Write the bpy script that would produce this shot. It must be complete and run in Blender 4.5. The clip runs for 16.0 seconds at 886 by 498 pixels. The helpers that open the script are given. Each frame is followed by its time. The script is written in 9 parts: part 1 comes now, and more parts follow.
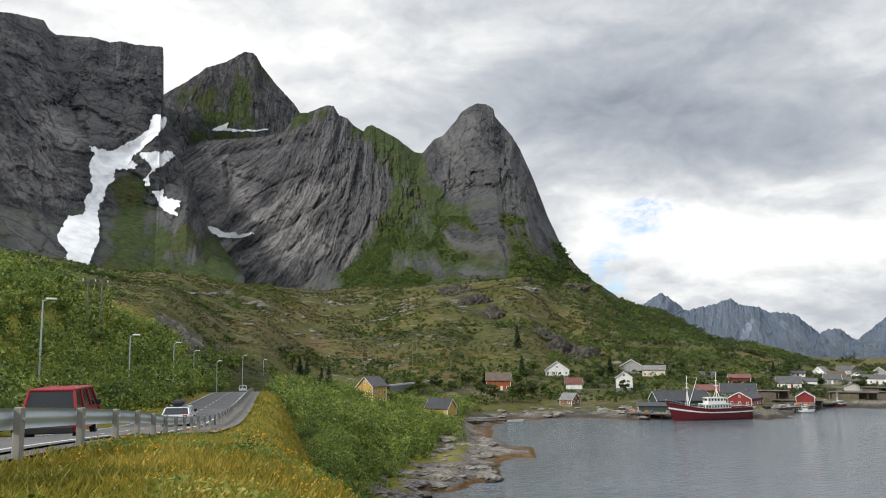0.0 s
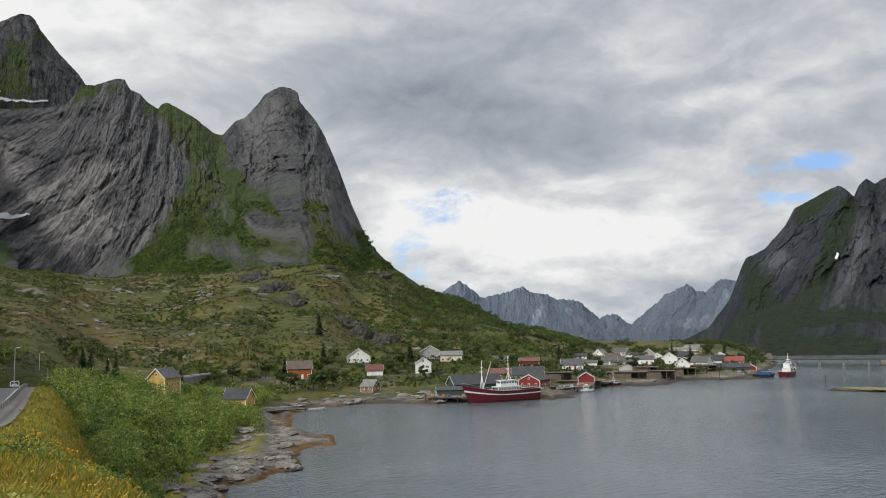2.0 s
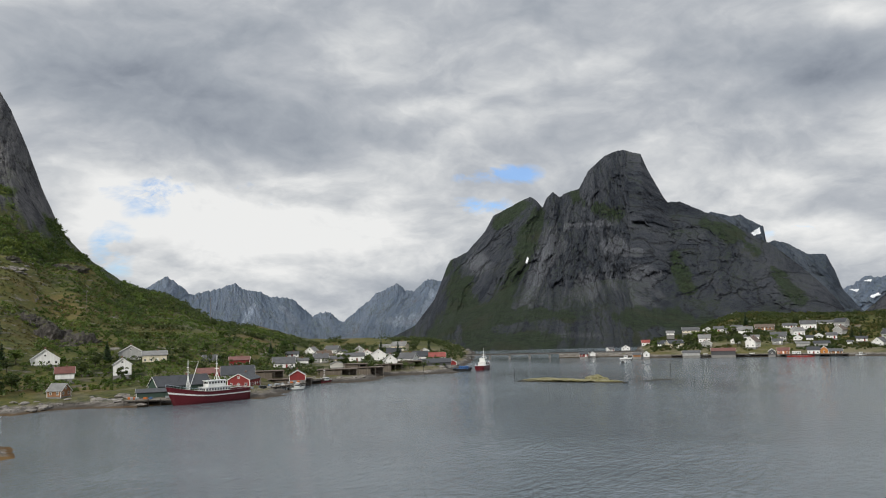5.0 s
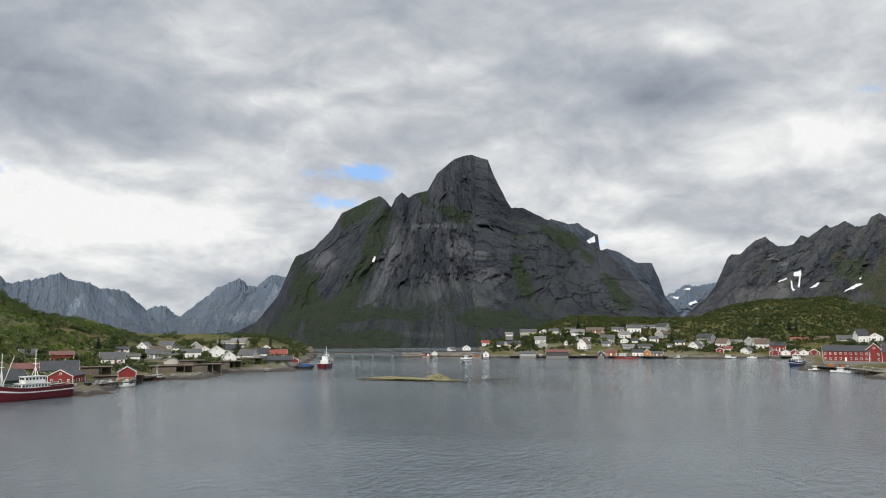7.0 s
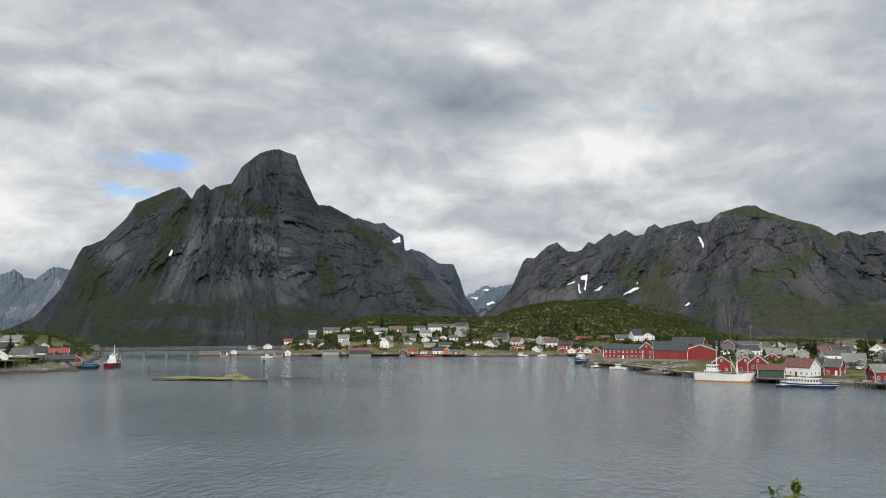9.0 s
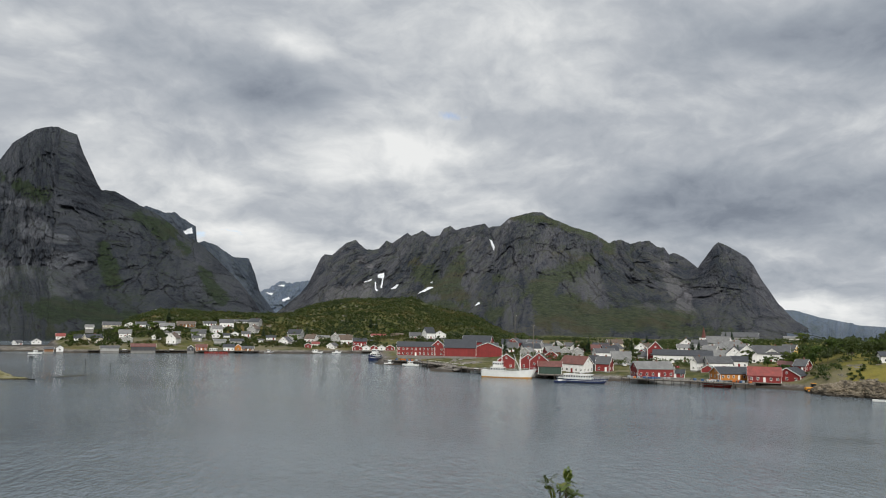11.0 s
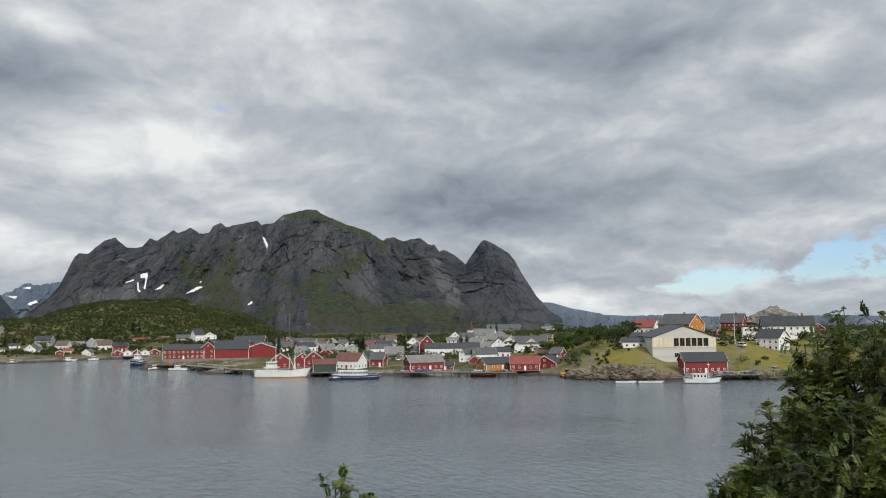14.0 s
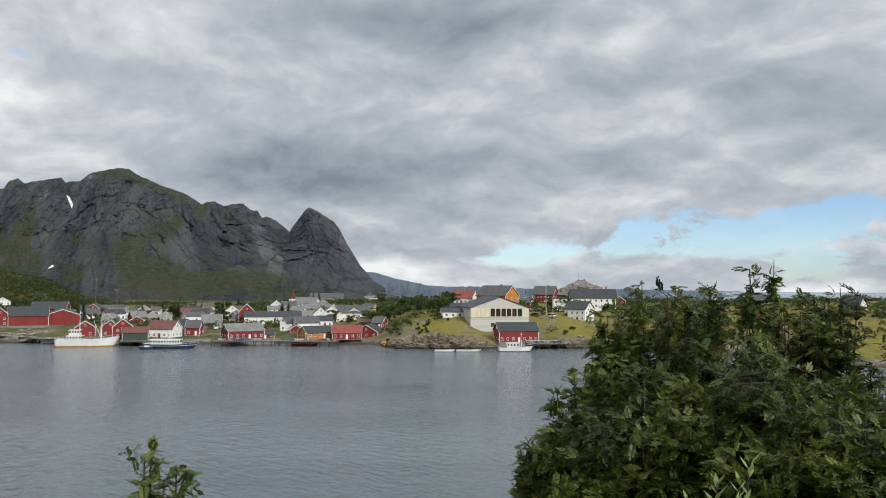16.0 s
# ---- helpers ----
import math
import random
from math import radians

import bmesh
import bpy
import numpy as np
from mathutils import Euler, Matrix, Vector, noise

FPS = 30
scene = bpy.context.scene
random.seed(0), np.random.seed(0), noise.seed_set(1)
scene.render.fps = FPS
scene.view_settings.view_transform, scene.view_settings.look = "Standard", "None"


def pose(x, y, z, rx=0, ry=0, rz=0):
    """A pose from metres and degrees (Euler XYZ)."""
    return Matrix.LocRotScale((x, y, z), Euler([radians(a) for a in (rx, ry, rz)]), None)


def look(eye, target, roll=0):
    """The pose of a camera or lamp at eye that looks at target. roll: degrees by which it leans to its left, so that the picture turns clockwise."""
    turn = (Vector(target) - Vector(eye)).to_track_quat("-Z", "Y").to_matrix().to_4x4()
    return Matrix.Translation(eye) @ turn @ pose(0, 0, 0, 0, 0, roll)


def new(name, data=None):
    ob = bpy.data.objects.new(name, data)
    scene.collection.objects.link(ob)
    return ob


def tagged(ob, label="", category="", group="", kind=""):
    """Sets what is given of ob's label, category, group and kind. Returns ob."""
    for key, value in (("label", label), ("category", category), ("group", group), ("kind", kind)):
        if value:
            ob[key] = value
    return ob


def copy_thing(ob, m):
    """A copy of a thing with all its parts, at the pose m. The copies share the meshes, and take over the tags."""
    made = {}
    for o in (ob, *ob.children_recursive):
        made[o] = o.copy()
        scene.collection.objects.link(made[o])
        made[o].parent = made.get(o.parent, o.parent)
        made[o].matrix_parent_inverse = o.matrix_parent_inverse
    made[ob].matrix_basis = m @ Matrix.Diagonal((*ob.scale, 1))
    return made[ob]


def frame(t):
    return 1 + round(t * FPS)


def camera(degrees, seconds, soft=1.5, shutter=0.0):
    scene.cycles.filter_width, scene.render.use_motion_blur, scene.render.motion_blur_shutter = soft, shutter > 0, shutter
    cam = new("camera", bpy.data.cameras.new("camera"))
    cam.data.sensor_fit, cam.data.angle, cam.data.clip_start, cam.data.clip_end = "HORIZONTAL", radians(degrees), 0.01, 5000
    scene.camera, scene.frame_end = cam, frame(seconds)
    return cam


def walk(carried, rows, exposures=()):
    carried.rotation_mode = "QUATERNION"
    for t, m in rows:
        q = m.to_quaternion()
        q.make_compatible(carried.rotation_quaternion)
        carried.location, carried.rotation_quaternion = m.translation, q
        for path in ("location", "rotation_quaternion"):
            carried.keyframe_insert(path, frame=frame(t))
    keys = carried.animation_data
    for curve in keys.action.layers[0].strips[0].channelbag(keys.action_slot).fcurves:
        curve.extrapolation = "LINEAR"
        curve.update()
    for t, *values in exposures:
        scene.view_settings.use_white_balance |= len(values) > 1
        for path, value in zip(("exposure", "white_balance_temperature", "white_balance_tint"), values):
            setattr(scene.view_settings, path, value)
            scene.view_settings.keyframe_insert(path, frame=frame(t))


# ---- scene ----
cam = camera(58.2, 16.0, soft=1.0)
EYE = 27.0
PATH = [
    (0.0, pose(0, 0, EYE, 97.21, 0.52, 0.00)),
    (0.5, pose(0, 0, EYE, 97.11, 0.74, -1.17)),
    (1.0, pose(0, 0, EYE, 96.71, 1.02, -4.63)),
    (1.5, pose(0, 0, EYE, 96.34, 1.26, -10.27)),
    (2.0, pose(0, 0, EYE, 96.10, 1.29, -14.10)),
    (2.5, pose(0, 0, EYE, 96.00, 1.46, -15.87)),
    (3.0, pose(0, 0, EYE, 95.96, 1.62, -17.61)),
    (3.5, pose(0, 0, EYE, 95.80, 1.53, -19.69)),
    (4.0, pose(0, 0, EYE, 95.64, 1.44, -23.63)),
    (4.5, pose(0, 0, EYE, 95.53, 1.62, -29.22)),
    (4.7, pose(0, 0, EYE, 95.50, 1.60, -31.51)),
    (6.8, pose(0, 0, EYE, 95.15, 0.50, -44.49)),
    (7.0, pose(0, 0, EYE, 95.16, 0.33, -45.58)),
    (7.5, pose(0, 0, EYE, 95.10, 0.19, -50.28)),
    (8.0, pose(0, 0, EYE, 95.04, -0.12, -55.29)),
    (8.2, pose(0, 0, EYE, 95.05, -0.19, -56.84)),
    (10.3, pose(0, 0, EYE, 95.05, -0.47, -67.42)),
    (10.5, pose(0, 0, EYE, 95.00, -0.91, -70.62)),
    (11.0, pose(0, 0, EYE, 94.96, -0.99, -74.14)),
    (11.5, pose(0, 0, EYE, 94.99, -0.73, -76.51)),
    (12.0, pose(0, 0, EYE, 95.04, -0.40, -79.26)),
    (12.5, pose(0, 0, EYE, 95.07, -0.10, -81.17)),
    (13.0, pose(0, 0, EYE, 95.00, 0.30, -84.77)),
    (13.5, pose(0, 0, EYE, 94.94, 0.70, -88.63)),
    (14.0, pose(0, 0, EYE, 94.84, 0.61, -90.19)),
    (14.5, pose(0, 0, EYE, 94.58, 0.46, -91.83)),
    (15.0, pose(0, 0, EYE, 94.37, 0.09, -93.74)),
    (15.5, pose(0, 0, EYE, 94.05, 0.03, -98.07)),
    (16.0, pose(0, 0, EYE, 92.61, -0.32, -102.83)),
]
# the clip's own exposure drifts as bright sky comes and goes
walk(cam, PATH, ((0.0, 0.17, 6350, 8.0), (2.0, -0.07, 6350, 8.0), (4.0, -0.16, 6350, 8.0), (7.5, 0.0, 6350, 8.0), (11.5, -0.14, 6300, 7.5), (14.5, -0.1, 6250, 7.0), (16.0, -0.03, 6250, 7.0)))

# ---- world and sun ----
world = bpy.data.worlds.new("world")
scene.world = world
world.use_nodes = True


class Nodes:
    """Short way to wire a node tree."""

    def __init__(self, tree):
        self.tree = tree
        tree.nodes.clear()

    def add(self, kind, *inputs, **settings):
        node = self.tree.nodes.new("ShaderNode" + kind)
        for key, value in settings.items():
            if key == "operation":
                node.operation = value
            elif key == "noise_dimensions":
                node.noise_dimensions = value
            elif key == "blend":
                node.data_type = "RGBA"
                node.blend_type = value
            elif key == "noise_type":
                node.noise_type = value
            elif key == "feature":
                node.feature = value
            elif key == "clamp":
                node.use_clamp = value
        for slot, value in inputs:
            self.link(node, slot, value)
        return node

    def link(self, node, slot, value):
        if isinstance(value, bpy.types.NodeSocket):
            self.tree.links.new(value, node.inputs[slot])
        elif isinstance(value, bpy.types.Node):
            self.tree.links.new(value.outputs[0], node.inputs[slot])
        else:
            node.inputs[slot].default_value = value

    def math(self, op, a, b=0.0, clamp=False):
        return self.add("Math", (0, a), (1, b), operation=op, clamp=clamp).outputs[0]

    def vec(self, op, a, b=(0, 0, 0)):
        return self.add("VectorMath", (0, a), (1, b), operation=op).outputs[0]

    def noise(self, vector, scale, detail=4.0, rough=0.55, distort=0.0):
        return self.add("TexNoise", ("Vector", vector), ("Scale", scale), ("Detail", detail), ("Roughness", rough),
                        ("Distortion", distort)).outputs[0]

    def ramp(self, value, *stops):
        node = self.add("ValToRGB", (0, value))
        el = node.color_ramp.elements
        while len(el) < len(stops):
            el.new(0.5)
        for e, (place, colour) in zip(el, stops):
            e.position = place
            e.color = (*colour, 1) if isinstance(colour, tuple) else (colour, colour, colour, 1)
        return node.outputs[0]

    def span(self, value, a, b, c=0.0, d=1.0):
        return self.add("MapRange", (0, value), (1, a), (2, b), (3, c), (4, d)).outputs[0]

    def mix(self, factor, a, b, blend="MIX"):
        node = self.add("Mix", (0, factor), (6, a), (7, b), blend=blend)
        return node.outputs[2]


def heading(az, el=0.0):
    a, e = radians(az), radians(el)
    return Vector((math.sin(a) * math.cos(e), math.cos(a) * math.cos(e), math.sin(e)))


SUN_AZ, SUN_EL = -114.0, 32.0

w = Nodes(world.node_tree)
coord = w.add("TexCoord").outputs["Generated"]
sky = w.add("TexSky")
sky.sky_type, sky.sun_disc = "NISHITA", False
sky.dust_density, sky.ozone_density = 0.2, 2.0
sky.sun_elevation, sky.sun_rotation = radians(SUN_EL), radians(SUN_AZ)
sep = w.add("SeparateXYZ", (0, coord))
# cloud cover on a level sheet overhead, so that puffs narrow towards the horizon
over = w.math("DIVIDE", 1.0, w.math("ADD", w.math("MAXIMUM", sep.outputs[2], 0.0), 0.42))
flat = w.add("CombineXYZ", (0, w.math("MULTIPLY", sep.outputs[0], over)), (1, w.math("MULTIPLY", sep.outputs[1], over)), (2, w.math("MULTIPLY", sep.outputs[2], 1.2))).outputs[0]
warp = w.add("TexNoise", ("Vector", flat), ("Scale", 3.0), ("Detail", 5.0)).outputs[1]
flat = w.vec("ADD", flat, w.vec("MULTIPLY", w.vec("SUBTRACT", warp, (0.5, 0.5, 0.5)), (0.24, 0.24, 0.1)))
big = w.noise(w.vec("ADD", flat, (3.1, 7.7, 0.0)), 1.4, 4.0, 0.5, 0.0)
mid = w.noise(w.vec("ADD", flat, (0.4, 2.9, 1.0)), 3.4, 10.0, 0.56, 0.0)
# the same puffs a little further in: sunward edges are lit, bases are grey
above_mid = w.noise(w.vec("ADD", w.vec("MULTIPLY", flat, (0.965, 0.965, 1.0)), (0.4, 2.9, 1.0)), 3.4, 7.0, 0.56, 0.0)
fine = w.noise(w.vec("ADD", flat, (5.4, 1.9, 3.0)), 7.0, 9.0, 0.62, 0.0)
# bearing and elevation of the view of the sky, for the large cloud masses
bearing = w.math("ARCTAN2", sep.outputs[0], sep.outputs[1])
rise_ = w.math("ARCSINE", sep.outputs[2])
dome = w.add("CombineXYZ", (0, bearing), (1, rise_), (2, 0.0)).outputs[0]
wob = w.add("TexNoise", ("Vector", coord), ("Scale", 7.0), ("Detail", 4.0)).outputs[1]
dome = w.vec("ADD", dome, w.vec("MULTIPLY", w.vec("SUBTRACT", wob, (0.5, 0.5, 0.5)), (0.14, 0.08, 0.0)))


def mass(az, el, wide, tall, amount, total):
    """One soft cloud mass, lighter or darker, added to a total."""
    d = w.vec("DIVIDE", w.vec("SUBTRACT", dome, (radians(az), radians(el), 0)), (radians(wide), radians(tall), 1))
    far = w.add("VectorMath", (0, d), operation="LENGTH").outputs["Value"]
    return w.math("ADD", total, w.span(far, 0.15, 1.0, amount, 0.0))


lit = w.math("MULTIPLY", w.math("SUBTRACT", mid, above_mid), 0.55)
shade = w.math("ADD", w.math("ADD", w.math("MULTIPLY", big, 0.30), lit), w.math("ADD", w.math("MULTIPLY", mid, 0.36), w.math("MULTIPLY", fine, 0.09)))
shade = w.math("ADD", shade, 0.225)
# the mass at (14, 45) is an unseen bright patch added to light the water
MASSES_NORTH = ((-17.6, 21.5, 17, 8, 0.17), (-2.5, 22.7, 11, 6, 0.12), (16.3, 16.9, 14, 5, -0.20), (11.5, 14.9, 8, 3, -0.07), (27.3, 18.1, 6, 2.4, 0.03), (19.6, 7.0, 14, 5, 0.22), (12.1, 7.8, 5, 3.4, 0.12), (25.4, 3.2, 8, 2, -0.04),
                (38.2, 14.9, 9, 2.2, 0.10), (39.6, 19.1, 10, 2.6, -0.08), (21.4, 21, 8, 2.6, -0.06), (25, 13.2, 10, 2.6, -0.14), (42.7, 18.2, 10, 2.2, 0.11), (14, 45, 40, 18, 0.3), (-30, 18, 20, 14, 0.08))
MASSES_EAST = ((61.5, 15.8, 8, 3, -0.19), (72, 11.4, 14, 2.6, 0.16), (49.3, 10.8, 9, 3.4, 0.06), (30, 6.0, 12, 3.4, 0.13), (58, 21.5, 11, 2.2, -0.02), (57.5, 6.7, 6, 2.2, 0.08), (95.5, 18.6, 13, 3.2, -0.14), (92.5, 7.8, 13, 2.8, -0.11),
               (62.5, 5.0, 5, 2.2, 0.12), (82.8, 18.1, 6, 2.4, 0.02), (92.5, 14.2, 9.5, 1.8, 0.05), (88.5, 8.6, 10, 2.4, -0.06), (62.5, 19, 5, 1.7, 0.11))
MASSES_SOUTH = ((105, 18.8, 13, 2.6, -0.16), (115.4, 16.6, 8.5, 1.6, 0.08), (108.8, 11, 13, 1.2, 0.06), (108.8, 8.7, 15, 1.4, -0.09), (106.8, 4.9, 13, 1.1, -0.06), (99.3, 0.4, 5, 1.3, 0.18), (126.6, 13.9, 10, 2.6, -0.09), (111.6, 12.6, 18, 1.1, 0.04), (129, 0.1, 6, 1.3, 0.2), (108, 14, 34, 18, -0.11))
for m in MASSES_NORTH + MASSES_EAST + MASSES_SOUTH:
    shade = mass(*m[:4], m[4] * (1.25 if m[4] > 0 else 1.0), shade)
cloud = w.ramp(shade, (0.12, (0.19, 0.21, 0.255)), (0.28, (0.25, 0.275, 0.325)), (0.37, (0.33, 0.355, 0.405)), (0.46, (0.40, 0.425, 0.47)), (0.57, (0.515, 0.53, 0.565)), (0.66, (0.66, 0.665, 0.68)), (0.81, (0.94, 0.92, 0.90)))
gap_noise = w.noise(w.vec("ADD", flat, (8.3, 1.2, 4.0)), 5.5, 9.0, 0.62, 0.0)
gap = 0.0
for m in ((14.6, 9.0, 4.4, 1.9, 0.36), (21.6, 9.4, 2.6, 1.6, 0.34), (12.6, 5.4, 2.8, 2.6, 0.28), (37, 10.5, 2.6, 1.1, 0.30), (40.2, 10.5, 3.0, 1.1, 0.30), (37, 8.3, 2.8, 1.1, 0.28), (59.2, 6.0, 3.4, 1.2, 0.28), (75.2, 14.9, 3.0, 0.8, 0.2),
          (114.5, 2.4, 11, 1.7, 0.34), (117.6, 3.5, 6, 2.3, 0.26), (127, 3.1, 12, 3.2, 0.40), (130, 5, 7, 1.5, 0.26), (107.5, 2.3, 6, 0.8, 0.2), (146, 4, 16, 3, 0.3)):
    gap = mass(*m, gap)
gap = w.span(w.math("MULTIPLY", gap, w.span(gap_noise, 0.40, 0.60, 0.0, 3.0)), 0.20, 0.62, 0.0, 0.78)
under = w.add("Background", (0, w.mix(1.0, sky.outputs[0], (0.80, 0.94, 1.20, 1), "MULTIPLY")), (1, 0.12))
# thin cloud is brighter overhead, above the view: added fill light for the land
above = w.add("Background", (0, cloud), (1, w.span(sep.outputs[2], 0.42, 0.85, 1.0, 1.75)))
both = w.add("MixShader", (0, gap), (1, above), (2, under))
w.add("OutputWorld", (0, both))

sun = bpy.data.lights.new("sun", "SUN")
sun.energy, sun.angle, sun.color = 3.1, radians(9), (1.0, 0.945, 0.86)
sun_ob = new("sun", sun)
sun_ob.matrix_world = look(heading(SUN_AZ, SUN_EL) * 100, (0, 0, 0))

# ---- materials ----
MATS = {}


def material(name, build):
    """One node material by name, made on first use."""
    if name not in MATS:
        m = bpy.data.materials.new(name)
        m.use_nodes = True
        n = Nodes(m.node_tree)
        out = n.add("OutputMaterial")
        shader = n.add("BsdfPrincipled")
        n.link(out, 0, shader)
        build(n, shader)
        MATS[name] = m
    return MATS[name]


def bump(n, shader, height, strength=0.4, distance=0.05):
    b = n.add("Bump", ("Strength", strength), ("Distance", distance), ("Height", height))
    n.link(shader, "Normal", b)


def paint(name, colour, rough=0.6, wear=0.25, scale=2.0, metal=0.0):
    """Painted or plain surface: slow fading and fine grain."""
    def build(n, s):
        p = n.add("NewGeometry").outputs["Position"]
        a = n.noise(p, scale * 0.35, 3.0)
        b = n.noise(p, scale * 6.0, 4.0, 0.6)
        v = n.math("ADD", n.math("MULTIPLY", a, 0.6), n.math("MULTIPLY", b, 0.4))
        k = n.span(v, 0.3, 0.7, 1.0 - wear, 1.0 + wear * 0.6)
        n.link(s, "Base Color", n.vec("MULTIPLY", (*colour,), n.add("CombineXYZ", (0, k), (1, k), (2, k)).outputs[0]))
        n.link(s, "Roughness", n.span(b, 0.3, 0.7, max(rough - 0.1, 0.03), min(rough + 0.1, 1)))
        s.inputs["Metallic"].default_value = metal
        bump(n, s, b, 0.15, 0.01)
    return material(name, build)


def boards(name, colour, pitch=0.16, upright=True, wear=0.3):
    """Painted timber cladding with shadow lines between boards."""
    def build(n, s):
        tc = n.add("TexCoord").outputs["Object"]
        sp = n.add("SeparateXYZ", (0, tc))
        u = n.math("ADD", sp.outputs[0], sp.outputs[1]) if upright else sp.outputs[2]
        cell = n.math("DIVIDE", u, pitch)
        fr = n.math("FRACT", cell)
        groove = n.span(n.math("ABSOLUTE", n.math("SUBTRACT", fr, 0.5)), 0.40, 0.5, 0.0, 1.0)
        rnd = n.add("TexWhiteNoise", ("W", n.math("FLOOR", cell)), noise_dimensions="1D").outputs[0]
        grime = n.noise(tc, 0.45, 5.0, 0.6)
        v = n.math("ADD", n.math("MULTIPLY", rnd, 0.35), n.math("MULTIPLY", grime, 0.65))
        k = n.span(v, 0.25, 0.75, 1.0 - wear, 1.0 + 0.4 * wear)
        n.link(s, "Base Color", n.vec("MULTIPLY", (*colour,), n.add("CombineXYZ", (0, k), (1, k), (2, k)).outputs[0]))
        s.inputs["Roughness"].default_value = 0.7
        bump(n, s, n.math("SUBTRACT", 1.0, groove), 0.6, 0.02)
    return material(name, build)


def rock_mat(name, dark, light, green, cover, scale=1.0, slab=1.45, relief=5.0, crack=1.0):
    """Mountain rock with joints and stains that follow the lean of the strata; turf, pale slabs and painted sunlit
    slopes where the mesh says, and turf on level ledges (normal z above cover).
    """
    def build(n, s):
        geo = n.add("NewGeometry")
        p = geo.outputs["Position"]
        nz = n.add("SeparateXYZ", (0, geo.outputs["Normal"])).outputs[2]
        z = n.add("SeparateXYZ", (0, p)).outputs[2]
        marks = {}
        for key in ("across", "turf", "pale"):
            node = n.add("Attribute")
            node.attribute_name = key
            marks[key] = node.outputs["Fac"]
        along = n.add("CombineXYZ", (0, marks["across"]), (1, z), (2, 0.0)).outputs[0]
        bend = n.add("TexNoise", ("Vector", p), ("Scale", 0.02 * scale), ("Detail", 4.0)).outputs[1]
        along = n.vec("ADD", along, n.vec("MULTIPLY", n.vec("SUBTRACT", bend, (0.5, 0.5, 0.5)), (18.0, 18.0, 0.0)))
        big = n.noise(p, 0.007 * scale, 4.0, 0.6)
        streak = n.noise(n.vec("MULTIPLY", along, (1.0, 0.5, 1.0)), 0.055 * scale, 10.0, 0.70)
        stain = n.noise(n.vec("MULTIPLY", along, (1.0, 0.2, 1.0)), 0.10 * scale, 6.0, 0.66)
        # broad runs down the wall: light and shade of gullies put into the tone
        gully_tone = n.noise(n.vec("MULTIPLY", along, (1.0, 0.22, 1.0)), 0.020 * scale, 5.0, 0.6)
        fine = n.noise(p, 0.15 * scale, 10.0, 0.80)
        v = n.math("ADD", n.math("ADD", n.math("MULTIPLY", streak, 0.28), n.math("MULTIPLY", stain, 0.10)), n.math("ADD", n.math("MULTIPLY", gully_tone, 0.28), n.math("MULTIPLY", fine, 0.34)))
        tone = n.span(v, 0.452, 0.562)
        rock = n.mix(tone, (*dark, 1), (*light, 1))
        bright = n.mix(tone, (light[0] * 0.62, light[1] * 0.62, light[2] * 0.62, 1), (light[0] * slab, light[1] * slab * 0.985, light[2] * slab * 0.96, 1))
        edge = n.math("ADD", marks["pale"], n.math("MULTIPLY", n.math("SUBTRACT", streak, 0.5), 1.5))
        rock = n.mix(n.span(edge, 0.2, 0.6, 0.0, 0.95), rock, bright)
        joints = n.add("TexVoronoi", ("Vector", n.vec("MULTIPLY", along, (1.0, 0.5, 1.0))), ("Scale", 0.034 * scale), feature="DISTANCE_TO_EDGE").outputs["Distance"]
        small = n.add("TexVoronoi", ("Vector", n.vec("MULTIPLY", along, (1.0, 0.7, 1.0))), ("Scale", 0.10 * scale), feature="DISTANCE_TO_EDGE").outputs["Distance"]
        line = n.math("MULTIPLY", n.span(n.math("ADD", joints, n.math("MULTIPLY", n.math("SUBTRACT", fine, 0.5), 0.16)), 0.0, 0.04, 1 - 0.55 * crack, 1.0), n.span(n.math("ADD", small, n.math("MULTIPLY", n.math("SUBTRACT", fine, 0.42), 0.6)), 0.0, 0.08, 1 - 0.38 * crack, 1.0))
        rock = n.mix(1.0, rock, n.add("CombineXYZ", (0, line), (1, line), (2, line)).outputs[0], "MULTIPLY")
        turf_v = n.noise(p, 0.10 * scale, 8.0, 0.74)
        turf = n.mix(n.span(turf_v, 0.38, 0.62), (green[0] * 0.34, green[1] * 0.40, green[2] * 0.38, 1), (green[0] * 1.12, green[1] * 1.12, green[2], 1))
        brown = n.noise(p, 0.011 * scale, 4.0, 0.6)
        turf = n.mix(n.span(brown, 0.52, 0.66, 0.0, 0.6), turf, (green[0] * 1.2, green[1] * 0.78, green[2] * 0.8, 1))
        ledge = n.math("ADD", n.math("ADD", nz, n.math("MULTIPLY", n.math("SUBTRACT", fine, 0.5), 0.7)), n.math("MULTIPLY", n.math("SUBTRACT", big, 0.5), 0.7))
        mask = n.math("MULTIPLY", n.span(ledge, cover - 0.05, cover + 0.10), 0.75)
        rough_edge = n.math("ADD", n.math("MULTIPLY", n.math("SUBTRACT", fine, 0.5), 2.4), n.math("ADD", n.math("MULTIPLY", n.math("SUBTRACT", streak, 0.5), 2.0), n.math("MULTIPLY", n.math("SUBTRACT", nz, 0.45), 1.0)))
        ragged = n.span(n.math("ADD", n.math("MULTIPLY", marks["turf"], 1.25), rough_edge), 0.40, 0.90, 0.0, 0.9)
        mask = n.math("MAXIMUM", mask, ragged)
        n.link(s, "Base Color", n.mix(mask, rock, turf))
        s.inputs["Roughness"].default_value = 0.9
        s.inputs["Specular IOR Level"].default_value = 0.15
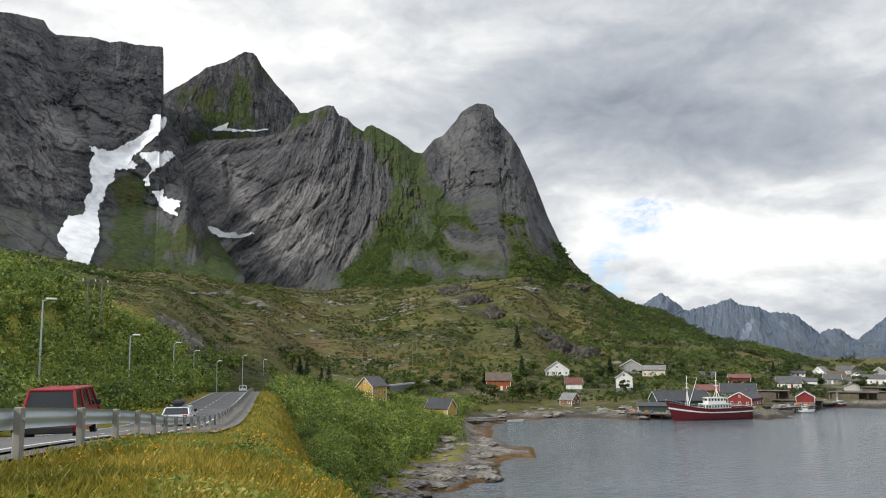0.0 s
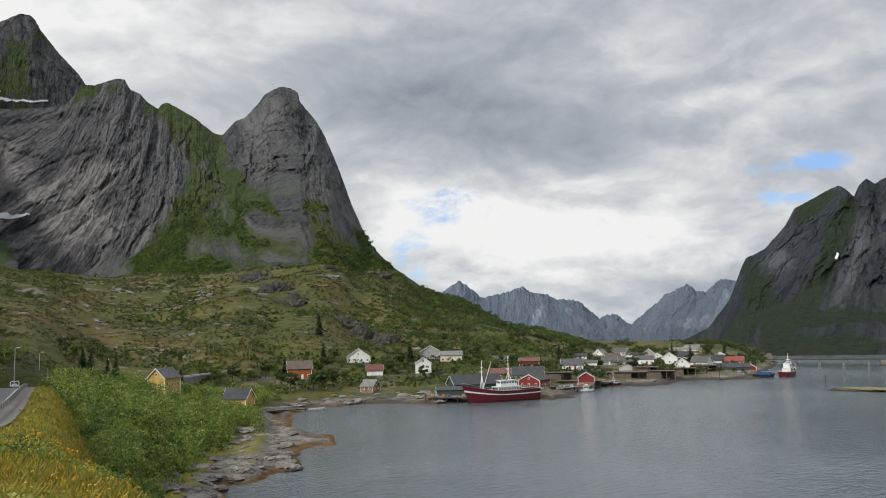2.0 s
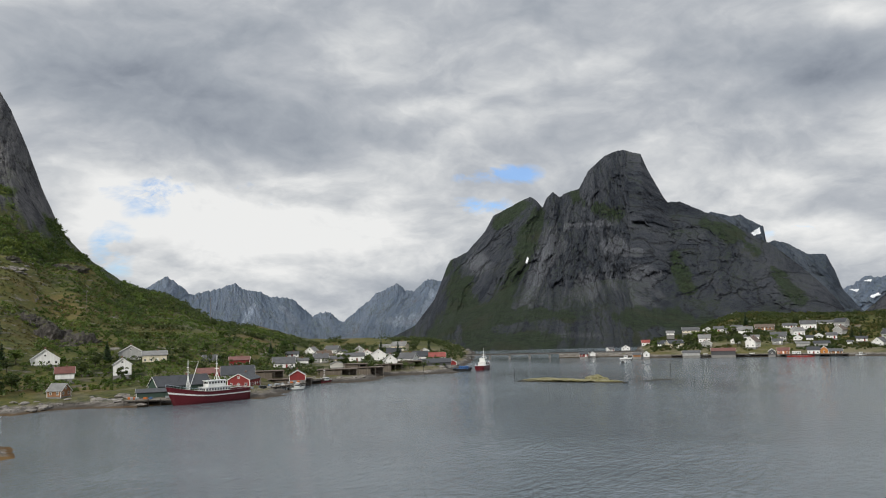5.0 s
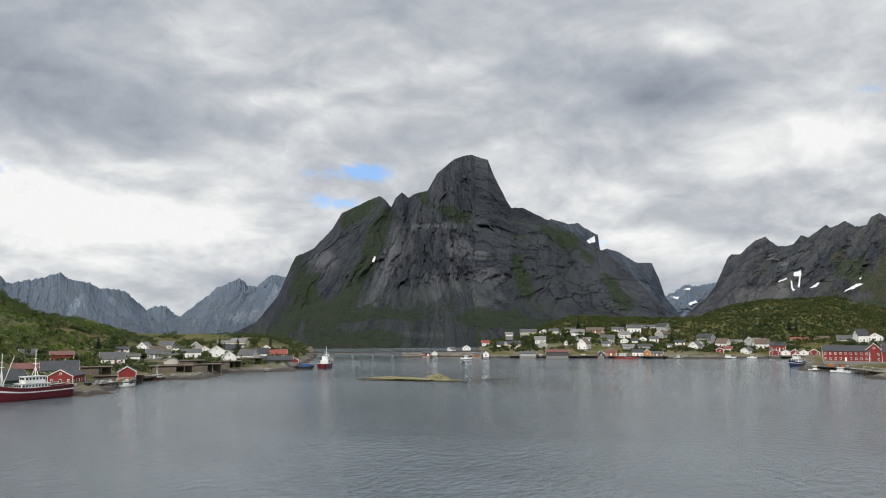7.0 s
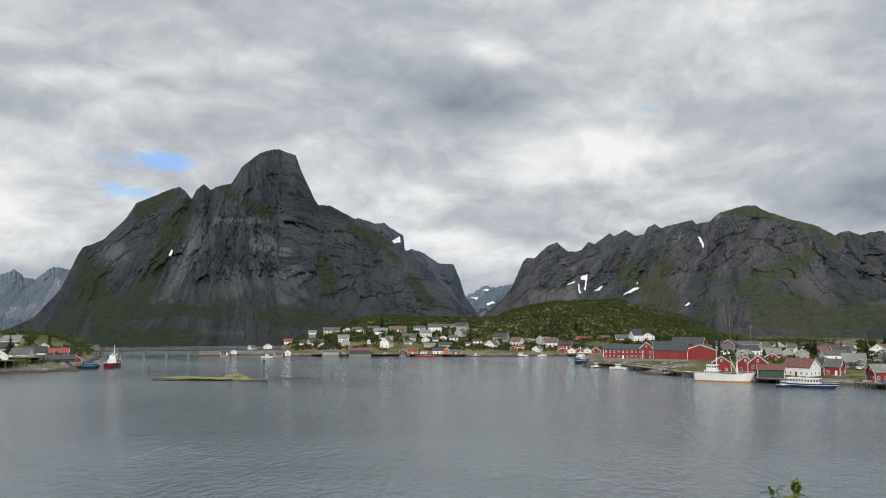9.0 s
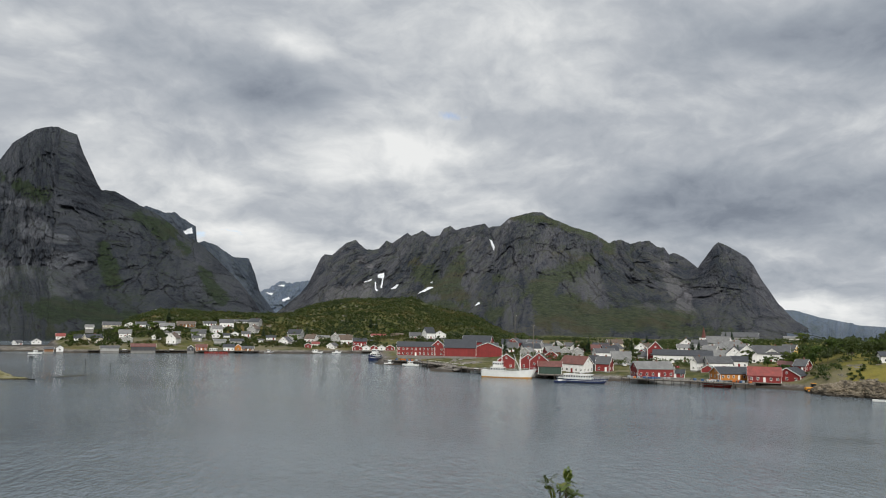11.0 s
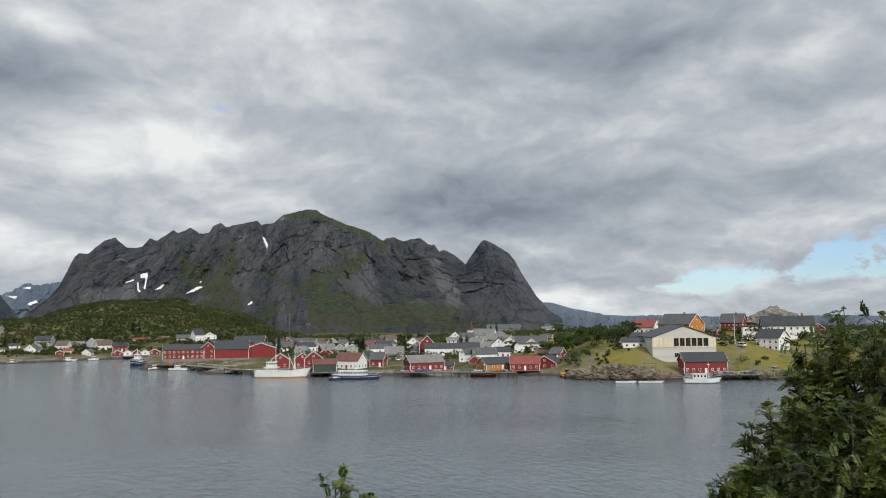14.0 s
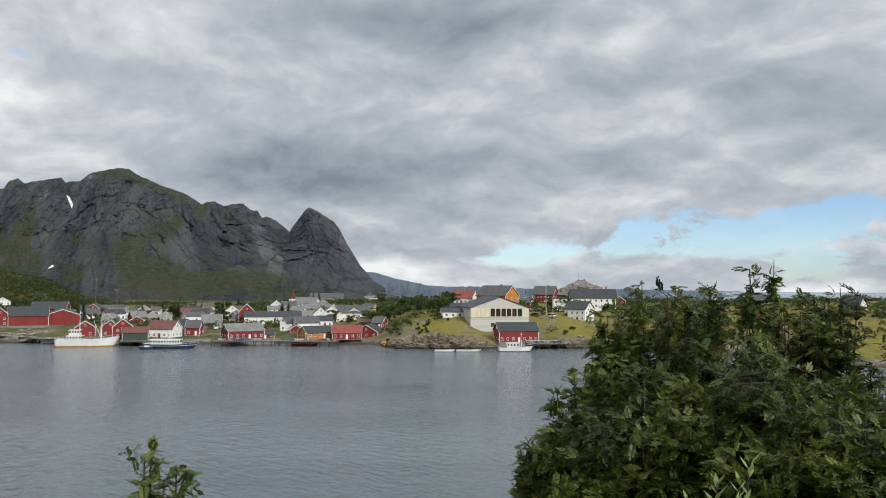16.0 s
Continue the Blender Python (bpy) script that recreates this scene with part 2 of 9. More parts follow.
        h = n.math("ADD", n.math("MULTIPLY", streak, 0.8), n.math("ADD", n.math("MULTIPLY", fine, 1.3), n.math("MULTIPLY", n.math("ADD", n.math("MINIMUM", joints, 0.10), n.math("MULTIPLY", n.math("MINIMUM", small, 0.12), 0.5)), 2.5)))
        bump(n, s, h, 1.0, relief / scale)
    return material(name, build)


def build_water(n, s):
    p = n.add("NewGeometry").outputs["Position"]
    s.inputs["IOR"].default_value = 1.33
    gust = n.noise(n.vec("MULTIPLY", p, (1.0, 0.5, 1)), 0.011, 5.0, 0.6, 0.8)
    n.link(s, "Base Color", n.mix(n.span(gust, 0.35, 0.65), (0.090, 0.112, 0.128, 1), (0.145, 0.172, 0.192, 1)))
    n.link(s, "Roughness", n.span(gust, 0.35, 0.65, 0.07, 0.14))
    lie = n.add("VectorRotate", ("Vector", p), ("Axis", (0, 0, 1)), ("Angle", radians(-25))).outputs[0]
    rip = n.noise(n.vec("MULTIPLY", lie, (0.5, 1.0, 1)), 0.62, 4.0, 0.62, 0.4)
    fine = n.noise(n.vec("MULTIPLY", lie, (0.5, 1.0, 1)), 2.4, 3.0, 0.6, 0.3)
    swell = n.noise(n.vec("MULTIPLY", lie, (0.3, 1.0, 1)), 0.09, 3.0, 0.5)
    h = n.math("ADD", n.math("MULTIPLY", rip, 1.15), n.math("ADD", n.math("MULTIPLY", fine, 0.22), n.math("MULTIPLY", swell, 0.8)))
    b = n.add("Bump", ("Strength", n.span(gust, 0.3, 0.7, 0.55, 1.0)), ("Distance", 0.55), ("Height", h))
    n.link(s, "Normal", b)


WATER = material("water", build_water)


def build_ground(n, s):
    geo = n.add("NewGeometry")
    p = geo.outputs["Position"]
    sp = n.add("SeparateXYZ", (0, p))
    nz = n.add("SeparateXYZ", (0, geo.outputs["Normal"])).outputs[2]
    a = n.noise(p, 0.02, 6.0, 0.62)
    b = n.noise(p, 0.22, 6.0, 0.65)
    c = n.noise(p, 3.0, 5.0, 0.7)
    v = n.math("ADD", n.math("MULTIPLY", a, 0.45), n.math("ADD", n.math("MULTIPLY", b, 0.35), n.math("MULTIPLY", c, 0.2)))
    turf = n.ramp(v, (0.42, (0.018, 0.027, 0.008)), (0.475, (0.050, 0.059, 0.014)), (0.53, (0.082, 0.082, 0.020)), (0.60, (0.125, 0.096, 0.034)))
    lush = n.ramp(v, (0.38, (0.085, 0.10, 0.014)), (0.52, (0.22, 0.20, 0.025)), (0.64, (0.28, 0.21, 0.04)))
    reach = n.add("VectorMath", (0, p), operation="LENGTH").outputs["Value"]
    edge = n.span(n.math("ADD", reach, n.math("MULTIPLY", b, 40.0)), 190.0, 260.0)
    heath = n.noise(n.vec("MULTIPLY", p, (0.5, 1.0, 1.0)), 0.42, 7.0, 0.7, 0.8)
    turf = n.mix(n.span(heath, 0.50, 0.64, 0.0, 0.65), turf, (0.045, 0.050, 0.016, 1))
    rust = n.noise(p, 0.016, 5.0, 0.65)
    turf = n.mix(n.span(rust, 0.54, 0.66, 0.0, 0.6), turf, (0.150, 0.095, 0.040, 1))
    turf = n.mix(edge, lush, turf)
    dry = n.math("MULTIPLY", n.span(sp.outputs[1], -38.0, -60.0), n.span(n.math("ADD", a, n.math("MULTIPLY", b, 0.5)), 0.62, 0.78, 0.25, 0.9))
    turf = n.mix(dry, turf, n.mix(c, (0.13, 0.13, 0.022, 1), (0.27, 0.21, 0.045, 1)))
    yard = n.noise(p, 0.045, 6.0, 0.6, 0.5)
    worn = n.math("MULTIPLY", n.span(yard, 0.48, 0.56), n.math("MULTIPLY", n.span(sp.outputs[2], 11.0, 8.0), n.span(reach, 330.0, 350.0)))
    turf = n.mix(n.math("MULTIPLY", worn, 0.8), turf, n.mix(c, (0.11, 0.10, 0.05, 1), (0.22, 0.19, 0.14, 1)))
    rk = n.noise(n.vec("MULTIPLY", p, (0.6, 1.0, 2.0)), 0.16, 8.0, 0.7, 0.5)
    seam = n.noise(n.vec("MULTIPLY", p, (0.5, 1.0, 2.2)), 0.45, 6.0, 0.6, 1.0)
    crackle = n.span(n.math("ABSOLUTE", n.math("SUBTRACT", seam, 0.5)), 0.0, 0.03, 0.25, 1.0)
    stone = n.ramp(n.math("ADD", n.math("MULTIPLY", rk, 0.7), n.math("MULTIPLY", c, 0.3)), (0.38, (0.045, 0.040, 0.036)), (0.5, (0.165, 0.148, 0.130)), (0.62, (0.31, 0.285, 0.26)))
    stone = n.mix(1.0, stone, n.add("CombineXYZ", (0, crackle), (1, crackle), (2, crackle)).outputs[0], "MULTIPLY")
    weed = n.mix(n.span(b, 0.35, 0.65), (0.070, 0.036, 0.013, 1), (0.145, 0.085, 0.028, 1))
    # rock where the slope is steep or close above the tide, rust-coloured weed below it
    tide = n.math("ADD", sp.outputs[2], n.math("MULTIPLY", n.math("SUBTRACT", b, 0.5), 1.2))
    bare = n.math("MAXIMUM", n.span(tide, 2.6, 1.6), n.math("MULTIPLY", n.span(reach, 140.0, 200.0), n.span(n.math("ADD", nz, n.math("MULTIPLY", n.math("SUBTRACT", b, 0.5), 0.5)), 0.66, 0.58)))
    outcrop = n.noise(n.vec("MULTIPLY", p, (1.0, 1.6, 1.6)), 0.035, 7.0, 0.62, 0.7)
    bare = n.math("MAXIMUM", bare, n.math("MULTIPLY", n.span(outcrop, 0.61, 0.635), n.span(sp.outputs[2], 24.0, 34.0)))
    ledges = n.noise(n.vec("MULTIPLY", p, (0.5, 1.0, 3.2)), 0.13, 7.0, 0.66, 0.6)
    pale = n.math("MULTIPLY", n.span(ledges, 0.585, 0.62), n.math("MULTIPLY", n.span(reach, 230.0, 300.0), n.span(sp.outputs[2], 3.0, 6.0)))
    bare = n.math("MAXIMUM", bare, n.math("MULTIPLY", pale, 0.9))
    tuft = n.noise(n.vec("MULTIPLY", p, (0.6, 1.0, 1.6)), 0.75, 6.0, 0.72, 0.5)
    tuft = n.math("MULTIPLY", n.span(tuft, 0.50, 0.62), n.span(reach, 170.0, 240.0))
    turf = n.mix(n.math("MULTIPLY", tuft, 0.6), turf, (0.135, 0.122, 0.036, 1))
    base = n.mix(bare, turf, stone)
    base = n.mix(n.span(tide, 0.75, 0.35), base, weed)
    # darkens the foot of shores beyond 300 m, painting in quay and pile shadow
    shore_shade = n.math("MULTIPLY", n.span(tide, 1.7, 0.9, 0.0, 0.85), n.span(reach, 300.0, 330.0))
    base = n.mix(shore_shade, base, n.mix(rk, (0.018, 0.016, 0.014, 1), (0.075, 0.066, 0.055, 1)))
    n.link(s, "Base Color", base)
    s.inputs["Roughness"].default_value = 0.92
    s.inputs["Specular IOR Level"].default_value = 0.2
    bump(n, s, n.math("ADD", n.math("MULTIPLY", b, 0.7), n.math("MULTIPLY", c, 0.3)), 0.8, 0.5)


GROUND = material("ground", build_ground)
GREY_ROCK = rock_mat("slab_rock", (0.056, 0.058, 0.065), (0.180, 0.175, 0.178), (0.070, 0.100, 0.025), 0.97, 1.2, 1.9, 4.5)
# fjord and range rock: base colours are blued for the haze before them
DARK_ROCK = rock_mat("fjord_rock", (0.024, 0.030, 0.042), (0.098, 0.104, 0.120), (0.036, 0.056, 0.025), 1.00, 1.0, 1.95, 8.0)
EAST_ROCK = rock_mat("range_rock", (0.036, 0.043, 0.060), (0.168, 0.165, 0.180), (0.080, 0.098, 0.050), 1.00, 0.9, 1.8, 9.0)
# ridge behind the peak: blue of the hazy air put into the base colours
HAZED_RIDGE = rock_mat("hazed_ridge_rock", (0.056, 0.074, 0.102), (0.135, 0.155, 0.188), (0.06, 0.085, 0.06), 1.05, 0.7, 1.45, 9.0, 0.5)
# far peaks: the haze of distance is mixed into rock and turf colours
HAZED_ROCK = rock_mat("hazed_rock", (0.150, 0.195, 0.265), (0.25, 0.295, 0.375), (0.15, 0.19, 0.20), 1.1, 0.6, 2.0, 10.0, 0.3)


def build_snow(n, s):
    p = n.add("NewGeometry").outputs["Position"]
    v = n.noise(p, 0.06, 6.0, 0.6)
    n.link(s, "Base Color", n.ramp(v, (0.35, (0.62, 0.63, 0.65)), (0.6, (0.82, 0.83, 0.85))))
    s.inputs["Roughness"].default_value = 0.7
    bump(n, s, v, 0.4, 2.0)
SNOW = material("old_snow", build_snow)

# ---- terrain ----
def value_noise(x, y, z=0.0, seed=0):
    """Smooth noise on arrays, 0 to 1."""
    x, y, z = np.broadcast_arrays(np.asarray(x, float), np.asarray(y, float), np.asarray(z, float))
    ix, iy, iz = np.floor(x).astype(np.int64), np.floor(y).astype(np.int64), np.floor(z).astype(np.int64)
    fx, fy, fz = x - ix, y - iy, z - iz
    fx, fy, fz = (f * f * (3 - 2 * f) for f in (fx, fy, fz))

    def corner(a, b, c):
        h = (np.atleast_1d(ix) + a) * 374761393 + (iy + b) * 668265263 + (iz + c) * 2147483647 + seed * 974634791
        h = (h ^ (h >> 13)) * 1274126177
        return (((h ^ (h >> 16)) & 0xFFFF) / 65535.0).reshape(ix.shape)
    out = 0
    for a, wa in ((0, 1 - fx), (1, fx)):
        for b, wb in ((0, 1 - fy), (1, fy)):
            for c, wc in ((0, 1 - fz), (1, fz)):
                out = out + corner(a, b, c) * wa * wb * wc
    return out


def fbm(x, y, z=0.0, octaves=5, rough=0.5, seed=0, ridged=False):
    total, amp, norm, k = 0.0, 1.0, 0.0, 1.0
    for i in range(octaves):
        v = value_noise(np.asarray(x) * k, np.asarray(y) * k, np.asarray(z) * k, seed + i)
        if ridged:
            v = 1 - np.abs(2 * v - 1)
        total, norm, amp, k = total + amp * v, norm + amp, amp * rough, k * 2.03
    return total / norm


def grid_mesh(name, pos, mat, wrap=False, smooth=True):
    """A mesh over an (n, m, 3) array of places."""
    n, m, _ = pos.shape
    i, j = np.meshgrid(np.arange(n if wrap else n - 1), np.arange(m - 1), indexing="ij")
    k = (i + 1) % n
    faces = np.stack([i * m + j, k * m + j, k * m + j + 1, i * m + j + 1], -1).reshape(-1, 4)
    me = bpy.data.meshes.new(name)
    me.from_pydata(pos.reshape(-1, 3).tolist(), [], faces.tolist())
    me.polygons.foreach_set("use_smooth", np.full(len(faces), smooth))
    me.materials.append(mat)
    me.update()
    return new(name, me)


def glide(x, xs, ys):
    """Smooth (monotone cubic) curve through knots."""
    xs, ys = np.asarray(xs, float), np.asarray(ys, float)
    d = np.diff(ys) / np.diff(xs)
    m = np.concatenate([[d[0]], np.where(d[:-1] * d[1:] > 0, 2 * d[:-1] * d[1:] / np.where(d[:-1] + d[1:] == 0, 1, d[:-1] + d[1:]), 0), [d[-1]]])
    x = np.clip(x, xs[0], xs[-1])
    i = np.clip(np.searchsorted(xs, x, side="right") - 1, 0, len(xs) - 2)
    h = xs[i + 1] - xs[i]
    t = (x - xs[i]) / h
    return ((2 * t**3 - 3 * t**2 + 1) * ys[i] + (t**3 - 2 * t**2 + t) * h * m[i] + (-2 * t**3 + 3 * t**2) * ys[i + 1] + (t**3 - t**2) * h * m[i + 1])


# Cross-sections of the land: bearing, then (distance, height) pairs out from the viewpoint.
LAND_WEST = {
    -180: ((0, 25.4), (30, 25.5), (60, 30), (300, 70)),
    -60: ((0, 25.4), (28, 24), (45, 24), (70, 32), (200, 60), (700, 120)),
    -30: ((0, 25.4), (27, 24.1), (39, 24.1), (60, 29), (200, 44), (700, 104)),
    -20: ((0, 25.4), (20, 24.6), (38, 23.3), (62, 22), (100, 27), (200, 37), (700, 93)),
    -14: ((0, 25.4), (20, 24.0), (75, 20.6), (165, 18), (200, 18), (300, 28), (650, 80)),
    -8: ((0, 25.4), (14, 23.6), (40, 17.5), (80, 13), (150, 10), (330, 13), (650, 76)),
    -5: ((0, 25.4), (14, 22.6), (60, 10), (142, 2.4), (200, 6), (330, 10), (650, 77)),
}
LAND_SHORE = {
    0: ((0, 25.4), (60, 8), (110, -2), (150, -0.5), (156, 0.2), (170, 1.5), (240, 3.2), (330, 6), (380, 18), (600, 78)),
    2.6: ((0, 25.4), (60, 7), (95, -3), (163, -0.6), (172, 0.2), (200, 1.3), (232, 1.2), (256, 0.1), (290, 0.3), (308, 1.8), (350, 8), (600, 80)),
    5.4: ((0, 25.4), (60, 7), (95, -3), (196, -0.9), (206, 0.15), (222, 0.2), (234, -0.9), (304, -1.5), (320, 1.8), (360, 9), (600, 82)),
    9: ((0, 25.4), (60, 6), (90, -3), (316, -2), (330, 1.8), (360, 7), (480, 30), (650, 80)),
    14: ((0, 25.4), (60, 5), (85, -3), (308, -2), (322, 1.6), (360, 6), (500, 28), (700, 60)),
    20: ((0, 25.4), (60, 5), (85, -3), (318, -2), (330, 2.2), (400, 6), (520, 26), (720, 30)),
    26: ((0, 25.4), (60, 5), (85, -3), (390, -2), (404, 2.2), (480, 5), (650, 10), (760, 14)),
    33: ((0, 25.4), (60, 5), (85, -3), (438, -2), (450, 2.2), (520, 5), (640, 12), (760, 13)),
}
LAND_NORTH = {
    38: ((0, 25.4), (60, 5), (85, -3), (470, -3), (500, -3), (700, -3)),
    47: ((0, 25.4), (60, 5), (85, -3), (570, -3), (700, -3), (900, -3)),
    50: ((0, 25.4), (60, 5), (85, -3), (574, -2), (584, 2.5), (640, 7), (720, 8), (900, 4)),
    55: ((0, 25.4), (60, 5), (85, -3), (572, -2), (582, 2.5), (640, 12), (760, 28), (900, 20)),
    61: ((0, 25.4), (60, 5), (85, -3), (572, -2), (582, 2.5), (640, 9), (760, 26), (900, 22)),
    68: ((0, 25.4), (60, 5), (85, -3), (590, -2), (600, 2.5), (650, 7), (760, 30), (900, 46)),
}
LAND_EAST = {
    71: ((0, 25.4), (60, 6), (85, -3), (455, -3), (461, 2.2), (600, 4), (740, 26), (900, 49)),
    75.5: ((0, 25.4), (60, 6), (85, -3), (400, -3), (410, 2.2), (600, 5), (760, 20), (900, 32)),
    79.5: ((0, 25.4), (60, 6), (85, -3), (374, -3), (384, 2.2), (600, 7), (760, 9), (900, 8)),
    86: ((0, 25.4), (60, 6), (85, -3), (368, -3), (376, 2.2), (450, 5), (600, 9), (900, 8)),
    97: ((0, 25.4), (60, 6), (85, -3), (356, -3), (366, 2.2), (450, 7), (600, 12), (900, 8)),
    101: ((0, 25.4), (60, 6), (85, -3), (338, -2), (345, 3.4), (354, 6), (364, 10.5), (378, 13), (600, 13), (900, 8)),
    104: ((0, 25.4), (60, 6), (85, -3), (334, -2), (341, 3.4), (352, 6.5), (366, 11.0), (450, 15), (900, 8)),
    106: ((0, 25.4), (60, 6), (85, -3), (337, -2), (345, 2.4), (355, 4.6), (370, 6.2), (384, 9), (450, 13), (900, 8)),
    109: ((0, 25.4), (60, 6), (85, -3), (345, -2), (351, 1.8), (360, 4.2), (390, 11), (450, 13), (900, 8)),
    115: ((0, 25.4), (60, 8), (100, -3), (342, -2), (354, 3), (400, 10), (440, 12.5), (460, 14.5), (900, 8)),
    135: ((0, 25.4), (60, 12), (120, -2), (300, -2), (320, 4), (400, 14), (460, 18), (900, 8)),
    180: ((0, 25.4), (30, 25.5), (60, 30), (300, 70), (400, 70), (500, 70), (900, 70)),
}
LAND = {**LAND_WEST, **LAND_SHORE, **LAND_NORTH, **LAND_EAST}
BEARINGS = sorted(LAND)


# Centre line of the road beside the viewpoint, by distance north (y): x and height.
ROAD_Y = (-60, 0, 13, 18, 26, 36, 48, 65, 97, 126, 156, 190, 230)
ROAD_X = (-9.5, -10.2, -11.0, -11.9, -13.7, -16.0, -18.6, -22.0, -28.7, -34.8, -41.2, -48.5, -58)
ROAD_Z = (26.6, 25.9, 25.3, 24.95, 24.3, 23.35, 22.4, 21.3, 20.2, 19.7, 19.1, 17.6, 15.4)


def road_at(y):
    return glide(y, ROAD_Y, ROAD_X), glide(y, ROAD_Y, ROAD_Z)


def land_height(az, r, rough=True):
    """Height of the ground at a bearing (degrees) and distance from the viewpoint."""
    az, r = np.broadcast_arrays(np.asarray(az, float), np.asarray(r, float))
    prof = np.stack([glide(r, *zip(*LAND[b])) for b in BEARINGS])
    i = np.clip(np.searchsorted(BEARINGS, az, side="right") - 1, 0, len(BEARINGS) - 2)
    b = np.asarray(BEARINGS, float)
    t = np.clip((az - b[i]) / (b[i + 1] - b[i]), 0, 1)
    t = t * t * (3 - 2 * t)
    lo = np.take_along_axis(prof, i[None], 0)[0]
    hi = np.take_along_axis(prof, i[None] + 1, 0)[0]
    z = lo * (1 - t) + hi * t
    if rough:
        x, y = r * np.sin(np.radians(az)), r * np.cos(np.radians(az))
        amp = np.clip((r - 70) / 400, 0, 1)
        moor = np.clip((z - 22) / 30, 0, 1) * amp
        z = z + (fbm(x / 60, y / 60, seed=3) - 0.5) * 9 * amp * np.clip((z + 1) / 12, 0.08, 1) + (fbm(x / 34 + y / 90, y / 30, seed=9, ridged=True, octaves=6) - 0.6) * 6 * moor
        shore = np.clip(1 - np.abs(z - 1) / 4, 0, 1) * np.clip((r - 60) / 60, 0, 1)
        z = z + (fbm(x / 9, y / 9, seed=5, ridged=True) - 0.62) * 3.2 * shore
        z = z + (fbm(x / 1.7, y / 1.7, seed=7) - 0.5) * 0.22 * np.clip(r / 8, 0, 1) * np.clip((60 - r) / 30, 0, 1)
    x, y = r * np.sin(np.radians(az)), r * np.cos(np.radians(az))
    xr, zr = road_at(y)
    off = x - xr
    bed = np.clip(np.where(off > 0, (15.0 - off) / 10.0, (off + 26.0) / 20.5), 0, 1) * np.clip((232 - y) / 10, 0, 1) * np.clip((y + 58) / 10, 0, 1)
    bed = bed * bed * (3 - 2 * bed)
    return z * (1 - bed) + (zr - 0.12) * bed


def ground_z(x, y):
    return float(land_height(math.degrees(math.atan2(x, y)), math.hypot(x, y)))


def polar(az, r, z=None):
    x, y = r * math.sin(radians(az)), r * math.cos(radians(az))
    return Vector((x, y, ground_z(x, y) if z is None else z))


seen_az = np.concatenate([np.arange(-180, -48, 3.0), np.arange(-48, 42, 0.22), np.arange(42, 60, 0.35), np.arange(60, 138, 0.34), np.arange(138, 180, 3.0)])
rings = np.concatenate([np.concatenate([[0.001], np.geomspace(0.05, 60, 75)]), np.geomspace(60.6, 135, 90), np.geomspace(136, 345, 180), np.geomspace(347, 920, 120)])
A, RR = np.meshgrid(seen_az, rings, indexing="ij")
Zg = land_height(A, RR)
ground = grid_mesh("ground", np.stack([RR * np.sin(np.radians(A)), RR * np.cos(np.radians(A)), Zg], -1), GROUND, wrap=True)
tagged(ground, "rough turf, moor and bare shore rock above the fjord", "ground", kind="structure")
theta = np.linspace(0, 2 * np.pi, 97)[:-1]
rr = np.array([0.5, 60, 150, 300, 600, 1200, 2500, 4900])
water = grid_mesh("water", np.stack(np.broadcast_arrays(rr * np.sin(theta)[:, None], rr * np.cos(theta)[:, None], 0.0 * rr), -1), WATER, wrap=True)
tagged(water, "grey rippled fjord water under a cloudy sky", "water", kind="structure")


# ---- mountains ----
MOUNTAINS = {}


def cells(x, y, seed=0):
    """Cells of uneven blocks on arrays: a value for each block, and how far each place is from the joint beside it."""
    ix, iy = np.floor(x).astype(np.int64), np.floor(y).astype(np.int64)
    best = np.full(x.shape, 9.0)
    second = best.copy()
    tone = np.zeros(x.shape)

    def mixed(a, b, k):
        h = a * 374761393 + b * 668265263 + (seed * 7 + k) * 974634791
        h = (h ^ (h >> 13)) * 1274126177
        return ((h ^ (h >> 16)) & 0xFFFF) / 65535.0
    for a in (-1, 0, 1):
        for b in (-1, 0, 1):
            cx, cy = ix + a, iy + b
            d = np.hypot(cx + mixed(cx, cy, 1) - x, cy + mixed(cx, cy, 2) - y)
            nearer = d < best
            second = np.where(nearer, best, np.minimum(second, d))
            tone = np.where(nearer, mixed(cx, cy, 3), tone)
            best = np.minimum(best, d)
    return tone, second - best


def from_line(a, e, pts):
    """Distance in degrees from a polyline of (bearing, elevation)."""
    best = np.full(a.shape, 99.0)
    for (a0, e0), (a1, e1) in zip(pts, pts[1:]):
        da, de = a1 - a0, e1 - e0
        t = np.clip(((a - a0) * da + (e - e0) * de) / (da * da + de * de + 1e-9), 0, 1)
        best = np.minimum(best, np.hypot(a - a0 - t * da, e - e0 - t * de))
    return best


def marked(a, e, spots, edge):
    """How strongly places lie in spots: ellipses (bearing, elevation, half width, half height) or strokes (half width, points...)."""
    mask = np.zeros_like(e)
    for spot in spots:
        if isinstance(spot[1], tuple):
            d = from_line(a, e, spot[1:]) / spot[0]
        else:
            d = np.sqrt(((a - spot[0]) / spot[2]) ** 2 + ((e - spot[1]) / spot[3]) ** 2)
        mask = np.maximum(mask, np.clip((1.0 - d + edge) / 0.9, 0, 1))
    return mask


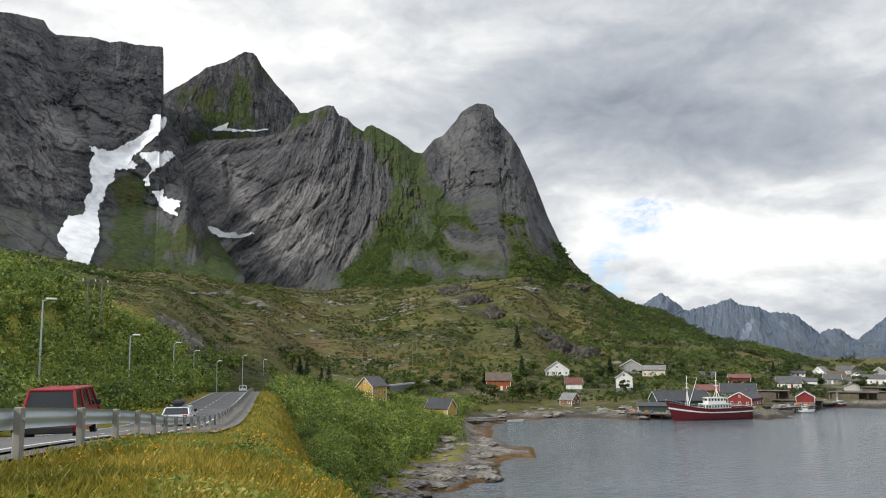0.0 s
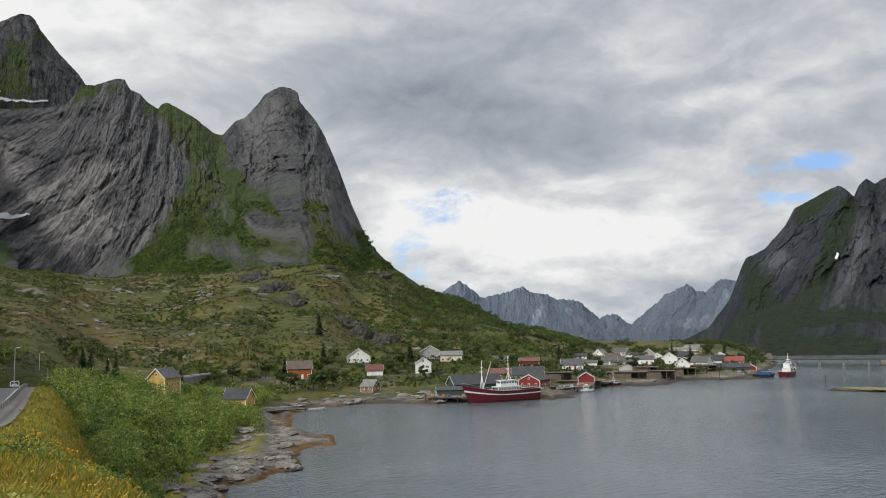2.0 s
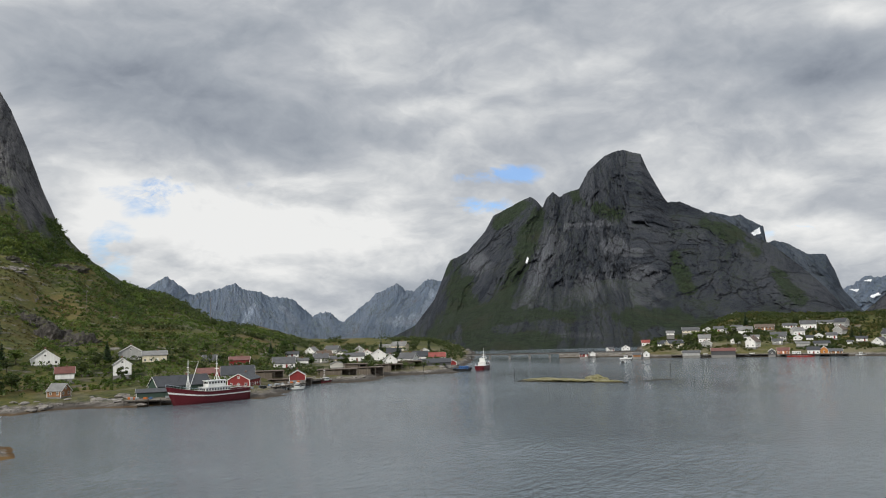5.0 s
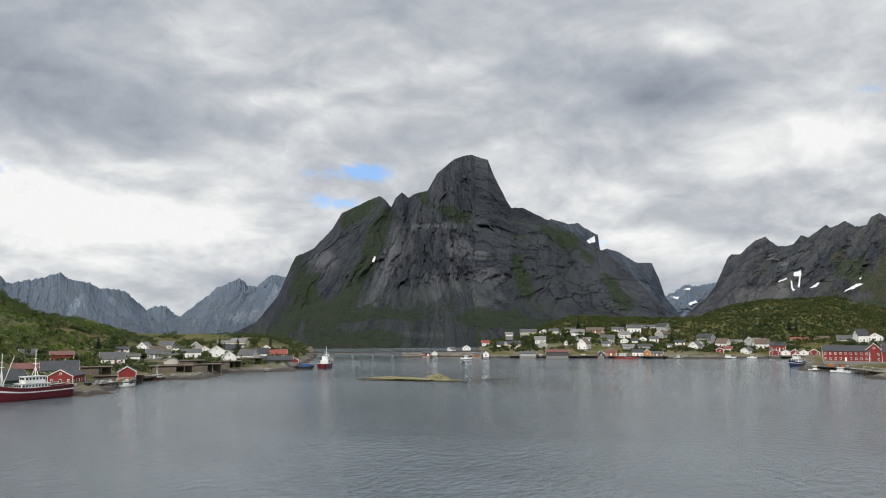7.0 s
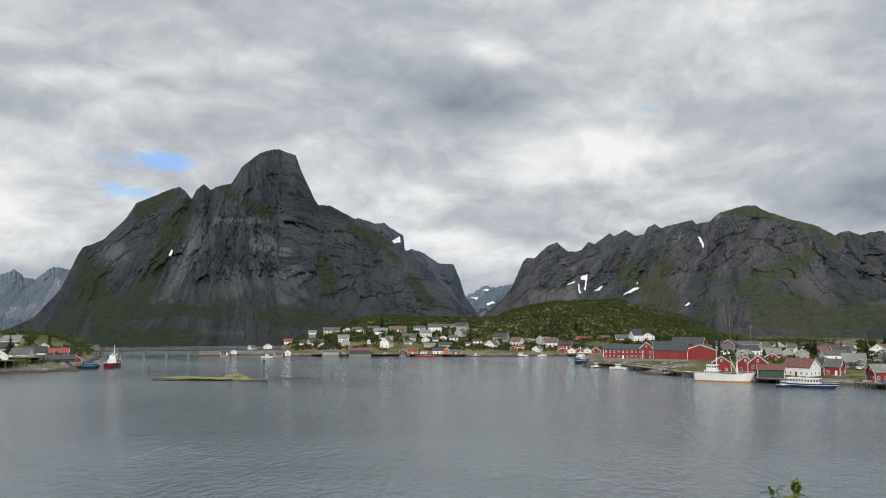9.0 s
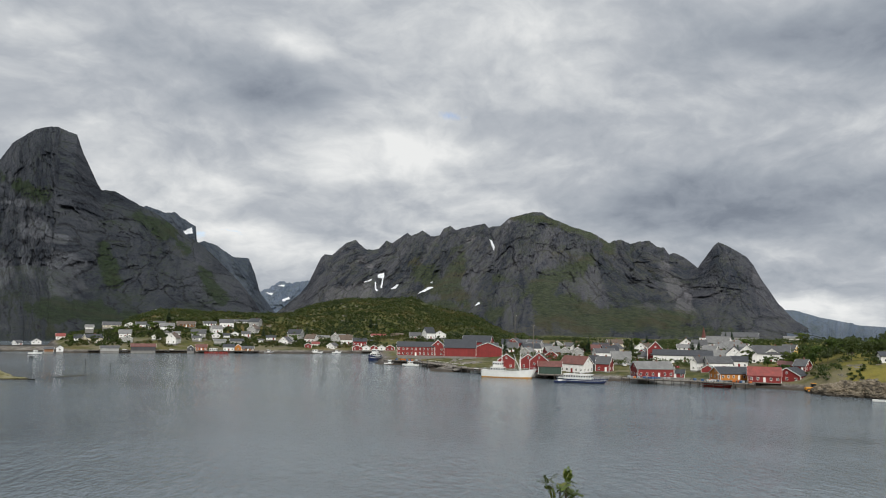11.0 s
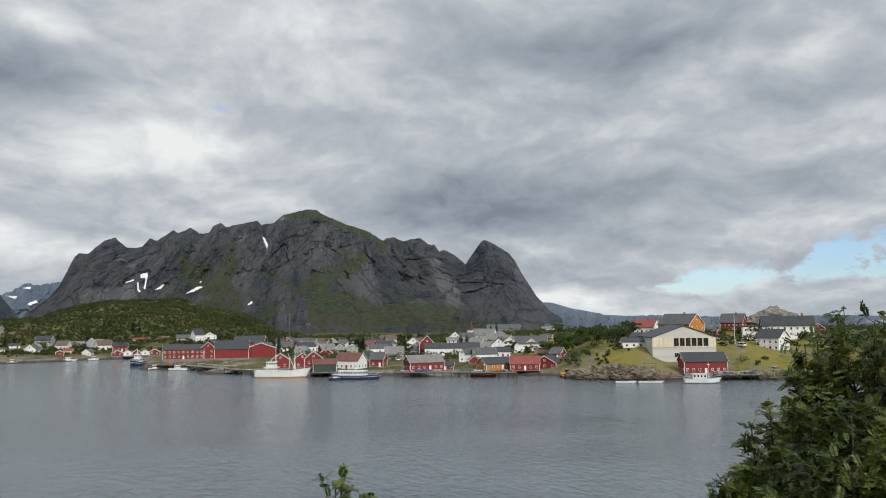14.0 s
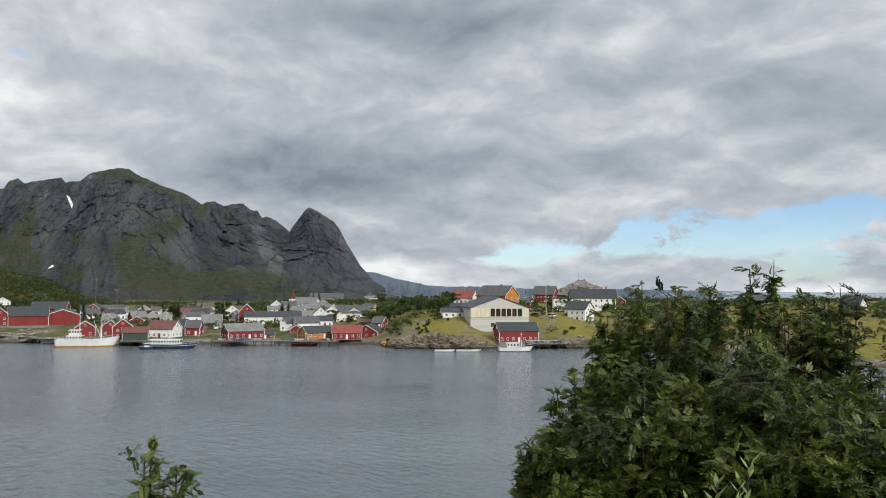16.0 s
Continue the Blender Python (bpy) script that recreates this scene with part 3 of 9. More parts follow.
def mountain(name, label, ridge, dist, foot, foot_z, talus, mat, relief=26.0, lean=((0, 0.0),), cols=420, rowsn=150, seed=1, talus_at=0.55, jag=0.05, turf=(), pale=(), cuts=(), gully=1.0, grown=1.0, fall=4.0, ease=0.8):
    """A massif: a crest of (bearing, elevation) knots at a distance, a scree and turf slope at its foot, and a rock wall between.
    dist, foot, foot_z, talus, lean: (bearing, value) knots for the crest's distance, the foot's distance and height, the share of the height that is slope, and how far ribs lean to the right as they rise.
    cuts: gullies as (half width in degrees, depth in metres, points of bearing and elevation)."""
    ra, re = zip(*ridge)
    az = np.linspace(ra[0], ra[-1], cols)
    el = np.interp(az, ra, re)

    def along(knots):
        return np.interp(az, *zip(*knots)) if len(knots) > 1 else np.full(cols, float(knots[0][1]))
    D, Fd, Fz, Q, L = along(dist), along(foot), along(foot_z), along(talus), along(lean)
    wide = max(1, int(ease / (az[1] - az[0])))
    calm = np.convolve(np.pad(el, wide, mode="edge"), np.full(2 * wide + 1, 1 / (2 * wide + 1)), "valid") if ease else el
    even = EYE + D * np.tan(np.radians(calm))
    el = el + (fbm(az * 5, 0.3, seed=seed, octaves=4) - 0.5) * jag * 1.6 + (fbm(az * 13, 0.7, seed=seed + 4, octaves=3, ridged=True) - 0.6) * jag * 1.2
    top = EYE + D * np.tan(np.radians(el))
    v = np.concatenate([np.linspace(0, 1, rowsn), 1 + np.linspace(0.03, 1, 26) ** 1.2 * 0.9])
    AZ, V = np.meshgrid(az, v, indexing="ij")
    front = np.minimum(V, 1)
    q = Q[:, None]
    low = q * (front / talus_at)
    high = q + (1 - q) * np.clip((front - talus_at) / (1 - talus_at), 0, 1) ** 0.92
    prof = np.where(front < talus_at, low, high)
    prof = np.where(V > 1, 1 - (V - 1) * 1.1, prof)
    z = Fz[:, None] + (even - Fz)[:, None] * prof + (top - even)[:, None] * np.clip((V - 0.62) / 0.38, 0, 1) ** 1.6 * np.clip((1.5 - V) * 2, 0, 1)
    r = Fd[:, None] + (D - Fd)[:, None] * front + np.clip(V - 1, 0, 1) * (D - Fd)[:, None] * 1.1
    arc = np.radians(AZ) * D[:, None]
    relief = relief * np.clip((D - Fd)[:, None] / 450, 0.2, 1) ** 1.3
    # buttresses and gullies run down the wall along its lean; broken blocks cover them
    wall = np.clip((V - 0.12) * 3, 0, 1) * np.clip((1.25 - V) * 3.4, 0.15, 1)
    bend = (fbm(arc / 190, z / 190, seed=seed + 12, octaves=5) - 0.5) * 90
    across = arc - L[:, None] * (z - EYE) + bend
    rib = fbm(across / 150, z / (150 * fall), seed=seed + 1, octaves=5, rough=0.5, ridged=True)
    butt = fbm(across / 430 + 0.37, z / 1300, seed=seed + 6, octaves=3, rough=0.5, ridged=True)
    chop = fbm(across / 38, z / 64, seed=seed + 2, octaves=5, rough=0.6, ridged=True)
    lump = fbm(arc / 46, z / 46, r / 60, seed=seed + 3, octaves=6, rough=0.62)
    block, joint = cells(across / 52 + (lump - 0.5) * 1.2, z / 66 + (chop - 0.5) * 1.2, seed)
    block_b, joint_b = cells(across / 19 + (lump - 0.5) * 1.2, z / 24 + (chop - 0.5), seed + 3)
    crest = 1 - np.exp(-((V - 1) / 0.09) ** 2) * 0.8
    out = (butt - 0.6) * 1.3 + (rib - 0.6) * 1.5 * gully + (chop - 0.6) * 0.8 - (lump - 0.5) * 1.7 + (block - 0.5) * 0.34 + (block_b - 0.5) * 0.16
    out = out - np.clip(1 - joint / 0.10, 0, 1) * 0.16 - np.clip(1 - joint_b / 0.12, 0, 1) * 0.07
    out = out * relief * wall * crest
    el_base = np.degrees(np.arctan2(z - EYE, r))
    for half, deep, *pts in cuts:
        out = out - deep * 0.4 * np.clip(1 - from_line(AZ + (lump - 0.5) * 0.5, el_base + (chop - 0.6) * 0.4, pts) / half, 0, 1) * np.clip((1.2 - V) * 4, 0, 1)
    r = r - out
    z = z + (lump - 0.5) * relief * 0.5 * np.clip(V * 6, 0, 1) * np.clip(np.abs(V - 1) * 14, 0, 1)
    pos = np.stack([r * np.sin(np.radians(AZ)), r * np.cos(np.radians(AZ)), z], -1)
    ob = grid_mesh(name, pos, mat, smooth=False)
    el_at = np.degrees(np.arctan2(z - EYE, r))
    edge = (fbm(across / 60, z / 90, seed=seed + 8, octaves=6, rough=0.65) - 0.5) * 3.6
    for key, value in (("turf", marked(AZ, el_at, turf, edge) * grown), ("pale", marked(AZ, el_at, pale, edge)), ("across", across)):
        att = ob.data.attributes.new(key, "FLOAT", "POINT")
        att.data.foreach_set("value", value.ravel().astype(np.float32))
    tagged(ob, label, "mountain", kind="structure")
    MOUNTAINS[label] = (az, v, pos, ob)
    return az, v, pos, ob


WEST_CREST = ((-48, 19.8), (-45, 20), (-36, 21.2), (-30.07, 21.1), (-29.1, 21.17), (-27.49, 21.07), (-27.13, 20.65), (-26.7, 20.3), (-24.63, 20.47), (-23.37, 20.32), (-22.66, 20.48), (-21.74, 20.38), (-20.07, 20.42), (-19.9, 20.36),
              (-19.78, 17.0), (-19.0, 15.0), (-18.0, 12.6), (-16.5, 8.5), (-14, 5.2))
west_cliff = mountain("mountain", "sheer grey granite cliff above a snow gully", WEST_CREST,
    ((-75, 900), (-45, 1150), (-30, 1200), (-20, 1320), (-19.6, 1310), (-17, 1150), (-14, 980)), ((-75, 480), (-30, 680), (-20, 800), (-14, 700)), ((-75, 100), (-20, 84)),
    ((-75, 0.25), (-28, 0.22), (-19.9, 0.28), (-19.78, 0.355), (-19, 0.42), (-18, 0.5), (-14, 0.5)), GREY_ROCK, relief=15, lean=((-48, -0.5), (-26, -0.45), (-22, -0.1), (-14, 0.5)), fall=5.0, ease=0.0, seed=11, talus_at=0.45, jag=0.05, cols=620, rowsn=240,
    turf=((1.5, (-17.96, 7.83), (-15.3, 7.13), (-16.02, 5.55)), (1.1, (-21.73, 10.6), (-21.6, 7.69), (-21.89, 5.2)), (1.0, (-20.1, 5.6), (-17.15, 5.5)), (-19.6, 7.6, 1.2, 1.6)),
    pale=((-28.4, 12.0, 2.4, 3.5), (-26.2, 10.0, 1.4, 3.0)), cuts=((0.5, 26, (-27.2, 20.7), (-26.0, 17.5), (-25.0, 14.5)), (0.35, 14, (-30, 15), (-28.2, 11), (-27, 8)), (0.8, 30, (-20.1, 16.5), (-21.2, 14.0), (-23.3, 12.6))))
back_peak = mountain("mountain", "dark turf-topped peak behind the granite slab",
    ((-24, 12), (-20, 17.2), (-19.33, 17.67), (-18.29, 18.33), (-17.36, 19.04), (-16.98, 19.38), (-15.63, 19.86), (-14.66, 20.46), (-14.39, 20.6), (-13.79, 20.64), (-13.46, 20.36), (-13.17, 19.86), (-12.02, 18.52), (-10.79, 17.39), (-10.37, 16.78), (-8, 14), (-4, 11)),
    ((-24, 1420), (-4, 1380)), ((-24, 1290), (-4, 1260)), ((-24, 150), (-4, 150)), ((-24, 0.35), (-4, 0.4)), GREY_ROCK, relief=30, lean=((-24, 0.4), (-14, 0.0), (-4, -0.6)), seed=23, grown=0.95, jag=0.05, cols=344, rowsn=150,
    turf=((-13.6, 17.9, 3.0, 3.0), (-17.2, 17.4, 2.2, 1.6), (1.0, (-16.5, 16.0), (-12.0, 16.4)), (-15.5, 14.6, 4.0, 1.0)))
REINE_CREST = ((-20.6, 8), (-20.3, 11.5), (-19.4, 13.0), (-17, 14.5), (-13.5, 14.9), (-11.6, 15.3), (-10.37, 16.74), (-9.76, 16.77), (-8.54, 17.28), (-7.92, 17.3), (-7.51, 16.65), (-6.89, 16.47), (-6.47, 16.01), (-5.73, 15.58), (-5.44, 15.95), (-5.11, 16.03), (-4.4, 15.72),
               (-3.36, 15.18), (-2.03, 14.22), (-1.37, 14.18), (-0.53, 15.02), (0.18, 15.33), (1.16, 16.43), (1.46, 16.9), (2.09, 17.25), (2.64, 17.51), (3.35, 17.42), (3.89, 17.13), (4.0, 16.57), (5.18, 15.23), (5.78, 14.21), (6.75, 11.98), (7.7, 9.34), (8.77, 6.89), (9.42, 6.07),
               (10.38, 5.04), (12.67, 3.39), (15.29, 1.69), (17.47, 0.58), (19.96, -0.4), (23, -1.8))
reine_ridge = mountain("mountain", "steep granite slab and pyramid peak over green slopes", REINE_CREST,
    ((-22.5, 1180), (-8, 1130), (3, 1050), (8.5, 900), (16, 720), (23, 640)), ((-22.5, 1050), (-15, 960), (-6, 660), (4, 570), (12, 500), (23, 470)),
    ((-22.5, 60), (-15, 60), (-8, 74), (4, 60), (12, 24), (23, 10)), ((-22.5, 0.2), (-12, 0.1), (-7, 0.16), (-2, 0.42), (3, 0.46), (8, 0.6), (14, 0.75), (23, 0.8)),
    GREY_ROCK, relief=15, gully=0.4, lean=((-20, 1.7), (-12, 1.5), (-8, 0.9), (-5, 0.3), (-2, -0.2), (1, -0.35), (4, 0.1), (8, -0.5)), fall=3.0, seed=31, jag=0.05, cols=600, rowsn=240,
    turf=((1.1, (-5.23, 15.91), (-3.78, 14.53), (-3.2, 12.93)), (0.8, (-9.15, 16.7), (-11.56, 16.0), (-14.34, 15.31)), (1.0, (-1.91, 13.94), (-1.71, 11.73), (-0.08, 9.28)), (1.8, (-2.6, 10.2), (-3.4, 9.0), (-4.6, 6.86), (-5.6, 4.84)), (2.4, (-3.0, 7.6), (0.72, 6.6), (4.8, 5.6), (8.81, 5.0)),
          (2.2, (-5.0, 4.6), (-0.93, 5.0), (4, 4.4)), (2.6, (8.4, 5.6), (11.1, 3.6), (14.5, 1.4), (18.2, 0.0)), (5.2, 9.2, 1.2, 0.4), (0.5, (1.2, 9.4), (2.6, 8.4))),
    pale=((1.9, (-14.0, 6.5), (-10.6, 7.6), (-7.6, 7.8)), (-16.4, 11.8, 2.6, 1.6), (1.1, (-12.5, 9.5), (-8.0, 11.5)), (-16.5, 9.6, 1.2, 0.8), (0.35, (-2.9, 12.0), (-2.6, 9.8))),
    cuts=((0.3, 16, (-15.45, 13), (-15.1, 11.45), (-15.56, 9.87)), (0.3, 10, (-14.85, 12.25), (-12.29, 11.56), (-9.91, 12.43)), (0.25, 10, (-14.15, 7.16), (-10.66, 8.82), (-7.47, 11.68), (-6.66, 13.3)), (0.25, 9, (-14.5, 5.58), (-10.63, 7.22), (-8.26, 9.66)), (0.8, 26, (-1.49, 14.14), (-1.71, 12.13), (-0.49, 9.69), (0.32, 8.06)),
          (0.4, 14, (-5.64, 15.51), (-5.84, 12.91), (-5.42, 10.91)), (0.35, 12, (0.78, 12.52), (2, 10.88), (1.55, 8.05)), (0.35, 10, (4.49, 11.64), (4.62, 8), (3.58, 6.8)), (0.5, 14, (-16, 13.6), (-9.13, 15.0))))
# pale spots on these two far massifs are sunlit slopes painted into the rock
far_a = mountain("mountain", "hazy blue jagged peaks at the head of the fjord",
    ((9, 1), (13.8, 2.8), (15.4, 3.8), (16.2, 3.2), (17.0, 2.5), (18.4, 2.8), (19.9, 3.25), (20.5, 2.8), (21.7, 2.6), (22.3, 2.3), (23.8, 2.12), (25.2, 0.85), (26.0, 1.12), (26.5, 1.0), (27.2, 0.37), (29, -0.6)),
    ((9, 4100),), ((9, 1500),), ((9, -2),), ((9, 0.3),), HAZED_ROCK, relief=75, lean=((9, 0.5), (16, 0.5), (22, -0.8), (29, -0.8)), seed=41, jag=0.16, pale=((0.3, (21.2, 1.7), (20.6, 0.6)), (0.3, (23.0, 1.4), (24.0, 0.4)), (16.4, 1.0, 0.6, 0.6)), cols=300, rowsn=110)
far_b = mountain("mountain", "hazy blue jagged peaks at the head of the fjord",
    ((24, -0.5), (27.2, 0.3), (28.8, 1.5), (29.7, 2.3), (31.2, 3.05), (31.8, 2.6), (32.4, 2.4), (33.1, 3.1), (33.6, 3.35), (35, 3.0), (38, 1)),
    ((24, 3800),), ((24, 1600),), ((24, -2),), ((24, 0.35),), HAZED_ROCK, relief=75, lean=((24, 0.9), (38, 0.3)), seed=43, jag=0.16, pale=((0.35, (33.8, 2.2), (33.0, 0.8), (32.0, 0.2)), (30.6, 0.4, 1.2, 0.4)), cols=260, rowsn=110)
FJORD_CREST = ((25, -2.2), (30, -1.2), (32.48, 0.01), (33.92, 1.87), (34.82, 4.03), (35.11, 4.62), (36.32, 5.15), (37.66, 6.57), (38.3, 7.69), (39.79, 8.41), (40.58, 8.82), (41.1, 8.96), (41.47, 8.64), (41.87, 8.17), (42.19, 8.82), (42.67, 9.23), (43.12, 8.87), (43.68, 9.16), (44.49, 9.33),
               (45.22, 10.55), (46.45, 11.57), (47.27, 11.82), (47.76, 11.86), (48.92, 11.5), (49.33, 10.42), (50.35, 8.39), (50.59, 8.07), (51.37, 8.06), (52.8, 7.32), (54.23, 6.66), (55.24, 5.92), (57.04, 4.8), (58.03, 3.94), (59.79, 2.23), (60.76, 1.03), (61.4, 0.03), (64, -1.6))
fjord_peak = mountain("mountain", "dark conical peak with pale slabs rising from the fjord", FJORD_CREST,
    ((25, 1500), (36, 1900), (48, 1950), (60, 1700)), ((25, 900), (36, 780), (48, 800), (64, 1100)), ((25, -3),), ((25, 0.3), (40, 0.3), (48, 0.22), (60, 0.25)), DARK_ROCK, relief=30, lean=((33, 0.7), (41, 0.6), (45, 0.15), (48, -0.3), (53, -0.2), (58, -0.6)), fall=4.0, seed=53, jag=0.05, cols=640, rowsn=240, grown=0.95, gully=1.5,
    turf=((1.0, (35.01, 3.83), (36.21, 1.09), (34.36, -0.85)), (0.8, (41.2, 7.52), (40.43, 5.1), (38.9, 1.89), (36.24, -0.86)), (0.5, (38.92, 0.3), (41.27, 0.7), (43.66, 0.29)), (0.6, (46.48, 0.28), (50.12, -0.13), (52.95, -0.34)), (0.6, (44.42, 8.77), (45.23, 7.97), (46.87, 7.58)),
          (0.5, (53, 6.34), (55.03, 5.51), (56.23, 4.28)), (39.7, -1.3, 5.7, 0.7), (0.4, (40.5, 8.4), (38.6, 7.0)), (0.5, (50.8, 4.5), (51.6, 2.0)), (0.5, (57.2, 3.0), (58.6, 1.0))),
    pale=((1.3, (42.42, 5.52), (41.64, 3.5), (40.48, 1.3)), (1.5, (44.0, 2.2), (46.5, 2.71), (48.5, 2.5)), (0.7, (46.46, 5.14), (48.5, 4.74)), (36.7, 4.3, 1.1, 0.7), (0.3, (43.62, 6.74), (46.87, 6.97)), (44, -1.0, 3.0, 0.5)),
    cuts=((0.45, 40, (41.87, 8.17), (41.21, 6.31), (40.44, 3.9), (39.49, 1.49)), (0.3, 26, (43.12, 8.87), (42.81, 7.14), (41.82, 5.11)), (0.4, 26, (50.59, 8.07), (50.95, 5.54), (50.53, 2.7)), (0.22, 18, (44.44, 4.73), (46.06, 3.11), (46.88, 1.09)), (0.25, 18, (43.63, 5.53), (45.25, 3.92)),
          (0.35, 24, (53.01, 7.16), (54.21, 4.71), (54.38, 1.87)), (0.35, 24, (55.83, 5.1), (57.02, 3.06), (57.39, 1.05)), (0.25, 14, (48.3, 3.52), (50.12, 1.89)), (0.2, 12, (42.45, 2.7), (44.86, 1.9), (47.69, 1.49))))
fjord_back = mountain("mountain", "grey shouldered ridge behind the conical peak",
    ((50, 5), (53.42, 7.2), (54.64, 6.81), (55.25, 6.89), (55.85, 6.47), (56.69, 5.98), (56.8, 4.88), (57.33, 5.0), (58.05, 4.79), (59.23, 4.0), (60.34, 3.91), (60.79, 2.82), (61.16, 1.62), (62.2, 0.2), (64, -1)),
    ((50, 2700),), ((50, 2000),), ((50, -2),), ((50, 0.3),), HAZED_RIDGE, relief=50, lean=((50, -0.3), (64, -0.8)), seed=61, jag=0.05, cols=280, rowsn=120)
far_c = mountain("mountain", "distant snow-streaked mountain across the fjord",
    ((58, 0.5), (61.4, 1.7), (62.1, 2.1), (62.5, 2.4), (63.3, 2.25), (64.1, 2.38), (66, 2.7), (70, 2)), ((58, 3900),), ((58, 3000),), ((58, -2),), ((58, 0.3),), HAZED_ROCK, relief=60, lean=((58, 0.5),), seed=67, jag=0.12, cols=200, rowsn=90)
EAST_CREST = ((61, -1), (63.9, 1.5), (64.48, 2.24), (64.95, 3.28), (65.33, 4.13), (65.59, 4.36), (66.1, 4.33), (67.11, 5.22), (67.75, 5.49), (68.41, 4.83), (69.05, 4.77), (69.47, 4.9), (69.93, 5.44), (70.4, 5.28), (71.45, 6.05), (71.67, 5.88), (72.11, 5.99), (72.55, 6.27), (73.15, 5.86), (73.79, 5.91),
              (74.08, 6.42), (74.54, 6.63), (74.96, 6.36), (77.03, 6.83), (77.34, 6.6), (78.2, 6.68), (78.79, 7.26), (79.97, 7.55), (80.57, 7.64))
EAST_SHOULDER = ((81.17, 7.61), (81.57, 7.33), (82.97, 6.73), (84.79, 6.17), (85.88, 5.48), (86.17, 5.64), (86.7, 5.68), (87.39, 5.39), (87.84, 5.55), (88.66, 5.59), (89.14, 5.22), (89.63, 5.13), (89.99, 4.64), (90.32, 4.76), (90.89, 4.51), (91.86, 3.72), (92.52, 4.65), (92.94, 5.25), (93.23, 5.45), (93.75, 5.24),
                 (95.0, 4.45), (95.36, 4.0), (95.94, 2.89), (96.92, 1.35), (97.89, 0.25), (99.26, -0.68), (100, -0.9))
# the last pale stroke paints sunlight onto the right-hand summit ridge
east_range = mountain("mountain", "broad craggy mountain range with green lower slopes", EAST_CREST + EAST_SHOULDER,
    ((61, 2500), (80, 2400), (100, 2100)), ((61, 1300), (72, 960), (100, 960)), ((61, -3),), ((61, 0.34), (78, 0.42), (84, 0.48), (93, 0.26), (100, 0.3)), EAST_ROCK, relief=46, lean=((61, 0.8), (68, 0.8), (75, 0.55), (80, 0.25), (84, 0.0), (88, -0.5), (91, -0.55), (93, -0.1), (97, -0.6)), fall=4.5, seed=71, grown=0.7, jag=0.06, cols=800, rowsn=240, gully=2.2,
    turf=((0.7, (85.8, 5.2), (84.38, 4.31), (82.77, 3.39), (81.18, 2.51), (79.61, 1.51), (77.67, 0.14)), (0.35, (82.77, 6.6), (84.39, 6.1), (85.6, 5.6)), (0.4, (79.2, 7.2), (80.57, 7.3), (81.97, 6.9)), (1.0, (81.18, 1.5), (83.17, 0.5), (85.18, -0.4)), (0.7, (72.33, 3.67), (73.46, 2.51), (75.73, 1.73)),
          (0.6, (75.5, 4.5), (74.6, 2.5), (76, 0.8)), (86.0, 0.0, 6.0, 0.7), (92.5, -0.6, 4.0, 0.5), (0.5, (78.0, 3.0), (79.4, 2.4)), (73, 0.6, 4, 0.6)),
    pale=((0.55, (89.66, 3.67), (90.86, 1.62), (91.2, 0.4)), (0.4, (68.18, 4.0), (68.9, 3.63)), (0.6, (66.35, 1.37), (68.23, 1.74)), (0.25, (78.79, 6.9), (79.38, 7.1)), (0.3, (75.88, 5.67), (76.46, 5.87)), (0.5, (88.41, 0.84), (89.22, 0.02)), (0.35, (83.2, 6.4), (85.0, 6.0))),
    cuts=((0.35, 70, (91.86, 3.72), (91.56, 2.43), (91.33, 0.81), (90.83, -0.72)), (0.35, 40, (89.18, 5.22), (89.5, 3.9), (90.2, 2.9)), (0.45, 60, (73.49, 5.79), (72.69, 4.45), (71.8, 2.51)), (0.35, 50, (68.77, 4.73), (69.01, 3.44), (68.23, 1.93)), (0.35, 45, (77.34, 6.6), (77.94, 4.9), (77.64, 2.91)), (0.3, 40, (71.74, 5.9), (70.85, 4.42), (69.87, 2.88)),
          (0.3, 40, (74.96, 6.36), (74.37, 4.47), (73.46, 2.51)), (0.4, 45, (86.01, 5.48), (86.81, 3.69), (88.62, 1.24), (89.62, -0.59)), (0.3, 35, (87.39, 5.39), (88.44, 3.68), (89.24, 2.45)), (0.35, 40, (78.79, 7.1), (78.6, 5.3), (79.6, 3.31), (78.82, 1.32)), (0.35, 36, (81.17, 6.52), (81.97, 4.92), (81.18, 3.31))))
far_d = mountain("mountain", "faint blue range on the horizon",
    ((94, 1.0), (98, 0.9), (99.4, 0.45), (100.3, 0.3), (101.6, 0.0), (103, -0.1), (106, -0.1), (110, -0.3), (116, -0.25), (122, -0.4), (132, -0.6)), ((94, 4300),), ((94, 980),), ((94, -2),), ((94, 0.3),), HAZED_ROCK, relief=60, seed=83, jag=0.03, cols=200, rowsn=50)


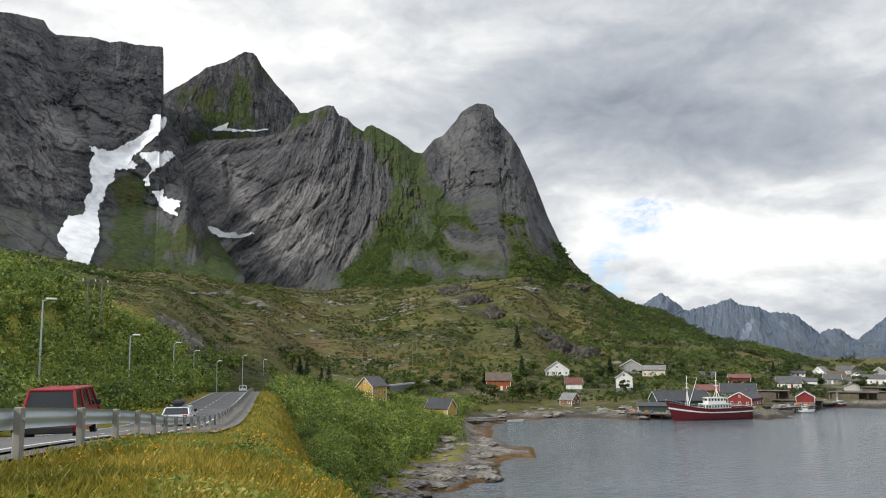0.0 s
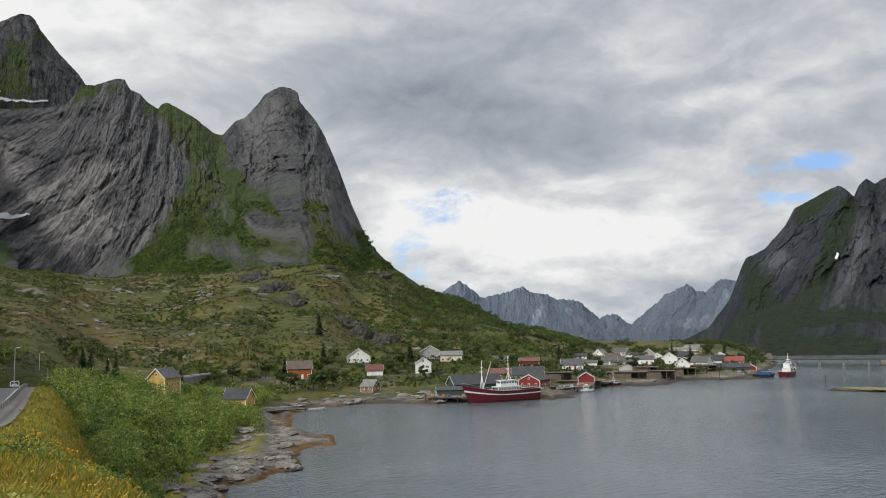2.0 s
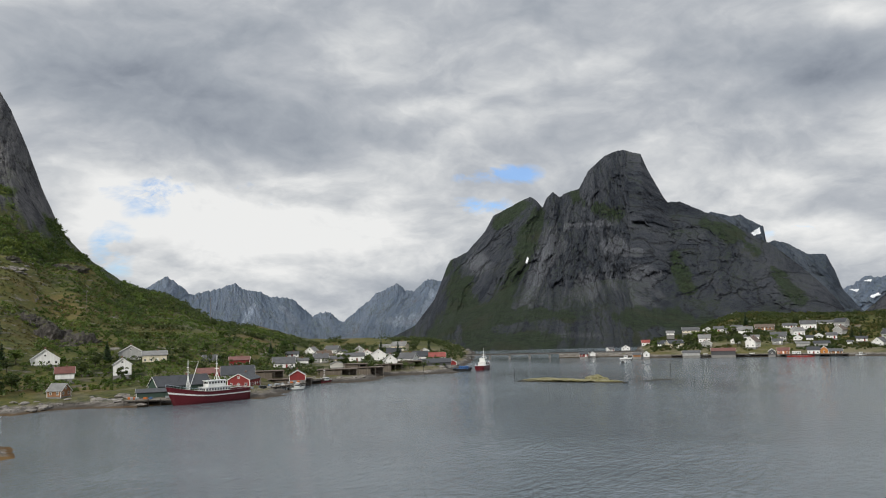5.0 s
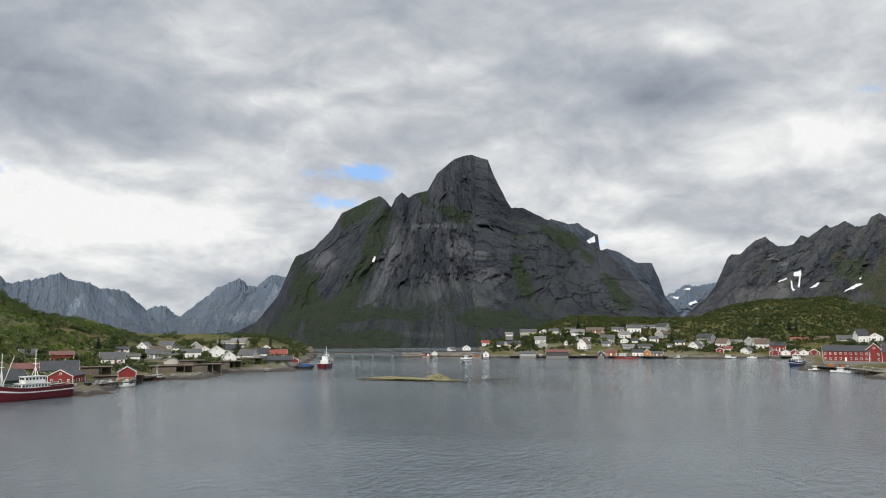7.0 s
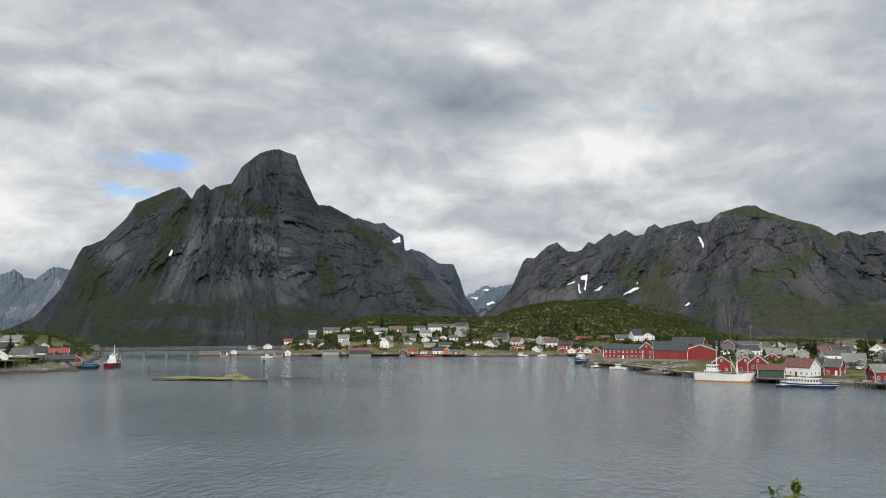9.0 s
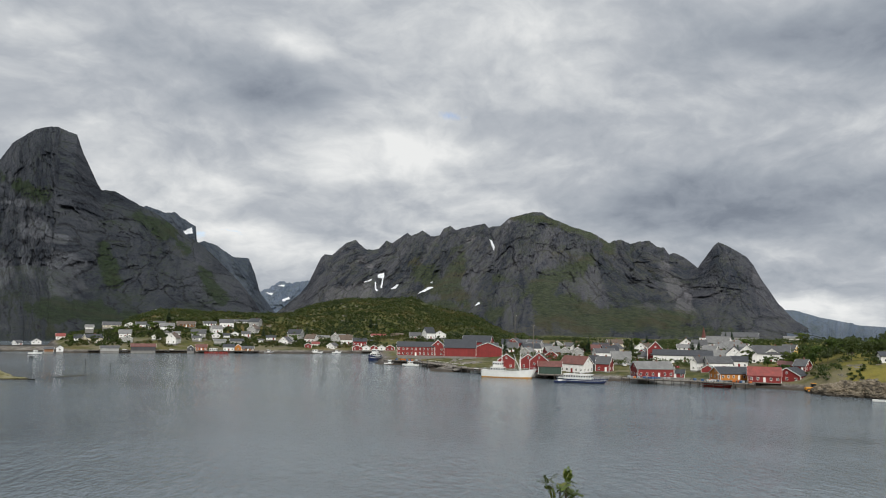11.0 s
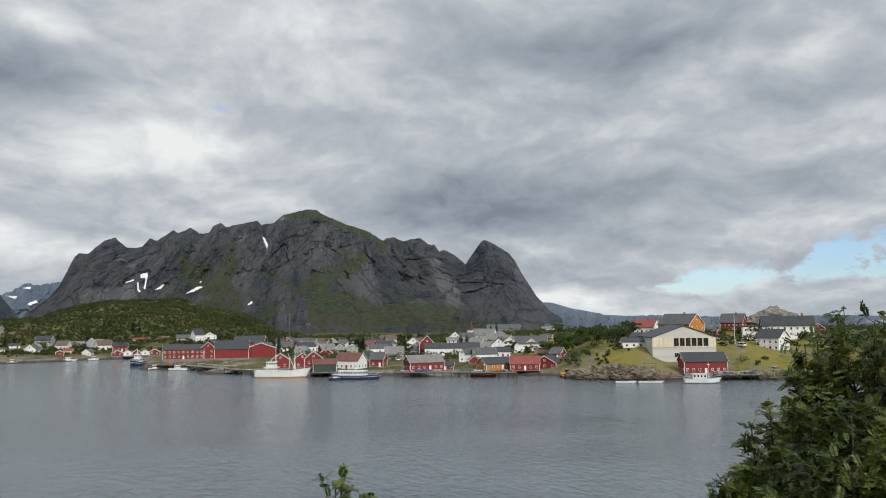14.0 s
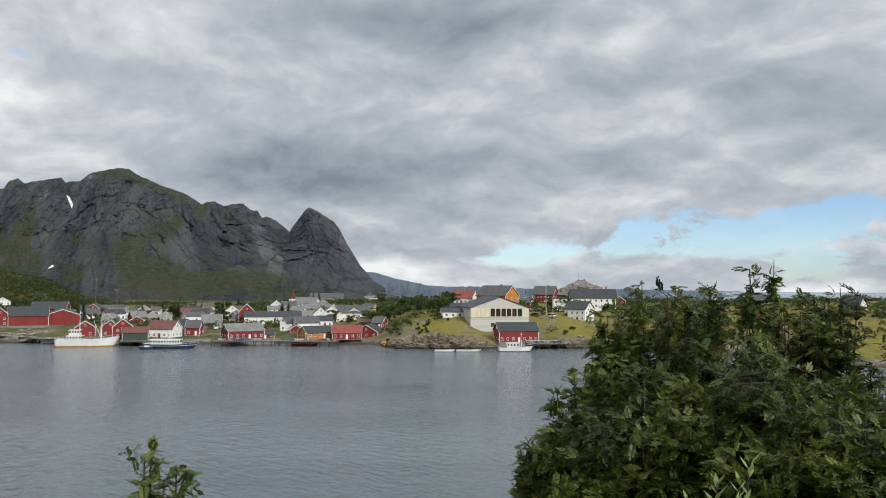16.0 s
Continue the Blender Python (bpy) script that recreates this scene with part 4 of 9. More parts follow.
def snow(label, *patches, ragged=0.16):
    """Old snow lying on a mountain: patches outlined by (bearing, elevation) corners, draped over the rock."""
    az, v, pos, ob = MOUNTAINS[label]
    soft = pos.copy()
    for _ in range(3):
        soft[1:-1, 1:-1] = (soft[:-2, 1:-1] + soft[2:, 1:-1] + soft[1:-1, :-2] + soft[1:-1, 2:]) / 4
    every = [q for patch in patches for q in patch]
    e_, a_ = np.degrees(np.arctan2(pos[..., 2] - EYE, np.hypot(pos[..., 0], pos[..., 1]))), np.broadcast_to(az[:, None], pos.shape[:2])
    room = 0.4
    hit = (a_ > min(q[0] for q in every) - room) & (a_ < max(q[0] for q in every) + room) & (e_ > min(q[1] for q in every) - room) & (e_ < max(q[1] for q in every) + room) & (v[None] < 1)
    i0, i1 = np.nonzero(hit.any(1))[0][[0, -1]]
    j0, j1 = np.nonzero(hit.any(0))[0][[0, -1]]
    # a finer grid over the stretch where the snow lies
    k = 2
    fi, fj = np.linspace(i0, i1, (i1 - i0) * k + 1), np.linspace(j0, j1, (j1 - j0) * k + 1)
    ii, jj = np.minimum(fi.astype(int), pos.shape[0] - 2), np.minimum(fj.astype(int), pos.shape[1] - 2)
    ti, tj = (fi - ii)[:, None, None], (fj - jj)[None, :, None]

    def finer(p):
        return (p[ii][:, jj] * (1 - ti) + p[ii + 1][:, jj] * ti) * (1 - tj) + (p[ii][:, jj + 1] * (1 - ti) + p[ii + 1][:, jj + 1] * ti) * tj
    v = np.interp(fj, np.arange(len(v)), v)
    az = np.interp(fi, np.arange(len(az)), az)
    rough, pos = finer(pos), finer(soft)
    r = np.minimum(np.hypot(pos[..., 0], pos[..., 1]), np.hypot(rough[..., 0], rough[..., 1])) - 1.2
    out = np.stack([np.sin(np.radians(az))[:, None] * r, np.cos(np.radians(az))[:, None] * r, np.maximum(pos[..., 2], rough[..., 2]) + 0.8], -1)
    el = np.degrees(np.arctan2(out[..., 2] - EYE, r))
    a = np.broadcast_to(az[:, None], el.shape)
    a_w = a + (fbm(a * 5, el * 5, seed=77, octaves=4, rough=0.6) - 0.5) * ragged * 2
    e_w = el + (fbm(a * 5, el * 5, seed=79, octaves=4, rough=0.6) - 0.5) * ragged * 2
    keep = np.zeros(el.shape, bool)
    for patch in patches:
        inside = np.zeros(el.shape, bool)
        for (a0, e0), (a1, e1) in zip(patch, patch[1:] + patch[:1]):
            if e0 != e1:
                inside ^= ((e_w > e0) != (e_w > e1)) & (a_w < (a1 - a0) * (e_w - e0) / (e1 - e0) + a0)
        keep |= inside
    keep &= v[None] < 1
    m = el.shape[1]
    quad = keep[:-1, :-1] & keep[1:, :-1] & keep[:-1, 1:] & keep[1:, 1:]
    i, j = np.nonzero(quad)
    faces = np.stack([i * m + j, (i + 1) * m + j, (i + 1) * m + j + 1, i * m + j + 1], -1)
    used, inv = np.unique(faces, return_inverse=True)
    me = bpy.data.meshes.new("snow_patch")
    me.from_pydata(out.reshape(-1, 3)[used].tolist(), [], inv.reshape(-1, 4).tolist())
    me.materials.append(SNOW)
    me.polygons.foreach_set("use_smooth", np.full(len(faces), True))
    return tagged(new("snow_patch", me), "patch of old white snow lying in a mountain gully", "snow", kind="structure")


snow("sheer grey granite cliff above a snow gully",
     ((-20.39, 16.04), (-19.57, 15.89), (-19.58, 15.18), (-20.32, 14.29), (-21.1, 13.55), (-21.73, 12.9), (-21.24, 12.52), (-21.41, 12.24), (-22.66, 12.08), (-22.71, 11.47), (-23.24, 10.8), (-23.28, 10.16), (-23.7, 9.31), (-23.49, 8.36), (-23.48, 7.31), (-23.88, 6.28), (-24.03, 5.72), (-25.72, 5.95),
      (-25.35, 6.52), (-26.02, 7.3), (-26.01, 7.77), (-25.39, 8.91), (-24.59, 9.07), (-24.39, 9.35), (-24.62, 9.92), (-24.07, 10.74), (-24.36, 12.38), (-24.11, 13.03), (-24.41, 13.56), (-22.89, 13.33), (-22.37, 13.78), (-21.49, 14.3), (-20.72, 15.01)),
     ((-21.21, 13.46), (-19.15, 13.58), (-18.85, 13.33), (-19.53, 12.68), (-20.11, 12.3), (-20.53, 11.93), (-20.43, 11.13), (-20.72, 11.15), (-20.89, 11.67), (-20.4, 12.31), (-20.63, 12.75), (-21.16, 13.09)),
     ((-20.42, 10.94), (-19.55, 11.0), (-19.64, 10.53), (-18.45, 10.33), (-18.47, 9.94), (-18.84, 9.73), (-18.49, 9.13), (-19.12, 9.41), (-19.61, 9.69), (-20.04, 10.36)))
snow("steep granite slab and pyramid peak over green slopes", ((-17.99, 8.76), (-17.24, 8.79), (-16.79, 8.61), (-15.91, 8.64), (-15.52, 8.3), (-14.18, 8.18), (-13.17, 8.33), (-13.79, 8.04), (-14.55, 7.82), (-15.51, 7.83), (-16.39, 8.12), (-17.04, 8.33)))
snow("dark turf-topped peak behind the granite slab", ((-16.7, 15.16), (-16.1, 15.51), (-15.21, 15.91), (-15.44, 15.47), (-14.54, 15.41), (-13.36, 15.48), (-11.97, 15.66), (-12.84, 15.39), (-13.75, 15.26), (-14.92, 15.19), (-16.09, 15.2)), ragged=0.08)
snow("broad craggy mountain range with green lower slopes", ((69.37, 3.03), (69.87, 3.19), (69.91, 3.0), (69.77, 2.5), (69.75, 2.04), (69.6, 2.04), (69.69, 2.8), (69.37, 2.8)), ((69.17, 2.54), (69.31, 2.5), (69.32, 2.04), (69.46, 1.93), (69.29, 1.82), (69.18, 2.04)), ((68.39, 2.49), (68.99, 2.75), (68.99, 2.6), (68.43, 2.4)),
     ((70.25, 2.01), (70.64, 2.24), (70.92, 2.47), (70.93, 2.28), (70.68, 2.01)), ((72.25, 1.66), (72.73, 2.05), (73.2, 2.24), (73.54, 2.2), (73.1, 2.01), (72.73, 1.85)), ((73.13, 2.51), (73.38, 2.67), (73.31, 2.47)), ragged=0.06)
snow("broad craggy mountain range with green lower slopes", ((77.37, 5.83), (77.63, 5.53), (77.8, 5.1), (77.74, 4.84), (77.56, 5.21)), ((76.35, 0.9), (76.62, 1.18), (76.77, 1.21), (76.77, 1.06), (76.54, 0.94)), ragged=0.05)
snow("dark conical peak with pale slabs rising from the fjord", ((40.46, 4.26), (40.63, 4.72), (40.81, 4.62), (40.68, 4.16)), ((54.25, 0.32), (54.75, -0.02), (54.61, -0.22)), ragged=0.05)
snow("grey shouldered ridge behind the conical peak", ((55.84, 5.62), (56.45, 5.98), (56.53, 5.49), (56.04, 5.38)), ragged=0.06)
snow("distant snow-streaked mountain across the fjord", ((61.44, 1.64), (62.14, 1.59), (61.94, 1.36)), ((62.63, 1.09), (63.18, 1.35), (63.33, 1.13), (62.82, 0.95)), ((62.34, 2.1), (62.93, 2.2), (62.77, 1.98)), ragged=0.06)

# ---- building helpers ----
def part(name, bm, mat, parent=None, label="", smooth=False):
    """Link a bmesh as one mesh object under a thing or a part."""
    me = bpy.data.meshes.new(name)
    bm.to_mesh(me)
    bm.free()
    me.materials.append(mat)
    if smooth:
        me.polygons.foreach_set("use_smooth", np.full(len(me.polygons), True))
    ob = new(name, me)
    ob.parent = parent
    if label:
        ob["label"] = label
    return ob


def shared(name, mesh, parent, m=None):
    ob = new(name, mesh)
    ob.parent = parent
    if m is not None:
        ob.matrix_local = m
    return ob


def box(bm, x0, x1, y0, y1, z0, z1, bevel=0.0, m=None):
    r = bmesh.ops.create_cube(bm, size=1.0)
    vs = r["verts"]
    for v in vs:
        v.co = Vector((x0 + (v.co.x + 0.5) * (x1 - x0), y0 + (v.co.y + 0.5) * (y1 - y0), z0 + (v.co.z + 0.5) * (z1 - z0)))
    if bevel:
        es = list({e for v in vs for e in v.link_edges})
        vs = bmesh.ops.bevel(bm, geom=es, offset=bevel, segments=1, affect="EDGES")["verts"]
    if m is not None:
        for v in vs:
            v.co = m @ v.co
    return bm


def rod(bm, a, b, r0, r1=None, seg=8):
    a, b = Vector(a), Vector(b)
    r1 = r0 if r1 is None else r1
    m = Matrix.Translation((a + b) / 2) @ (b - a).to_track_quat("Z", "Y").to_matrix().to_4x4()
    bmesh.ops.create_cone(bm, cap_ends=True, segments=seg, radius1=r0, radius2=r1, depth=(b - a).length, matrix=m)
    return bm


def slab(bm, pts, down):
    """A flat sheet of four corners with thickness, pushed along a vector."""
    d = Vector(down)
    a = [bm.verts.new(p) for p in pts]
    b = [bm.verts.new(Vector(p) + d) for p in pts]
    n = len(pts)
    bm.faces.new(a)
    bm.faces.new(b[::-1])
    for i in range(n):
        bm.faces.new((a[i], b[i], b[(i + 1) % n], a[(i + 1) % n]))
    bmesh.ops.recalc_face_normals(bm, faces=bm.faces)


CACHE = {}


def cached(key, build, mat):
    if key not in CACHE:
        bm = bmesh.new()
        build(bm)
        me = bpy.data.meshes.new(key[0])
        bm.to_mesh(me)
        bm.free()
        me.materials.append(mat)
        CACHE[key] = me
    return CACHE[key]


WALLS = {
    "white": boards("white_boards", (0.80, 0.79, 0.77), wear=0.2), "red": boards("red_boards", (0.215, 0.019, 0.018)), "yellow": boards("ochre_boards", (0.55, 0.36, 0.09)),
    "orange": boards("orange_boards", (0.50, 0.19, 0.03)), "grey": boards("grey_boards", (0.36, 0.36, 0.35)), "green": boards("green_boards", (0.035, 0.065, 0.05)),
    "cream": boards("cream_boards", (0.68, 0.61, 0.46)), "brown": boards("brown_boards", (0.26, 0.12, 0.05)), "dark": boards("dark_boards", (0.06, 0.06, 0.065)),
    "rust": boards("rust_boards", (0.36, 0.10, 0.025)), "pale": boards("pale_render", (0.52, 0.505, 0.475), 1.2, False, 0.12), "wood": boards("raw_boards", (0.13, 0.105, 0.08)),
}


def roofing(name, colour, pitch=0.4):
    def build(n, s):
        tc = n.add("TexCoord").outputs["Object"]
        sp = n.add("SeparateXYZ", (0, tc))
        fr = n.math("FRACT", n.math("DIVIDE", sp.outputs[0], pitch))
        course = n.math("FRACT", n.math("DIVIDE", sp.outputs[2], 0.26))
        v = n.noise(tc, 0.5, 6.0, 0.65)
        f = n.noise(tc, 7.0, 3.0, 0.6)
        k = n.math("ADD", n.span(v, 0.3, 0.7, 0.62, 1.15), n.span(f, 0.3, 0.7, -0.08, 0.08))
        n.link(s, "Base Color", n.vec("MULTIPLY", colour, n.add("CombineXYZ", (0, k), (1, k), (2, k)).outputs[0]))
        s.inputs["Roughness"].default_value = 0.55
        bump(n, s, n.math("ADD", n.math("SINE", n.math("MULTIPLY", fr, 6.283)), course), 0.35, 0.04)
    return material(name, build)


ROOFS = {
    "grey": roofing("grey_roof", (0.085, 0.085, 0.088)), "dark": roofing("slate_roof", (0.035, 0.038, 0.045)), "red": roofing("red_tile_roof", (0.25, 0.052, 0.040)),
    "pale": roofing("pale_sheet_roof", (0.19, 0.188, 0.182)), "rust": roofing("rust_roof", (0.15, 0.052, 0.040)), "turf": roofing("brown_roof", (0.12, 0.085, 0.060)),
}
TRIM = paint("white_trim", (0.80, 0.79, 0.76), 0.55, 0.12)
CONCRETE = paint("concrete", (0.20, 0.195, 0.185), 0.9, 0.4)
BRICK = paint("chimney_brick", (0.20, 0.11, 0.08), 0.9, 0.4, 6.0)
TIMBER = paint("weathered_timber", (0.20, 0.175, 0.145), 0.9, 0.5, 3.0)
WET_TIMBER = paint("tarred_piles", (0.045, 0.038, 0.032), 0.7, 0.4, 3.0)
STEEL = paint("galvanised_steel", (0.50, 0.56, 0.61), 0.45, 0.2, 2.0, 0.45)
BLACK = paint("black_rubber", (0.02, 0.02, 0.021), 0.7, 0.3)


def build_pane(n, s):
    s.inputs["Base Color"].default_value = (0.018, 0.022, 0.026, 1)
    s.inputs["Roughness"].default_value = 0.06
    s.inputs["IOR"].default_value = 1.5
    p = n.add("NewGeometry").outputs["Position"]
    bump(n, s, n.noise(p, 0.8, 2.0), 0.08, 0.02)


PANE = material("window_glass", build_pane)


def window(parent, place, turn, w=1.0, h=1.2, white=True, name="window"):
    """A framed window set in a wall whose outside faces -y before the turn."""
    def ring(bm):
        t = 0.11
        box(bm, -w / 2, w / 2, -0.06, 0.02, h / 2 - t, h / 2)
        box(bm, -w / 2, w / 2, -0.08, 0.02, -h / 2, -h / 2 + t)
        box(bm, -w / 2, -w / 2 + t, -0.06, 0.02, -h / 2 + t, h / 2 - t)
        box(bm, w / 2 - t, w / 2, -0.06, 0.02, -h / 2 + t, h / 2 - t)
        box(bm, -0.03, 0.03, -0.05, 0.02, -h / 2 + t, h / 2 - t)
    frame_ob = shared(name, cached(("window_frame", round(w, 2), round(h, 2), white), ring, TRIM if white else TIMBER), parent,
                      Matrix.Translation(place) @ Matrix.Rotation(turn, 4, "Z"))
    shared("pane", cached(("pane", round(w, 2), round(h, 2)), lambda bm: box(bm, -w / 2 + 0.1, w / 2 - 0.1, -0.025, 0.015, -h / 2 + 0.1, h / 2 - 0.1), PANE), frame_ob)
    return frame_ob


def door(parent, place, turn, w=1.0, h=2.05, mat=None):
    d = shared("door", cached(("door", w, h, (mat or TRIM).name), lambda bm: box(bm, -w / 2, w / 2, -0.07, 0.02, 0, h, 0.02), mat or TRIM), parent,
               Matrix.Translation(place) @ Matrix.Rotation(turn, 4, "Z"))
    shared("handle", cached(("handle",), lambda bm: box(bm, w * 0.34, w * 0.42, -0.13, -0.06, h * 0.48, h * 0.52), STEEL), d)
    return d


COLOUR_WORDS = {"white": "white", "red": "dark red", "yellow": "ochre yellow", "orange": "orange", "grey": "grey", "green": "dark green", "cream": "cream", "brown": "brown", "dark": "charcoal",
                "rust": "rust-orange", "pale": "pale rendered", "wood": "bare timber"}
ROOF_WORDS = {"grey": "grey", "dark": "dark slate", "red": "red tile", "pale": "pale sheet", "rust": "rusty red", "turf": "brown"}


def house(az, r, z, length, depth, eave, rise, turn=0.0, wall="white", roof="grey", windows=True, chimney=True, entry=True, piles=False, storeys=0, kind="house", hip=0.0, group="", note="", base=3.0):
    """A timber building. The ridge runs along its length, which faces the viewpoint at turn 0 and shows its gable at turn 90."""
    place = polar(az, r, z)
    thing = new({"house": "house", "boathouse": "boathouse", "warehouse": "warehouse", "shed": "shed", "cabin": "cabin", "school": "school", "hotel": "hotel"}[kind])
    thing.matrix_world = Matrix.Translation(place) @ Matrix.Rotation(-radians(az) + radians(turn), 4, "Z")
    L, W = length / 2, depth / 2
    words = note or ("on piles over water" if piles else "in the village")
    tagged(thing, f"{COLOUR_WORDS[wall]} timber {kind} with {ROOF_WORDS[roof]} roof {words}"[:200], kind, group)
    bm = bmesh.new()
    lo = [(-L, -W, 0), (L, -W, 0), (L, W, 0), (-L, W, 0)]
    hi = [(x, y, eave) for x, y, _ in lo]
    ridge = [(-L + hip, 0, eave + rise), (L - hip, 0, eave + rise)]
    a = [bm.verts.new(p) for p in lo]
    b = [bm.verts.new(p) for p in hi]
    c = [bm.verts.new(p) for p in ridge]
    for f in ((a[3], a[2], a[1], a[0]), (a[0], a[1], b[1], b[0]), (a[2], a[3], b[3], b[2]), (a[1], a[2], b[2], c[1], b[1]), (a[3], a[0], b[0], c[0], b[3]), (b[0], b[1], c[1], c[0]), (b[2], b[3], c[0], c[1])):
        bm.faces.new(f)
    part("wall", bm, WALLS[wall], thing)
    bm = bmesh.new()
    o, lift = 0.4, 0.05
    slope = rise / W
    for s in (-1, 1):
        slab(bm, [(-L - o * (hip == 0), s * (W + o), eave - o * slope + lift), (L + o * (hip == 0), s * (W + o), eave - o * slope + lift), (L + o * (hip == 0) - hip, 0, eave + rise + lift), (-L - o * (hip == 0) + hip, 0, eave + rise + lift)], (0, 0, 0.17))
    if hip:
        for s in (-1, 1):
            slab(bm, [(s * (L + 0.1), -W - o, eave - o * slope + lift), (s * (L + 0.1), W + o, eave - o * slope + lift), (s * (L - hip), 0, eave + rise + lift)], (0, 0, 0.17))
    part("roof", bm, ROOFS[roof], thing)
    if hip == 0 and wall != "pale":
        for s in (-1, 1):
            bm = bmesh.new()
            top, low_ = eave + rise, eave - o * slope
            pts = [(s * (L + o + 0.03), 0, top + 0.16), (s * (L + o + 0.03), W + o, low_ + 0.16), (s * (L + o + 0.03), W + o, low_ - 0.14), (s * (L + o + 0.03), 0, top - 0.14),
                   (s * (L + o + 0.03), -W - o, low_ - 0.14), (s * (L + o + 0.03), -W - o, low_ + 0.16)]
            slab(bm, pts, (s * 0.05, 0, 0))
            part("bargeboard", bm, TRIM if wall != "white" or roof != "dark" else ROOFS[roof], thing)
    if wall in ("red", "rust", "orange", "yellow", "brown", "green"):
        me = cached(("corner_board", round(eave, 1)), lambda bm: box(bm, -0.1, 0.1, -0.1, 0.1, 0.02, eave - 0.05), TRIM)
        for x in (-L, L):
            for y in (-W, W):
                shared("corner_board", me, thing, Matrix.Translation((x, y, 0)))
    if piles:
        me = cached(("pile", round(z, 1), "house"), lambda bm: rod(bm, (0, 0, -z - 2), (0, 0, -0.12), 0.14), WET_TIMBER)
        nx, ny = max(2, int(length / 2.6)), 3
        for i in range(nx):
            for j in range(ny):
                x, y = -L + 0.3 + (length - 0.6) * i / (nx - 1), -W + 0.3 + (depth - 0.6) * j / (ny - 1)
                shared("pile", me, thing, Matrix.Translation((x, y, 0)))
        part("deck", box(bmesh.new(), -L - 0.6, L + 0.6, -W - 1.2, W + 0.3, -0.25, -0.02), TIMBER, thing, "weathered plank deck")
    else:
        part("foundation", box(bmesh.new(), -L - 0.03, L + 0.03, -W - 0.03, W + 0.03, -base, 0.3), CONCRETE, thing)
    if chimney:
        part("chimney", box(bmesh.new(), L * 0.25 - 0.35, L * 0.25 + 0.35, -0.3, 0.4, eave + rise * 0.6, eave + rise + 0.9, 0.04), BRICK, thing)
    if windows:
        floors = storeys or max(1, int(eave / 2.6))
        for fl in range(floors):
            zc = 1.5 + fl * 2.6
            if zc + 0.7 > eave + 0.3:
                continue
            n = max(2, int(length / 2.4))
            for i in range(n):
                x = -L + length * (i + 0.5) / n
                if entry and fl == 0 and i == n // 2:
                    door(thing, (x, -W, 0.05), 0, mat=TRIM if wall != "white" else WALLS["red"])
                    continue
                window(thing, (x, -W, zc), 0)
            m = max(1, int(depth / 2.9))
            for s in (-1, 1):
                if -s * math.sin(radians(turn)) < (0.05 if r > 500 else -0.02):
                    continue
                for i in range(m):
                    window(thing, (s * L, -W + depth * (i + 0.5) / m, zc), s * math.pi / 2)
        if rise > 2.0 and hip == 0:
            for s in (-1, 1):
                if -s * math.sin(radians(turn)) < -0.02:
                    continue
                window(thing, (s * L, 0, eave + rise * 0.36), s * math.pi / 2, 0.9, 1.0)
    return thing

# ---- houses and sheds ----
house(-5.06, 294, 7.9, 9.0, 6.8, 6.4, 3.2, 55, "yellow", "grey", kind="house", note="above green thicket")
house(-0.20, 278, 3.9, 8.5, 6.5, 3.4, 3.0, -28, "yellow", "dark", kind="boathouse", windows=False, note="by the shore")
house(3.92, 360, 8.8, 10.4, 8.0, 4.6, 3.2, 0, "rust", "turf", kind="house", note="below the moor")
house(8.05, 398, 13.8, 9.0, 11.7, 3.0, 4.1, 90, "white", "grey", kind="house")
house(9.20, 371, 8.6, 7.3, 5.0, 2.8, 2.3, 0, "white", "rust", kind="shed", windows=False)
house(8.89, 342, 3.5, 5.8, 6.0, 2.5, 2.5, -35, "brown", "pale", kind="shed", chimney=False, entry=False)
house(13.16, 417, 13.9, 9.0, 10.9, 4.2, 3.1, 90, "grey", "pale", kind="house")
house(12.64, 381, 8.6, 8.0, 7.5, 5.1, 2.6, 90, "white", "grey", kind="house")
house(14.64, 411, 12.7, 11.0, 8.0, 3.6, 1.9, 0, "cream", "pale", kind="house")
house(18.20, 426, 10.2, 6.9, 7.0, 2.2, 2.5, 0, "dark", "grey", kind="house")
house(16.27, 346, 3.2, 21.8, 11.0, 2.5, 3.6, 20, "green", "dark", kind="boathouse", windows=False)
house(14.62, 330, 2.4, 12.5, 8.0, 2.0, 1.1, 0, "green", "dark", kind="boathouse", piles=True, windows=False, chimney=False)
house(18.21, 394, 5.1, 12.2, 10.0, 2.3, 2.3, 0, "red", "rust", kind="warehouse", windows=False, chimney=False)
house(20.06, 377, 5.0, 14.3, 12.0, 2.4, 3.6, 0, "grey", "dark", kind="warehouse", windows=False, chimney=False)
house(20.50, 361, 2.6, 14.0, 9.7, 3.4, 2.5, 70, "red", "dark", kind="boathouse")
house(20.17, 423, 8.2, 10.1, 9.0, 3.8, 1.6, 0, "red", "rust", kind="house")
house(23.19, 433, 6.6, 11.3, 8.0, 2.7, 3.0, 0, "white", "grey", kind="house")
house(24.11, 384, 3.0, 9.0, 7.3, 2.6, 2.2, 90, "red", "grey", kind="boathouse", windows=False)
house(23.76, 486, 10.2, 7.5, 7.0, 2.0, 1.3, 0, "white", "dark", kind="house")
house(24.31, 467, 7.0, 9.2, 7.0, 1.9, 1.3, 0, "white", "grey", kind="house")
house(25.76, 507, 5.8, 8.9, 8.0, 2.7, 2.7, 0, "grey", "grey", kind="house")
house(26.91, 513, 5.8, 9.1, 7.0, 1.7, 1.7, 0, "cream", "grey", kind="house")
house(28.12, 510, 5.5, 11.9, 8.0, 3.4, 2.0, 0, "white", "grey", kind="house")
